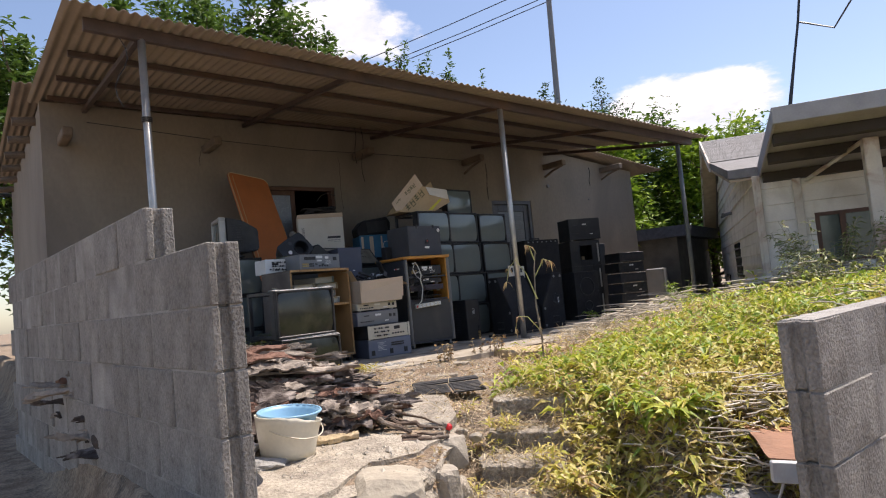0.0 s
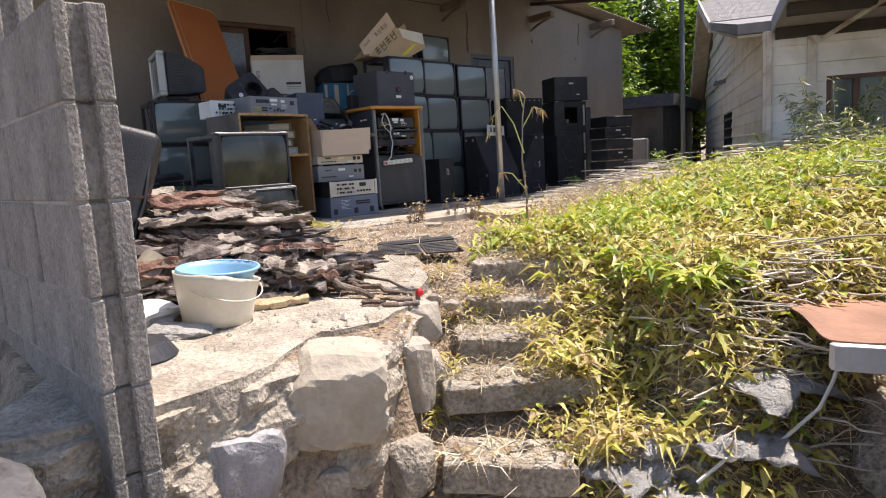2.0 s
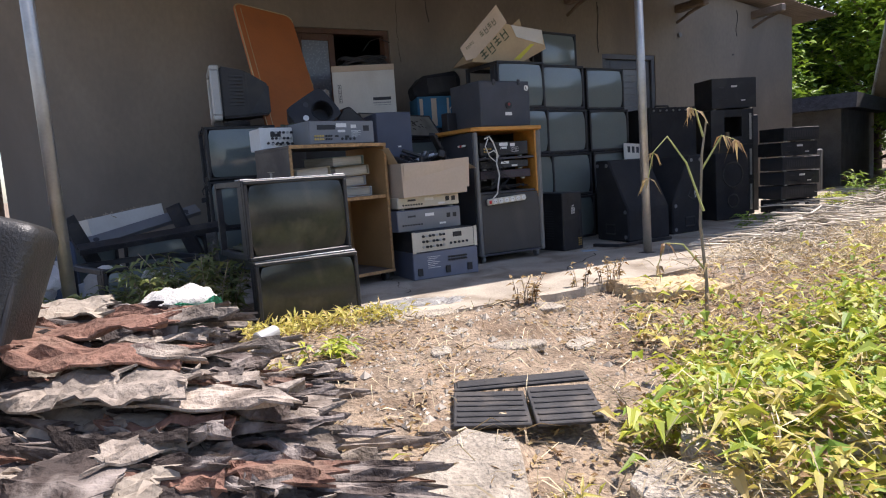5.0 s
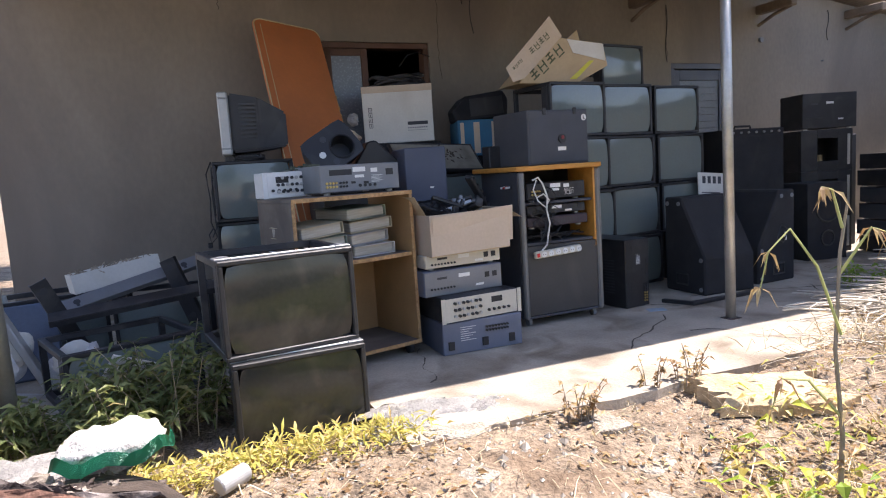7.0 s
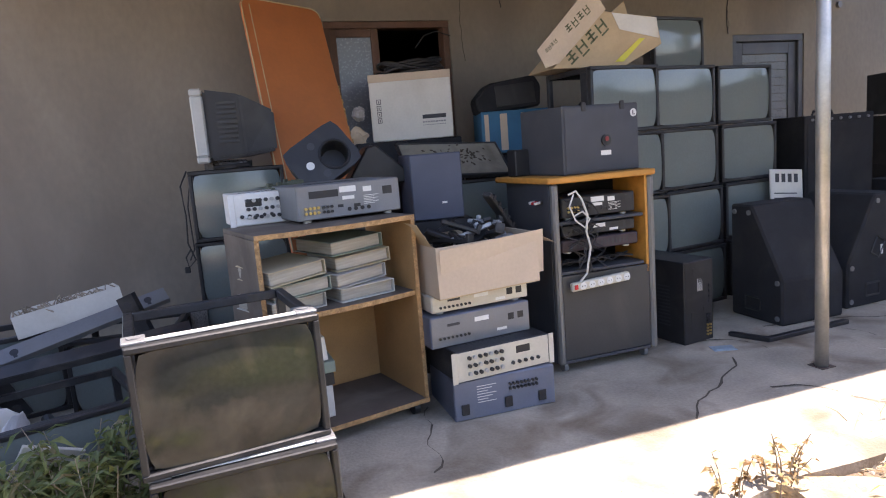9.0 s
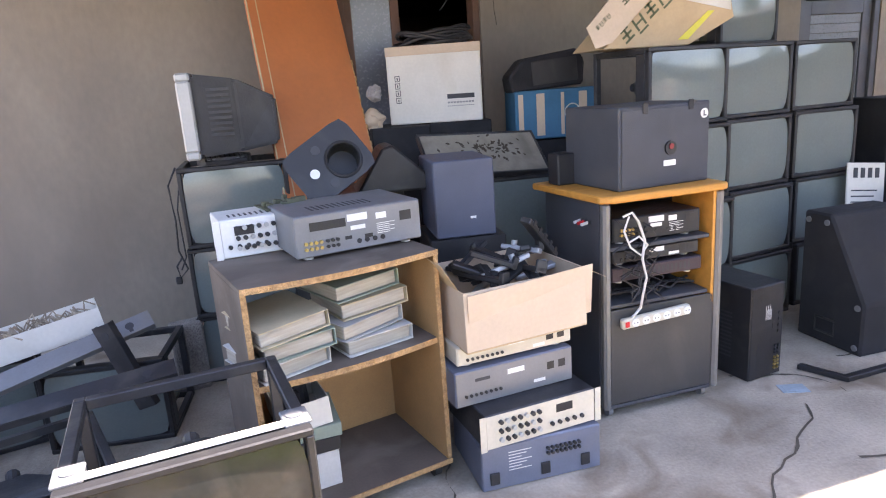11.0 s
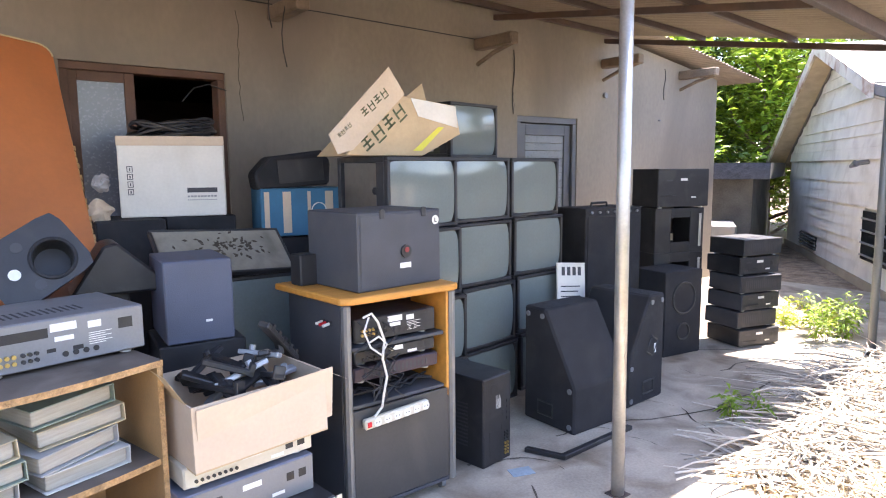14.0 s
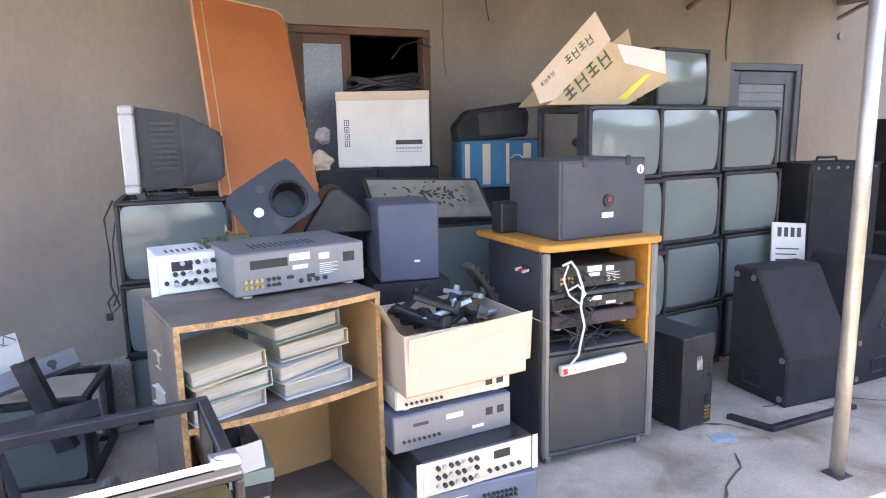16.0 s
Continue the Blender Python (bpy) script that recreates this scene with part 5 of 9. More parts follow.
# ---- gear on the cabinet ----
avr = rear_unit("receiver", 0.475, 0.145, 0.36, pose(4.225, -2.27, 0.901, 0, 0, 10.5), GREYMETAL, GREYMETAL, "grey audio receiver turned with its sockets forward, on the cabinet", "receiver", "", "dense", True, 8)
rear_unit("mixer", 0.22, 0.14, 0.24, pose(3.86, -2.09, 0.901, 0, 0, 8), WHITE, WHITE, "small white mixer with black knobs, on the cabinet", "mixer", "", "knobs", False, 9)
bm = BM()
bx(bm, -0.08, -0.06, 0, 0.08, 0.06, 0.006)
for k in range(14):
    x, y = RNG.uniform(-0.07, 0.06), RNG.uniform(-0.05, 0.04)
    bx(bm, x, y, 0.006, x + RNG.uniform(0.01, 0.04), y + 0.02, 0.012 + RNG.uniform(0.004, 0.028))
whole("circuit_board", bm, mat("circuit_board", (0.07, 0.075, 0.045)), pose(3.98, -1.95, 1.044, 3, 4, 20), "loose dark circuit board with parts, on the white mixer", "circuit board")

# ---- stack of amplifiers and the parts carton ----
rear_unit("amplifier", 0.478, 0.178, 0.36, pose(4.768, -2.545, 0.0, 0, 0, -2.5), BLUEMETAL, BLUEMETAL, "blue-grey amplifier at the bottom of the stack on the slab", "amplifier", "stack of audio gear", "terminals", False, 11)
rear_unit("mixing_amplifier", 0.46, 0.135, 0.34, pose(4.773, -2.541, 0.1795, 0, 0, 4), DARKSTEEL, CREAM, "cream-fronted mixing amplifier with rows of knobs, in the stack", "amplifier", "stack of audio gear", "knobs", False, 12, front=True)
rear_unit("amplifier", 0.495, 0.138, 0.36, pose(4.72, -2.443, 0.315, 0, 0, 4.6), BLUEMETAL, GREYMETAL, "grey amplifier showing its sockets, in the stack", "amplifier", "stack of audio gear", "sparse", False, 13)
rear_unit("disc_player", 0.48, 0.072, 0.30, pose(4.734, -2.421, 0.4535, 0, 0, 4.1), CREAM, CREAM, "yellowed white disc player near the top of the stack", "player", "stack of audio gear", "sparse", True, 14)


def open_carton():
    t = thing("carton", pose(4.765, -2.475, 0.538, 0, -1, 5), "open cardboard carton of black plastic parts, its flap hanging", "carton")
    w, d, h = 0.50, 0.42, 0.225
    for nm, b in (("base", (-w / 2, 0, 0, w / 2, d, 0.005)), ("side", (-w / 2, 0.006, 0.006, -w / 2 + 0.005, d - 0.006, h)), ("side", (w / 2 - 0.005, 0.006, 0.006, w / 2, d - 0.006, h)), ("side", (-w / 2, d - 0.005, 0.006, w / 2, d, h)), ("side", (-w / 2, 0, 0.006, w / 2, 0.005, h))):
        bm = BM()
        bx(bm, *b)
        part(nm, bm, PALECARD if nm == "side" else CARDBOARD, t)
    bm = BM()
    bx(bm, -w / 2 + 0.01, -0.003, -0.20, w / 2 + 0.03, 0.001, 0.0)
    o = part("flap", bm, PALECARD, t, "pale hanging flap")
    o.matrix_local = pose(0.0, -0.008, h, 8, -2, 1)
    bm = BM()
    bx(bm, 0, -0.003, 0, 0.14, 0.30, 0.001)
    o = part("flap", bm, PALECARD, t)
    o.matrix_local = pose(w / 2, 0.04, h, 0, 30, 0)
    bm = BM()
    bx(bm, -0.12, -0.003, 0, 0, 0.30, 0.001)
    o = part("flap", bm, CARDBOARD, t)
    o.matrix_local = pose(-w / 2, 0.04, h, 0, 60, 0)
    return t


open_carton()
PARTS_GREY = mat("grey_moulding", (0.34, 0.35, 0.36), 0.4, 0.3, var=0.15)
for i in range(26):
    bm = BM()
    ln = RNG.uniform(0.08, 0.26)
    bx(bm, -ln / 2, -0.02, -0.01, ln / 2, 0.02, 0.01, 0.004)
    if i % 2:
        bx(bm, -ln / 2, -0.02, -0.012, -ln / 2 + 0.02, 0.02, 0.035, 0.003)
    if i % 3 == 0:
        cyl(bm, (ln * 0.2, 0, 0.01), (ln * 0.2, 0, 0.03), 0.012, 10)
    x, y = RNG.uniform(-0.17, 0.15), RNG.uniform(0.08, 0.33)
    whole("plastic_part", bm, BLACK if i % 6 else PARTS_GREY, pose(4.765 + x, -2.47 + y, 0.715 + 0.004 * i * (1 if i < 20 else 1.1) - 0.12 * abs(x), RNG.uniform(-25, 25), RNG.uniform(-25, 25), RNG.uniform(0, 180)), "loose black plastic moulding heaped in the carton" if i % 6 else "loose grey moulding heaped in the carton", "plastic part", "parts in the carton")
bm = BM()
bx(bm, -0.16, -0.022, -0.012, 0.16, 0.022, 0.012, 0.004)
for k in range(5):
    bx(bm, -0.13 + 0.06 * k, -0.024, -0.004, -0.11 + 0.06 * k, 0.024, 0.02)
whole("plastic_part", bm, BLACK, pose(4.93, -2.25, 0.85, 10, 38, 40), "long black plastic rail sticking out of the carton", "plastic part", "parts in the carton")

# ---- between the carton and the wall ----
speaker_cab(pose(4.76, -1.90, 0.0, 0, 0, -8), 0.34, 0.36, 0.805, "black loudspeaker standing on the slab behind the carton", material=BLACK, group="hidden loudspeakers")
speaker_cab(pose(4.752, -1.905, 0.81, 0, 0, -7), 0.265, 0.36, 0.335, "blue-grey loudspeaker case with scuffs, on another loudspeaker", material=mat("slate_vinyl", (0.075, 0.085, 0.12), 0.6, var=0.15, scale=5, fine=200, bump=0.15), kind="marks")
speaker_cab(pose(4.36, -1.62, 0.0, 0, 0, 0), 0.40, 0.44, 1.0, "tall black loudspeaker behind the cabinet", material=BLACK, group="hidden loudspeakers")


def baffle_case(m):
    """A tilted loudspeaker body with an empty round hole."""
    t = thing("gutted_loudspeaker", m, "black loudspeaker body without its cone, tilted on a heap", "loudspeaker")
    w, h = 0.27, 0.21
    bm = BM()
    n = 28
    cx, cz, r = 0.045, -0.022, 0.056
    rim = []
    for k in range(n):
        a = 2 * math.pi * k / n
        ca, sa = math.cos(a), math.sin(a)
        q = 1 / (abs(ca / (w / 2)) ** 9 + abs(sa / (h / 2)) ** 9) ** (1 / 9)
        rim.append((q * ca, q * sa))
    outer = [bm.verts.new((x, 0, z)) for x, z in rim]
    back = [bm.verts.new((x * 0.85, 0.17, z * 0.85)) for x, z in rim]
    hole = [bm.verts.new((cx + r * math.cos(2 * math.pi * k / n), 0, cz + r * math.sin(2 * math.pi * k / n))) for k in range(n)]
    deep = [bm.verts.new((cx + r * 0.9 * math.cos(2 * math.pi * k / n), 0.1, cz + r * 0.9 * math.sin(2 * math.pi * k / n))) for k in range(n)]
    for k in range(n):
        j = (k + 1) % n
        bm.faces.new((outer[k], outer[j], hole[j], hole[k]))
        bm.faces.new((outer[j], outer[k], back[k], back[j]))
        bm.faces.new((hole[k], hole[j], deep[j], deep[k]))
    bm.faces.new(deep)
    bm.faces.new(back[::-1])
    bmesh.ops.recalc_face_normals(bm, faces=bm.faces)
    part("body", bm, BLACK, t)
    bm = BM()
    tube(bm, [(cx + 0.061 * math.cos(a), -0.003, cz + 0.061 * math.sin(a)) for a in np.linspace(0, 6.283, 29)], 0.006, 6)
    part("rim", bm, CARPET, t)
    for x, z, rr, mt in ((-0.012, 0.060, 0.016, INK), (-0.065, -0.004, 0.017, WHITE), (-0.03, -0.068, 0.016, INK)):
        bm = BM()
        cyl(bm, (x, -0.003, z), (x, 0.004, z), rr, 14)
        part("port" if mt is INK else "dust_cap", bm, mt, t)
    return t


baffle_case(pose(4.215, -1.74, 1.175, -22, -31, 6) @ Matrix.Diagonal((1.22, 1.1, 1.22, 1)))
# black hood lying beside it
bm = BM()
prism(bm, [(-0.16, 0.0), (0.20, 0.0), (0.20, 0.04), (0.02, 0.21), (-0.03, 0.20)], -0.1, 0.14, axis="y", bev=0.01)
whole("black_hood", bm, BLACK, pose(4.50, -1.58, 1.005, 0, 0, -6), "black wedge-shaped plastic hood on the loudspeaker", "cover")

# big dusty television facing out, with a screen panel lying on it
bigtv = cube_monitor(0.62, 0.50, 0.48, pose(5.28, -1.42, 0.47, -6, 0, -4), "large black television with a pale reflecting screen, half hidden", "loose monitors")
bm = BM()
bx(bm, -0.36, 0, 0, 0.36, 0.5, 0.465, 0.01)
whole("loudspeaker_case", bm, BLACK, pose(5.30, -1.45, 0, 0, 0, -4), "low black loudspeaker under the large television", "loudspeaker")
t = thing("dusty_board", pose(5.09, -1.30, 1.085, -48, 3, 3), "dusty beige front panel lying tilted, flecked with dead leaves", "panel")
bm = BM()
bx(bm, -0.33, -0.012, -0.13, 0.33, 0.012, 0.15, 0.006)
part("board", bm, mat("dusty_beige", (0.25, 0.225, 0.175), 0.7, var=0.2, scale=5, fine=60, stain=(0.12, 0.1, 0.07), stain_amount=0.6, stain_scale=6), t)
bm = BM()
ring(bm, 0.68, 0.30, -0.016, 0.016, 0.014)
o = part("rim", bm, BLACK, t)
o.matrix_local = pose(0, 0, 0.01)
bm = BM()
for k in range(70):
    x, z, a = RNG.gauss(0.02, 0.10), RNG.gauss(0.03, 0.04), RNG.uniform(0, 6.28)
    r = RNG.uniform(0.008, 0.02)
    v = [bm.verts.new((x + r * math.cos(a + q) * (1 if i % 2 else 0.5), -0.014, z + r * math.sin(a + q) * (1 if i % 2 else 0.5))) for i, q in enumerate((0, 1.57, 3.14, 4.71))]
    bm.faces.new(v)
part("dead_leaves", bm, mat("dead_leaf", (0.06, 0.045, 0.03), 0.9), t)

# black cases under the white box
speaker_cab(pose(4.78, -0.80, 0.0, 0, 0, -6), 0.34, 0.5, 1.238, "tall black loudspeaker under the window", material=CARPET, group="loudspeakers under the window")
speaker_cab(pose(5.17, -0.74, 0.0, 0, 0, -10), 0.38, 0.45, 1.24, "tall black loudspeaker under the window", material=CARPET, group="loudspeakers under the window")


def white_box():
    t = thing("white_carton", pose(5.036, -0.688, 1.242, 0, 0, -21), "battered white cardboard carton with taped top, before the window", "carton")
    w, d, h = 0.56, 0.34, 0.45
    bm = BM()
    bx(bm, -w / 2, 0, 0, w / 2, d, h, 0.006)
    part("box", bm, WHITECARD, t)
    bm = BM()
    bx(bm, -w / 2 - 0.002, -0.0025, h - 0.05, w / 2 + 0.002, 0.03, h + 0.003, 0.002)
    part("torn_tape", bm, PALECARD, t, "torn tan tape along the top edge")
    bm = BM()
    bx(bm, w * 0.13, -0.0012, h * 0.30, w * 0.42, -0.0001, h * 0.36)
    part("printing", bm, INK, t)
    bm = BM()
    for k in range(9):
        bx(bm, w * 0.13 + k * 0.018, -0.0012, h * 0.24, w * 0.13 + k * 0.018 + 0.013, -0.0001, h * 0.262)
    for k in range(14):
        bx(bm, w * 0.13 + k * 0.0115, -0.0012, h * 0.20, w * 0.13 + k * 0.0115 + 0.007, -0.0001, h * 0.212)
    part("printing", bm, mat("grey_print", (0.25, 0.25, 0.25), 0.8, bump=0), t)
    bm = BM()
    for k in range(4):
        ring_z = h * 0.28 + k * 0.042
        bx(bm, -w * 0.42, -0.0012, ring_z, -w * 0.42 + 0.03, -0.0001, ring_z + 0.004)
        bx(bm, -w * 0.42, -0.0012, ring_z + 0.03, -w * 0.42 + 0.03, -0.0001, ring_z + 0.034)
        bx(bm, -w * 0.42, -0.0012, ring_z + 0.004, -w * 0.42 + 0.004, -0.0001, ring_z + 0.03)
        bx(bm, -w * 0.42 + 0.026, -0.0012, ring_z + 0.004, -w * 0.42 + 0.03, -0.0001, ring_z + 0.03)
        bx(bm, -w * 0.42 + 0.012, -0.0012, ring_z + 0.008, -w * 0.42 + 0.018, -0.0001, ring_z + 0.024)
    part("handling_marks", bm, INK, t)


white_box()
coil = thing("cable_coil", pose(5.12, -0.53, 1.70), "loose coil of thick black cable on the white carton", "cable")
for i in range(7):
    bm = BM()
    rx_, ry_ = RNG.uniform(0.16, 0.25), RNG.uniform(0.08, 0.15)
    cx, cy, cz = RNG.uniform(-0.03, 0.04), RNG.uniform(-0.03, 0.03), 0.012 * i
    tube(bm, [(cx + rx_ * math.cos(a), cy + ry_ * math.sin(a), cz + 0.012 * math.sin(3 * a + i) + 0.03 * max(0, math.cos(a * 1.0 + i))) for a in np.linspace(0, 6.283, 26)], 0.011, 6)
    part("loop", bm, CABLE, coil)
# bags of wires wedged beside the board
for i, (x, y, z, s, mt, lab) in enumerate(((4.66, -0.66, 1.29, 0.07, PALECARD, "crumpled tan plastic bag wedged by the window"), (4.68, -0.64, 1.44, 0.05, mat("clear_bag", (0.30, 0.28, 0.26), 0.4, var=0.3, scale=12, fine=60, bump=0.4), "crumpled clear plastic bag wedged by the window"), (4.70, -0.68, 1.12, 0.045, YELLOWTAPE, "small yellow plastic piece wedged by the window"))):
    rock("plastic_bag", x, y, z, s, s * 0.7, s, mt, 90 + i, lab, "bag", "bags by the window", rough=0.9)

# ---- orange board leaning on the wall ----
def orange_board():
    t = thing("folding_table_top", pose(4.335, -1.212, 0.60, 0, 0, 14.8), "orange laminate folding table top leaning on the wall", "table top")
    w, h = 0.565, 1.867
    poly = []
    for cx, cz, a0 in ((w / 2 - 0.07, h - 0.07, 0), (-w / 2 + 0.07, h - 0.07, 90)):
        for k in range(7):
            a = radians(a0 + k * 15)
            poly.append((cx + 0.07 * math.cos(a), cz + 0.07 * math.sin(a)))
    poly += [(-w / 2, 0.0), (w / 2, 0.0)]
    tilt = pose(0, 0, 0, -28.6, 6.2, 0)
    bm = BM()
    prism(bm, poly, -0.012, 0.012, axis="y", bev=0.003)
    o = part("board", bm, ORANGE, t)
    o.matrix_local = tilt
    bm = BM()
    tube(bm, [(x * 0.985, -0.0125, z - 0.01) for x, z in poly[:14]] + [(-w / 2 * 0.985, -0.0125, 0.02)], 0.005, 5)
    o = part("edge_strip", bm, mat("pale_edge_strip", (0.52, 0.42, 0.25), 0.5), t, "pale plastic edging")
    o.matrix_local = tilt
    bm = BM()
    bx(bm, -w / 2 + 0.055, -0.0135, 0.02, -w / 2 + 0.061, -0.0122, h - 0.06)
    o = part("inlay", bm, mat("pale_edge_strip", (0.52, 0.42, 0.25)), t)
    o.matrix_local = tilt
    bm = BM()
    for k in range(26):
        z = 0.35 + k * 0.035
        bx(bm, w / 2 - 0.004, -0.011, z, w / 2 + RNG.uniform(0.001, 0.012), 0.010, z + 0.03, 0.002)
    o = part("splintered_edge", bm, CHIP, t, "splintered bare edge")
    o.matrix_local = tilt


orange_board()
bm = BM()
bx(bm, -0.30, -0.12, 0, 0.30, 0.2, 0.585, 0.01)
whole("loudspeaker_case", bm, BLACK, pose(4.38, -1.17, 0, 0, 0, 10), "black loudspeaker the orange board stands on", "loudspeaker")

# ---- blue carton and the loudspeaker on it ----
t = thing("blue_carton", pose(5.74, -0.90, 1.10, 0, 0, -14), "blue and white printed cardboard carton", "carton")
bm = BM()
bx(bm, -0.26, 0, 0, 0.26, 0.36, 0.29, 0.006)
part("box", bm, BLUECARD, t)
for x, ww in ((-0.24, 0.03), (-0.13, 0.05), (0.02, 0.02), (0.13, 0.05), (0.225, 0.02)):
    bm = BM()
    bx(bm, x, -0.0015, 0.02, x + ww, -0.0002, 0.27)
    part("printed_stripe", bm, PALECARD, t)
bm = BM()
tube(bm, [(0.09 + 0.045 * math.cos(a), -0.003, 0.15 + 0.05 * math.sin(a)) for a in np.linspace(0, 6.283, 20)], 0.004, 5)
part("printed_ring", bm, WHITECARD, t)
bm = BM()
bx(bm, -0.30, 0, 0, 0.30, 0.45, 1.098, 0.01)
whole("loudspeaker_case", bm, CARPET, pose(5.76, -0.86, 0, 0, 0, -8), "tall black loudspeaker under the blue carton", "loudspeaker")
t = thing("loudspeaker", pose(5.71, -0.86, 1.395, 0, -4, -12), "small black tapered loudspeaker on the blue carton", "loudspeaker")
bm = BM()
prism(bm, [(-0.23, 0.0), (0.21, 0.0), (0.23, 0.14), (0.19, 0.215), (-0.14, 0.195), (-0.24, 0.10)], 0.0, 0.24, axis="y", bev=0.014)
part("case", bm, CARPET, t)
bm = BM()
bx(bm, -0.10, -0.004, 0.03, 0.18, -0.0005, 0.17, 0.002)
part("grille", bm, BLACK, t)

# ---- torn carton on the wall of monitors ----
def torn_carton():
    t = thing("torn_carton", pose(0, 0, 0), "torn tan cardboard carton with green printing, open on the monitors", "carton")
    y0, y1 = -1.59, -1.28
    bm = BM()
    prism(bm, [(5.63, 1.572), (6.13, 1.572), (6.41, 1.70), (6.37, 1.86), (6.05, 1.89), (5.98, 1.90)], y0, y1, axis="y", bev=0.004)
    part("box", bm, CARDBOARD, t)
    bm = BM()
    prism(bm, [(5.52, 1.674), (5.89, 2.035), (5.99, 1.90), (5.66, 1.60), (5.57, 1.576)], y0 - 0.03, y0 - 0.025, axis="y")
    part("flap", bm, PALECARD, t, "large torn side flap")
    bm = BM()
    prism(bm, [(6.15, 1.885), (6.32, 2.01), (6.365, 1.865)], y1 - 0.06, y1 - 0.055, axis="y")
    part("flap", bm, CARDBOARD, t)
    bm = BM()
    prism(bm, [(6.05, 1.886), (6.10, 1.79), (6.385, 1.735), (6.37, 1.856)], y0 - 0.004, y0 - 0.001, axis="y")
    part("label_plate", bm, WHITECARD, t, "pasted white delivery label")
    bm = BM()
    prism(bm, [(6.06, 1.60), (6.24, 1.735), (6.28, 1.735), (6.12, 1.60)], y0 - 0.006, y0 - 0.0045, axis="y")
    part("tape", bm, YELLOWTAPE, t, "strip of yellow tape")
    for base, sc in ((pose(5.76, y0 - 0.004, 1.59, 0, -40, 0), 1.45), (pose(5.73, y0 - 0.033, 1.77, 0, -40, 0), 0.85), (pose(5.58, y0 - 0.033, 1.66, 0, -42, 0), 0.42)):
        bm = BM()
        for k in range(4):
            x = k * 0.062 * sc
            for (a, b, c, e) in (((0, 0, 0.045, 0.008), (0, 0.02, 0.045, 0.028), (0.004, 0.04, 0.04, 0.047), (0.018, 0.0, 0.026, 0.047)), ((0, 0, 0.008, 0.045), (0.036, 0, 0.044, 0.045), (0.008, 0.02, 0.036, 0.027), (0.0, -0.012, 0.044, -0.005)))[k % 2]:
                bx(bm, x + a * sc, 0, b * sc, x + c * sc, 0.0008, e * sc)
        o = part("printing", bm, GREENINK, t)
        o.matrix_local = base


torn_carton()

# ---- right of the rack ----
sidep = rear_unit("amplifier", 0.46, 0.22, 0.42, pose(6.10, -2.23, 0.23, 0, -90, 8) @ pose(0, 0, -0.11), BLACK, BLACK, "black amplifier standing on its side on the slab", "amplifier", "", "dense", False, 21, paper=False)


def wedge_monitor(m, label, s=1):
    """Carpeted stage monitor standing on end: slanted top, corner protectors, handle cup."""
    t = thing("stage_monitor", m, label, "loudspeaker", "carpeted stage monitors")
    w, d, h = 0.40, 0.46, 0.69
    prof = [(-w / 2 * s, 0.0), (w / 2 * s, 0.0), (w / 2 * s, 0.27), (-0.03 * s, h), (-w / 2 * s, h)]
    bm = BM()
    prism(bm, prof, 0.0, d, axis="y", bev=0.012)
    part("case", bm, CARPET, t)
    for x, z in ((-0.05 * s, h - 0.045), ((-w / 2 + 0.035) * s, h - 0.045), ((w / 2 - 0.035) * s, 0.25), ((w / 2 - 0.035) * s, 0.04)):
        bm = BM()
        cyl(bm, (x, 0.0, z), (x, -0.006, z), 0.016, 12)
        part("stud", bm, GREYMETAL, t)
    bm = BM()
    ring(bm, 0.13, 0.09, -0.008, -0.001, 0.012)
    o = part("handle_cup", bm, BLACK, t)
    o.matrix_local = pose(-0.02 * s, 0, 0.10)
    return t


wedge_monitor(pose(6.66, -2.07, 0, 0, 0, -92), "black carpeted stage monitor standing on end on the slab")
wm = wedge_monitor(pose(7.43, -2.21, 0, 0, 0, 2), "black carpeted stage monitor with a socket plate on its side", -1)
bm = BM()
ring(bm, 0.09, 0.12, -0.007, -0.001, 0.01)
sp = part("socket_plate", bm, DARKSTEEL, wm)
sp.matrix_local = pose(0.06, 0, 0.36, 0, 28, 0)
bm = BM()
bx(bm, 0.085, -0.004, 0.31, 0.105, -0.001, 0.37)
part("sticker", bm, WHITE, wm, "small white sticker")
bm = BM()
bx(bm, -0.13, -0.006, 0, 0.13, 0.006, 0.37, 0.003)
pp = whole("leaflet", bm, WHITECARD, pose(7.40, -1.62, 0.47, -8, 5, -8), "folded white printed cardboard leaning on the monitors", "leaflet")
bm = BM()
for k in range(5):
    bx(bm, -0.10, -0.0075, 0.06 + k * 0.035, 0.08 - 0.02 * (k % 2), -0.0062, 0.068 + k * 0.035)
for k in range(4):
    bx(bm, -0.09 + k * 0.05, -0.0075, 0.28, -0.06 + k * 0.05, -0.0062, 0.34)
part("printing", bm, INK, pp)

# long black channel and a pale card on the slab
bm = BM()
prism(bm, [(0, 0), (0.6, -0.05), (0.6, -0.015), (0.02, 0.035), (-0.03, 0.22), (-0.065, 0.215)], 0.0, 0.025, bev=0.003)
whole("bent_channel", bm, BLACK, pose(6.38, -2.44, 0.001, 0, 0, 6), "bent black plastic channel lying on the slab", "scrap")
bm = BM()
bx(bm, -0.06, -0.04, 0, 0.06, 0.04, 0.003)
bx(bm, -0.045, -0.025, 0.003, 0.045, 0.02, 0.005)
whole("plastic_card", bm, mat("pale_blue_card", (0.30, 0.38, 0.44), 0.5, var=0.2), pose(6.12, -2.38, 0.0005, 0, 0, -20), "small pale blue plastic piece lying on the slab", "scrap")

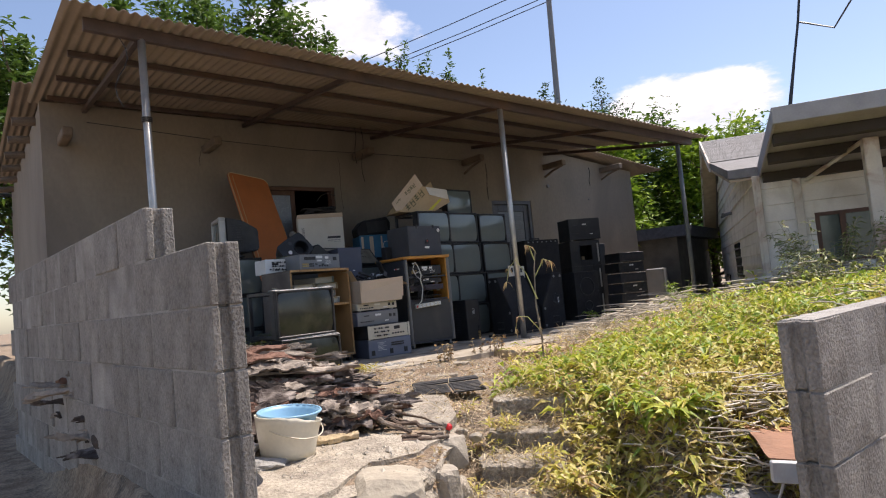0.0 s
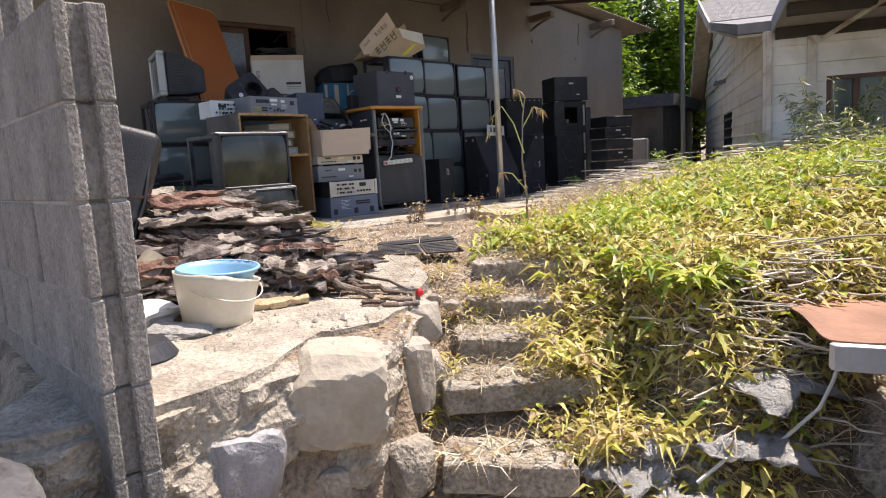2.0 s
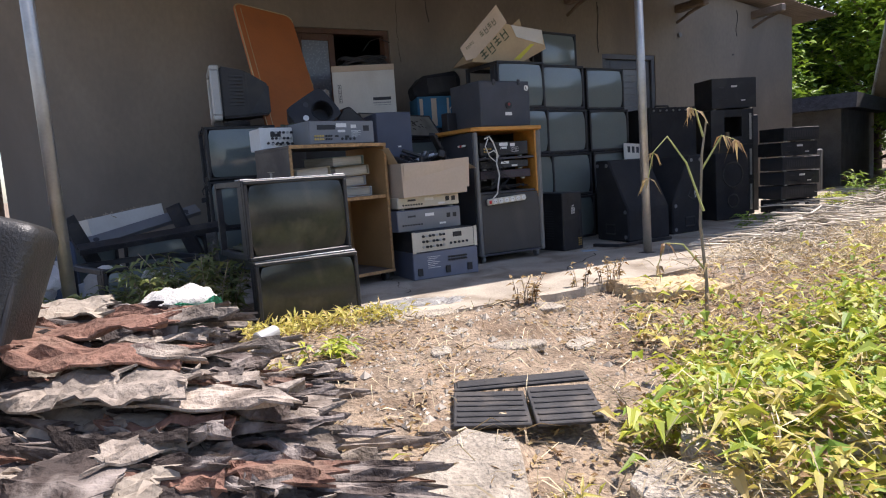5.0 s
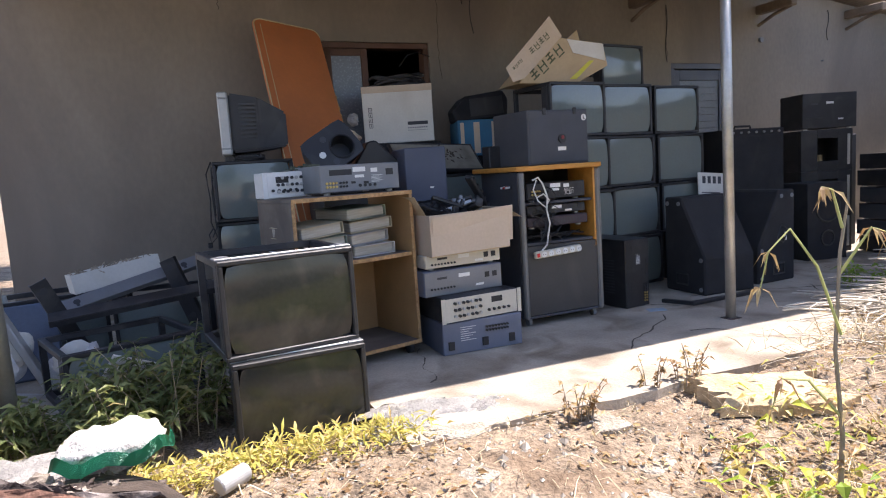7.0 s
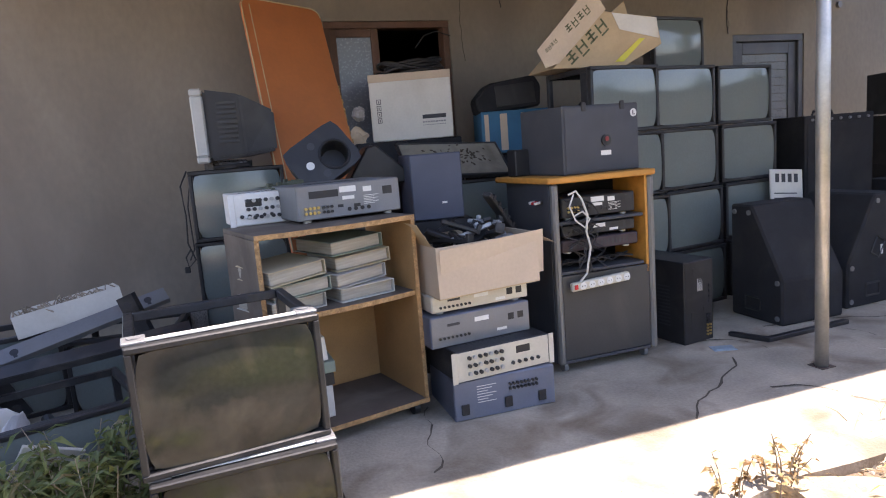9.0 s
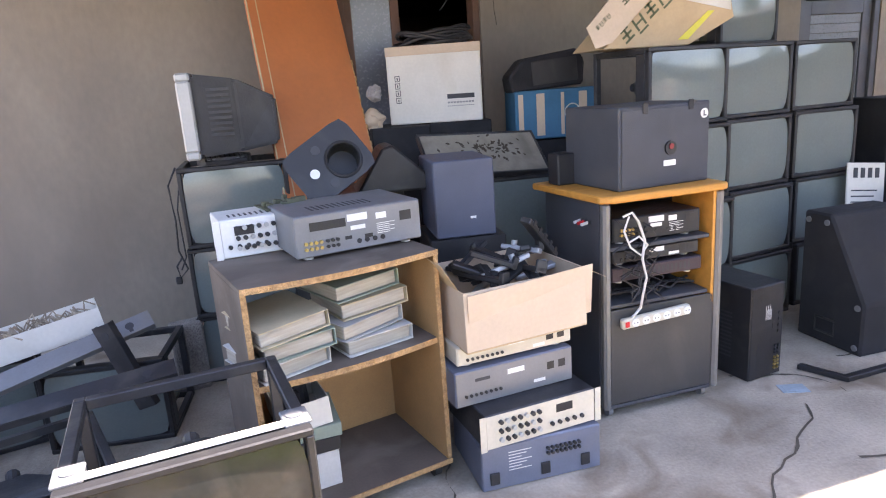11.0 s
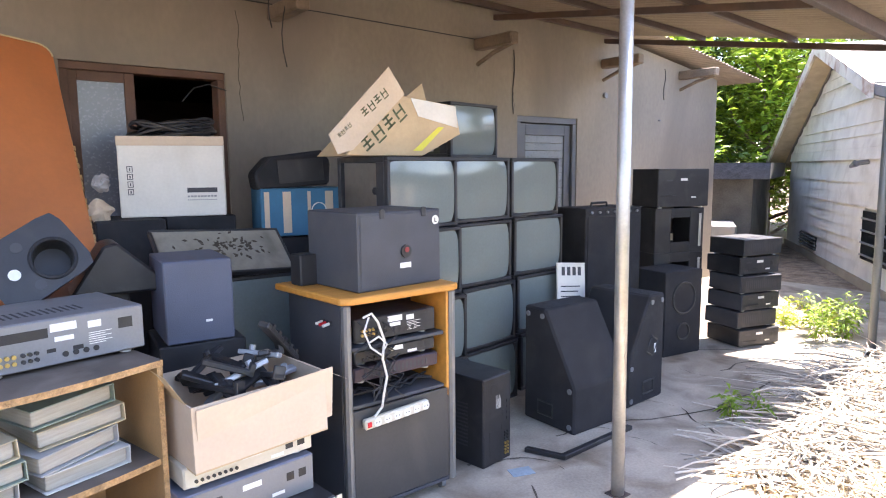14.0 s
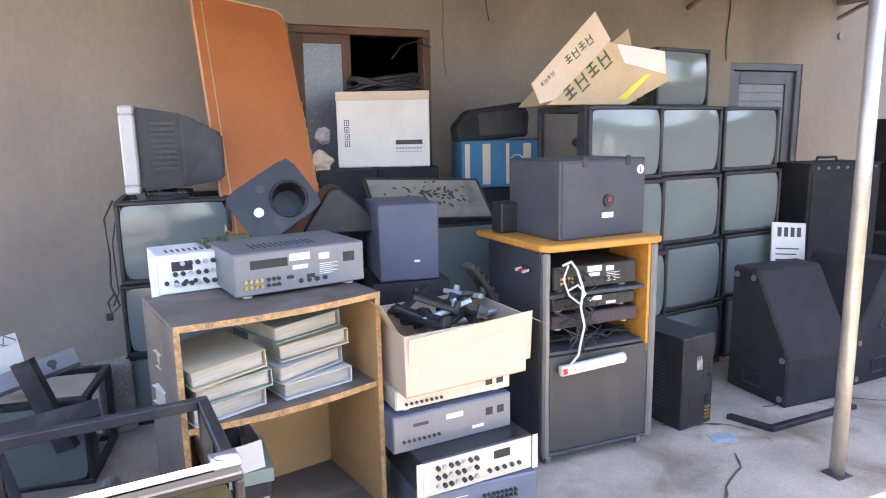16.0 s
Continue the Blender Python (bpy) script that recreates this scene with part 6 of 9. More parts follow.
# ---- black gear at the far end ----
speaker_cab(pose(8.10, -1.45, 0, 0, 0, -8), 0.60, 0.34, 1.19, "tall black guitar amplifier with a top handle, on the slab", "amplifier", kind="grille", material=CARPET)
for i, x in enumerate((7.62, 7.70)):
    bm = BM()
    bx(bm, -0.22, -0.012, 0, 0.22, 0.012, 0.95, 0.004)
    o = whole("thin_board", bm, BLACK, pose(x, -1.10, 0.0, -12, -6, -40), "thin black panel leaning behind the guitar amplifier", "panel", "leaning panels")
speaker_cab(pose(8.58, -1.78, 0, 0, 0, -10), 0.42, 0.34, 0.68, "black loudspeaker with a round cone, on the slab", kind="cone", material=CARPET)


def open_cube(m, label, group):
    """An open black steel case through which the back can be seen."""
    t = thing("equipment_cage", m, label, "frame", group)
    w, h, d, s = 0.50, 0.382, 0.42, 0.035
    for y in (0.0, d - s):
        bm = BM()
        bx(bm, -w / 2, y, 0, -w / 2 + 0.16, y + s, h, 0.003)
        bx(bm, w / 2 - 0.14, y, 0, w / 2, y + s, h, 0.003)
        bx(bm, -w / 2 + 0.16, y, h - 0.08, w / 2 - 0.14, y + s, h, 0.003)
        bx(bm, -w / 2 + 0.16, y, 0, w / 2 - 0.14, y + s, 0.09, 0.003)
        part("front_frame" if y == 0 else "back_frame", bm, BLACK, t)
    for sx_ in (-1, 1):
        bm = BM()
        bx(bm, sx_ * w / 2 - (0.008 if sx_ > 0 else 0), s, 0, sx_ * w / 2 + (0.008 if sx_ < 0 else 0), d - s, h, 0.001)
        part("side_panel", bm, BLACK, t)
    bm = BM()
    bx(bm, w / 2 - 0.055, -0.01, 0.05, w / 2 - 0.03, -0.0005, h - 0.05, 0.003)
    part("handle", bm, GALV, t)
    bm = BM()
    bx(bm, -0.06, d * 0.4, 0.0905, 0.0, d * 0.5, 0.17, 0.005)
    cyl(bm, (0.04, d * 0.4, 0.0905), (0.04, d * 0.4, 0.15), 0.025, 10)
    part("innards", bm, OLDWOOD, t)
    return t


for i, z in enumerate((0.0, 0.383, 0.766)):
    open_cube(pose(8.95, -1.50, z, 0, 0, -20), "open black steel equipment frame in a stack", "stack of open frames")
sidep2 = rear_unit("control_unit", 0.52, 0.32, 0.36, pose(8.96, -1.52, 1.149, 0, 0, -20), BLACK, BLACK, "black control unit with small lamps on top of the stack", "control unit", "", "sparse", True, 31, paper=False)
speaker_cab(pose(9.46, -1.30, 0, 0, 0, -14), 0.30, 0.30, 1.10, "grey plastic case behind the amplifier stack", "case", material=NAVY)
for i in range(6):
    rear_unit("amplifier", 0.44, (0.135, 0.135, 0.135, 0.135, 0.14, 0.135)[i], 0.36, pose(9.30 + 0.015 * ((i * 7) % 3 - 1), -2.05 + 0.015 * ((i * 5) % 3 - 1), (0.0, 0.15, 0.30, 0.45, 0.60, 0.755)[i], 0, 0, -18 + 2 * (i % 3)), NAVY if i in (1, 2, 3) else BLACK, DARKSTEEL, "dark amplifier in the stack at the end of the slab", "amplifier", "far stack of amplifiers", "vents" if i % 2 else "sparse", True, 40 + i, paper=False)

# ---- left heap by the wall ----
t = thing("parts_tray", pose(2.93, -1.34, 0.455, -4, -8, 14), "white carton full of dry twigs and wires, on the scrap heap", "carton")
bm = BM()
for b in ((-0.24, -0.13, 0, 0.24, 0.13, 0.004), (-0.24, -0.13, 0.005, 0.24, -0.126, 0.11), (-0.24, 0.126, 0.005, 0.24, 0.13, 0.11), (-0.24, -0.125, 0.005, -0.236, 0.125, 0.11), (0.236, -0.125, 0.005, 0.24, 0.125, 0.11)):
    bx(bm, *b)
part("box", bm, WHITECARD, t)
bm = BM()
for k in range(60):
    x, y = RNG.uniform(-0.2, 0.2), RNG.uniform(-0.1, 0.1)
    a = RNG.uniform(0, 6.28)
    tube(bm, [(x, y, 0.06), (x + 0.04 * math.cos(a), y + 0.03 * math.sin(a), 0.09 + RNG.uniform(0, 0.04)), (x + 0.09 * math.cos(a + 0.6), y + 0.04 * math.sin(a), 0.08)], 0.004, 4)
part("twig_tangle", bm, TWIG, t, "dry twigs and wire ends")


def steel_rail(m, ln, material, label, wide=0.07):
    t = thing("mounting_rail", m, label, "rail", "scrap rails")
    bm = BM()
    bx(bm, -ln / 2, -0.003, -wide / 2, ln / 2, 0.003, wide / 2, 0.001)
    bx(bm, -ln / 2, 0.003, wide / 2 - 0.004, ln / 2, 0.03, wide / 2)
    bx(bm, -ln / 2, 0.003, -wide / 2, ln / 2, 0.03, -wide / 2 + 0.004)
    part("rail", bm, material, t)
    for s in (-1, 1):
        bm = BM()
        cyl(bm, (s * ln * 0.38, -0.0045, 0), (s * ln * 0.38, -0.0032, 0), 0.018, 14)
        bx(bm, s * ln * 0.38 - 0.008, -0.0045, -0.03, s * ln * 0.38 + 0.008, -0.0032, 0)
        part("keyhole", bm, INK, t)
    return t


steel_rail(pose(3.03, -1.62, 0.475, -50, -12, 16), 0.78, GREYMETAL, "grey steel mounting rail lying across the heap", 0.08)
steel_rail(pose(3.08, -1.95, 0.425, -70, -4, 8), 0.86, DARKSTEEL, "black steel mounting rail lying across the heap", 0.09)
steel_rail(pose(3.28, -1.66, 0.40, 10, 70, -20), 0.40, DARKSTEEL, "black slotted bracket propped in the heap", 0.09)
steel_rail(pose(2.70, -1.88, 0.36, 10, 66, 30), 0.46, DARKSTEEL, "black slotted bracket propped in the heap", 0.08)
cube_monitor(0.52, 0.42, 0.40, pose(2.62, -1.42, 0.0, 0, 0, 12), "black open-framed monitor low in the scrap heap", "scrap heap monitors")
cube_monitor(0.60, 0.30, 0.55, pose(3.05, -2.42, 0.0, 0, 0, 18), "black open-framed monitor low in the scrap heap", "scrap heap monitors")
cube_monitor(0.52, 0.38, 0.45, pose(3.16, -1.55, 0.0, 0, 0, -8), "black open-framed monitor low in the scrap heap", "scrap heap monitors")
bm = BM()
bx(bm, -0.24, -0.02, 0, 0.24, 0.02, 0.42, 0.01)
whole("monitor_back", bm, mat("slate_blue_panel", (0.09, 0.115, 0.165), 0.55, var=0.2, scale=4, fine=70), pose(2.40, -1.62, 0.0, -16, 0, 8), "slate blue plastic panel leaning at the wall", "panel")
for i, (x, y, z, rx, ry, rz, ln, wd) in enumerate(((2.56, -1.95, 0.16, 20, 68, 10, 0.62, 0.06), (2.45, -2.1, 0.06, 5, 20, 40, 0.45, 0.05))):
    bm = BM()
    bx(bm, -ln / 2, -wd / 2, -0.018, ln / 2, wd / 2, 0.018, 0.006)
    whole("white_bar", bm, SILVER, pose(x, y, z, rx, ry, rz), "long silver-white plastic bar in the scrap heap", "scrap", "white scrap")
for i in range(7):
    rock("paper_scrap", 2.35 + RNG.uniform(0, 0.75), -2.15 + RNG.uniform(-0.3, 0.25), 0.10 + 0.03 * i % 0.2, 0.11, 0.02, 0.09, WHITECARD if i % 2 else WHITEBAG, 120 + i, "crumpled white sheet in the scrap heap", "scrap", "white scrap", rz=RNG.uniform(0, 180), rough=0.6)
bm = BM()
bx(bm, -0.10, -0.008, 0, 0.10, 0.008, 0.24, 0.002)
whole("paper_sheet", bm, WHITECARD, pose(2.93, -2.52, 0.05, 20, 25, 25), "white card propped in the weeds", "scrap", "white scrap")
# small concrete block at the foot of the stack
bm = BM()
bx(bm, -0.08, -0.06, 0, 0.08, 0.06, 0.36, 0.01)
whole("concrete_block", bm, BLOCK, pose(3.48, -1.05, 0, 0, 0, 10), "rough grey concrete block beside the monitor stack", "block")
# mains leads hanging beside the stack
bm = BM()
tube(bm, [(3.61, -1.12, 1.10), (3.57, -1.18, 1.02), (3.58, -1.2, 0.85), (3.57, -1.2, 0.70), (3.60, -1.2, 0.6), (3.56, -1.2, 0.56), (3.55, -1.2, 0.62), (3.58, -1.2, 0.66)], 0.005, 6)
tube(bm, [(3.63, -1.14, 1.08), (3.595, -1.19, 0.9), (3.60, -1.2, 0.66), (3.57, -1.2, 0.60)], 0.004, 6)
bx(bm, 3.535, -1.21, 0.53, 3.565, -1.19, 0.565, 0.004)
whole("mains_lead", bm, CABLE, m=pose(-0.055, 0.10, 0.05), label="black mains lead and plug hanging from the monitors", category="cable")
# wires hanging from the roof edge and the wall
WIRES = [[(x + s * math.sin(k * 0.9), y, z0 + (z1 - z0) * k / 7) for k in range(8)] for x, y, z0, z1, s in ((5.95, -0.30, 2.98, 2.2, 0.03), (5.85, -0.30, 2.98, 2.45, 0.02), (8.44, -0.006, 2.62, 2.02, 0.015), (11.0, -0.006, 2.66, 2.3, 0.02), (2.45, -2.8, 2.74, 2.2, 0.05))]
WIRES.append([(2.6, -0.006, 2.85), (4.0, -0.006, 2.74), (5.2, -0.006, 2.68), (6.4, -0.006, 2.68), (8.0, -0.006, 2.66)])
WIRES.append([(5.63, -0.004, 2.05), (5.5, -0.03, 2.08), (5.4, -0.03, 2.05), (5.33, -0.004, 1.96)])
for pts in WIRES:
    bm = BM()
    tube(bm, pts, 0.0045, 5)
    whole("loose_wire", bm, CABLE, label="loose black wire dangling along the wall top", category="wire", group="loose wires")
# small fixings on the plaster
for x, z, r in ((9.85, 2.28, 0.03), (10.9, 2.05, 0.008), (11.6, 2.62, 0.03)):
    bm = BM()
    cyl(bm, (x, 0.0, z), (x, -0.03, z), r, 12)
    whole("wall_fixing", bm, GREYMETAL, label="small round grey fixing on the plaster wall", category="fixing", group="wall fixings")

# ---- yard things ----
earlier = {ob.name for ob in bpy.data.objects}


def bucket(m):
    t = thing("bucket", m, "cracked cream plastic bucket holding a pale blue basin", "bucket")
    n = 24

    def pot(r0, r1, h, thick, lobed, rim_cut):
        bm = BM()
        rings = []
        for rr0, rr1, inner in ((r0, r1, False), (r0 - thick, r1 - thick, True)):
            levels = []
            for z in ((0.0, 0.15, 0.55, 0.85, 1.0) if not inner else (1.0, 0.85, 0.55, 0.15, 0.05)):
                row = []
                for k in range(n):
                    a = 2 * math.pi * k / n
                    rad = rr0 + (rr1 - rr0) * z
                    if lobed and z < 0.6:
                        rad *= 1 + 0.012 * (1 if (k // 2) % 2 else -1)
                    zz = z * h
                    if rim_cut and z > 0.8:
                        zz -= 0.035 * max(0, math.sin(a * 1.0 + 2.2)) * (z - 0.8) / 0.2 + 0.01 * noise.noise((math.cos(a) * 3, math.sin(a) * 3, 0))
                    row.append(bm.verts.new((rad * math.cos(a), rad * math.sin(a), zz)))
                levels.append(row)
            rings += levels
        for a, b in zip(rings, rings[1:]):
            for k in range(n):
                bm.faces.new((a[k], a[(k + 1) % n], b[(k + 1) % n], b[k]))
        bm.faces.new(rings[0][::-1])
        bm.faces.new(rings[-1])
        bmesh.ops.recalc_face_normals(bm, faces=bm.faces)
        return bm
    part("pail", pot(0.118, 0.150, 0.185, 0.004, True, True), mat("cream_pail", (0.74, 0.69, 0.56), 0.45, var=0.1, scale=5, fine=60, bump=0.05, stain=(0.45, 0.38, 0.27), stain_amount=0.5, stain_scale=5), t, "cream plastic pail with a broken rim", True)
    o = part("basin", pot(0.085, 0.138, 0.10, 0.004, False, False), BLUEPL, t, "pale blue basin set in the pail", True)
    o.matrix_local = pose(0.008, 0.0, 0.095, 2, -3, 0)
    bm = BM()
    tube(bm, [(0.139 * math.cos(a), 0.139 * math.sin(a), 0.099) for a in np.linspace(0, 6.283, 33)], 0.006, 6)
    o2 = part("rolled_rim", bm, BLUEPL, o, "", True)
    bm = BM()
    tube(bm, [(0.153 * math.cos(a), 0.153 * math.sin(a), 0.135 - 0.045 * math.sin((a - 3.4) / 2.6 * math.pi)) for a in np.linspace(3.4, 6.0, 15)], 0.003, 5)
    part("handle", bm, CREAM, t)
    for k in range(6):
        bm = BM()
        a = k * math.pi / 3
        bx(bm, 0.10 * math.cos(a) - 0.012, 0.10 * math.sin(a) - 0.012, -0.014, 0.10 * math.cos(a) + 0.012, 0.10 * math.sin(a) + 0.012, 0.0)
        part("foot", bm, CREAM, t)


bucket(pose(2.535, -5.23, -0.05, 0, 3, 20))
# black bowl upside down
bm = BM()
bmesh.ops.create_cone(bm, cap_ends=True, segments=28, radius1=0.12, radius2=0.085, depth=0.05, matrix=Matrix.Translation((0, 0, 0.027)))
bmesh.ops.bevel(bm, geom=bm.edges[:], offset=0.006, segments=2, affect="EDGES")
whole("bowl", bm, mat("dull_black_rubber", (0.03, 0.03, 0.032), 0.4, var=0.2), pose(2.20, -5.47, -0.055), "black plastic bowl lying upside down on the landing", "bowl")
# broken cream flowerpot with a dark scroll
t = thing("broken_pot", pose(2.33, -4.93, 0.03, 10, 60, 30), "broken cream pot with a dark scroll, on its side", "pot")
bm = BM()
rows_ = []
for j, (z, r) in enumerate(((0, 0.06), (0.05, 0.075), (0.12, 0.09), (0.15, 0.098))):
    for inner in (0,):
        rows_.append([bm.verts.new((r * math.cos(a), r * math.sin(a), z)) for a in np.linspace(0, 4.4, 18)])
for a, b in zip(rows_, rows_[1:]):
    for k in range(17):
        bm.faces.new((a[k], a[k + 1], b[k + 1], b[k]))
bmesh.ops.solidify(bm, geom=bm.faces[:], thickness=0.006)
part("shell", bm, CREAM, t)
bm = BM()
tube(bm, [((0.088) * math.cos(2.2 + 0.012 * k * math.cos(k * 0.5)), 0.088 * math.sin(2.2 + 0.012 * k * math.cos(k * 0.5)), 0.09 + 0.0025 * k * math.sin(k * 0.5) / 2) for k in range(18)], 0.004, 5)
part("scroll", bm, INK, t)
rock("plastic_bag", 2.32, -5.12, -0.01, 0.12, 0.09, 0.06, WHITEBAG, 201, "crumpled translucent white bag beside the bucket", "bag", rough=0.9)
rock("plastic_bag", 2.22, -4.72, 0.06, 0.14, 0.10, 0.07, WHITEBAG, 202, "crumpled translucent white bag beside the bark", "bag", rough=0.9)
rock("ash", 2.36, -5.28, -0.05, 0.16, 0.12, 0.035, mat("ash", (0.30, 0.29, 0.27), 0.95, var=0.4, scale=20, fine=90, bump=0.8), 203, "small heap of grey ash on the landing", "ash", rough=0.7)

# stick beside the bucket and twigs on the landing
def stick(name, p, q, r, seed, material, label, category="wood", group="", bend=0.02):
    rr = random.Random(seed)
    p, q = Vector(p), Vector(q)
    pts = []
    for k in range(9):
        u = k / 8
        pts.append(p.lerp(q, u) + Vector((rr.uniform(-1, 1), rr.uniform(-1, 1), rr.uniform(-0.4, 0.4))) * bend * math.sin(math.pi * u))
    bm = BM()
    tube(bm, pts, r, 7, 0.7)
    for v in bm.verts:
        v.co += Vector((1, 1, 1)) * r * 0.35 * noise.noise(v.co * 40)
    return whole(name, bm, material, label=label, category=category, group=group)


stick("log", (2.70, -5.15, -0.035), (2.91, -5.20, -0.03), 0.027, 1, OLDWOOD, "short dry log lying on the landing", bend=0.008)
for i, (p, q, r) in enumerate((((3.02, -5.42, -0.05), (3.21, -5.53, -0.045), 0.012), ((3.03, -5.40, -0.035), (3.2, -5.50, -0.03), 0.01), ((3.0, -5.06, 0.03), (3.28, -5.40, -0.04), 0.013), ((3.02, -5.02, 0.06), (3.24, -5.27, -0.04), 0.010), ((2.97, -5.10, 0.05), (3.13, -5.33, -0.04), 0.015), ((3.05, -5.0, 0.08), (3.30, -5.36, -0.03), 0.008))):
    stick("bark_strip", p, q, r, 10 + i, BARK, "curled dark strip of bark on the landing", "bark", "bark strips")
bm = BM()
bx(bm, -0.13, -0.018, -0.006, 0.13, 0.018, 0.006, 0.003)
whole("lath", bm, OLDWOOD, pose(3.045, -5.05, 0.055, 0, -28, 60), "splintered pale wooden lath propped on the bark", "wood")


def bark_sheet(m, ln, wd, seed, material, label, group):
    """A warped, torn slab of bark or rotten board."""
    rr = random.Random(seed)
    bm = BM()
    nx_, ny_ = 18, 8
    top, bot = {}, {}
    for j in range(ny_ + 1):
        for i in range(nx_ + 1):
            u, v = i / nx_ - 0.5, j / ny_ - 0.5
            x = u * ln * (1 - 0.35 * rr.random() * (abs(u) > 0.44))
            y = v * wd * (1 + (0.45 * noise.noise((u * 5, seed, v)) + 0.35 * noise.noise((u * 19, seed, v))) * (abs(v) > 0.3))
            z = 0.02 * wd / 0.2 * (1 - (2 * v) ** 2) + 0.028 * noise.noise((u * 3, v * 2, seed)) + 0.020 * noise.noise((u * 7, v * 9, seed)) + 0.010 * noise.noise((u * 11, v * 26, seed))
            top[i, j] = bm.verts.new((x, y, z + 0.003))
            bot[i, j] = bm.verts.new((x, y, z - 0.003))
    for j in range(ny_):
        for i in range(nx_):
            bm.faces.new((top[i, j], top[i + 1, j], top[i + 1, j + 1], top[i, j + 1]))
            bm.faces.new((bot[i, j + 1], bot[i + 1, j + 1], bot[i + 1, j], bot[i, j]))
    for i in range(nx_):
        bm.faces.new((bot[i, 0], bot[i + 1, 0], top[i + 1, 0], top[i, 0]))
        bm.faces.new((top[i, ny_], top[i + 1, ny_], bot[i + 1, ny_], bot[i, ny_]))
    for j in range(ny_):
        bm.faces.new((top[0, j], top[0, j + 1], bot[0, j + 1], bot[0, j]))
        bm.faces.new((bot[nx_, j], bot[nx_, j + 1], top[nx_, j + 1], top[nx_, j]))
    return whole("bark_slab", bm, material, m, label, "bark", group)


def pile_h(x, y):
    """Height of the heap of bark above the yard."""
    a = smooth01(1.55, 1.95, x) * smooth01(3.15, 2.75, x) * smooth01(-3.55, -4.0, y)
    r, s = RS(x, y)
    return 0.34 * a * smooth01(-2.32, -1.95, s + 0.12 * (r - 5.2))


PALEBARK = mat("pale_bark", (0.31, 0.26, 0.21), 0.9, var=0.5, scale=8, fine=60, bump=0.9, stain=(0.10, 0.075, 0.055), stain_amount=0.8, stain_scale=7, rand=0.3)
DARKBARK = mat("dark_bark", (0.065, 0.048, 0.04), 0.9, var=0.5, scale=8, fine=60, bump=0.9, stain=(0.36, 0.31, 0.27), stain_amount=0.85, stain_scale=9, rand=0.4)
REDBARK = mat("red_bark", (0.17, 0.09, 0.062), 0.9, var=0.5, scale=8, fine=60, bump=0.9, stain=(0.30, 0.2, 0.14), stain_amount=0.6, stain_scale=6, rand=0.2)
k = 0
while k < 330:
    x, y = RNG.uniform(1.95, 3.2), RNG.uniform(-5.12, -3.6)
    h = pile_h(x, y)
    if h < 0.012 and RNG.random() > 0.1:
        continue
    if math.hypot(x - 2.575, y + 5.24) < 0.3 or y < -5.0 and x < 2.5:
        continue
    z = raw_z(x, y) + h * RNG.uniform(0.55, 1.0) + 0.012
    big = RNG.random()
    bark_sheet(pose(x, y, z, RNG.gauss(0, 7), RNG.gauss(1, 4), -29 + RNG.gauss(0, 9)), 0.30 + 0.58 * big * big, 0.035 + 0.10 * RNG.random() ** 2, 300 + k, (DARKBARK, PALEBARK, DARKBARK, REDBARK, PALEBARK)[k % 5], "warped slab of old bark in the heap", "heap of bark")
    k += 1
# bulky rotten planks at the front of the heap
for i, (x, y, z, ln, wd, rz, mt) in enumerate(((2.86, -5.05, 0.02, 0.42, 0.13, -36, DARKBARK), (2.82, -4.98, 0.09, 0.5, 0.2, -34, PALEBARK), (2.55, -4.82, 0.16, 0.5, 0.18, -30, DARKBARK), (2.95, -4.72, 0.07, 0.45, 0.16, -20, PALEBARK), (3.1, -4.55, 0.05, 0.35, 0.12, -30, REDBARK))):
    bark_sheet(pose(x, y, z, 4, 3, rz), ln, wd, 500 + i, mt, "wide rotten slab of bark in the heap", "heap of bark")
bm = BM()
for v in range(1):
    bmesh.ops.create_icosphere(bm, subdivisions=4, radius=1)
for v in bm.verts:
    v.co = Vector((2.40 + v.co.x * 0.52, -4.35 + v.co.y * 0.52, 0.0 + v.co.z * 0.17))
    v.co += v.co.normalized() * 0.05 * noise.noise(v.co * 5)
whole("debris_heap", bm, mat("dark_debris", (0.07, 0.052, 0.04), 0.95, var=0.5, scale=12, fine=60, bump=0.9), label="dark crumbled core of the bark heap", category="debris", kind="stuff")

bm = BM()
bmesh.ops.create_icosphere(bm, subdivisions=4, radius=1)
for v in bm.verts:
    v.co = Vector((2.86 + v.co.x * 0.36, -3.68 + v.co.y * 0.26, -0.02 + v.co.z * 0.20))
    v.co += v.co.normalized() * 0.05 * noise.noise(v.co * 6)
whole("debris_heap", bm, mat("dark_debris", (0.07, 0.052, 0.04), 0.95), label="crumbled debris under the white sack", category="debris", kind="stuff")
for k in range(46):
    a = RNG.uniform(0, 6.28)
    q = math.sqrt(RNG.random())
    x, y = 2.80 + 0.34 * q * math.cos(a), -3.72 + 0.22 * q * math.sin(a)
    bark_sheet(pose(x, y, -0.02 + 0.20 * math.sqrt(max(0.02, 1 - q * q)), RNG.gauss(0, 14), RNG.gauss(0, 14), RNG.uniform(0, 180)), 0.10 + 0.22 * RNG.random(), 0.04 + 0.08 * RNG.random(), 820 + k, (PALEBARK, DARKBARK, PALEBARK)[k % 3], "warped slab of old bark in the heap", "heap of bark")
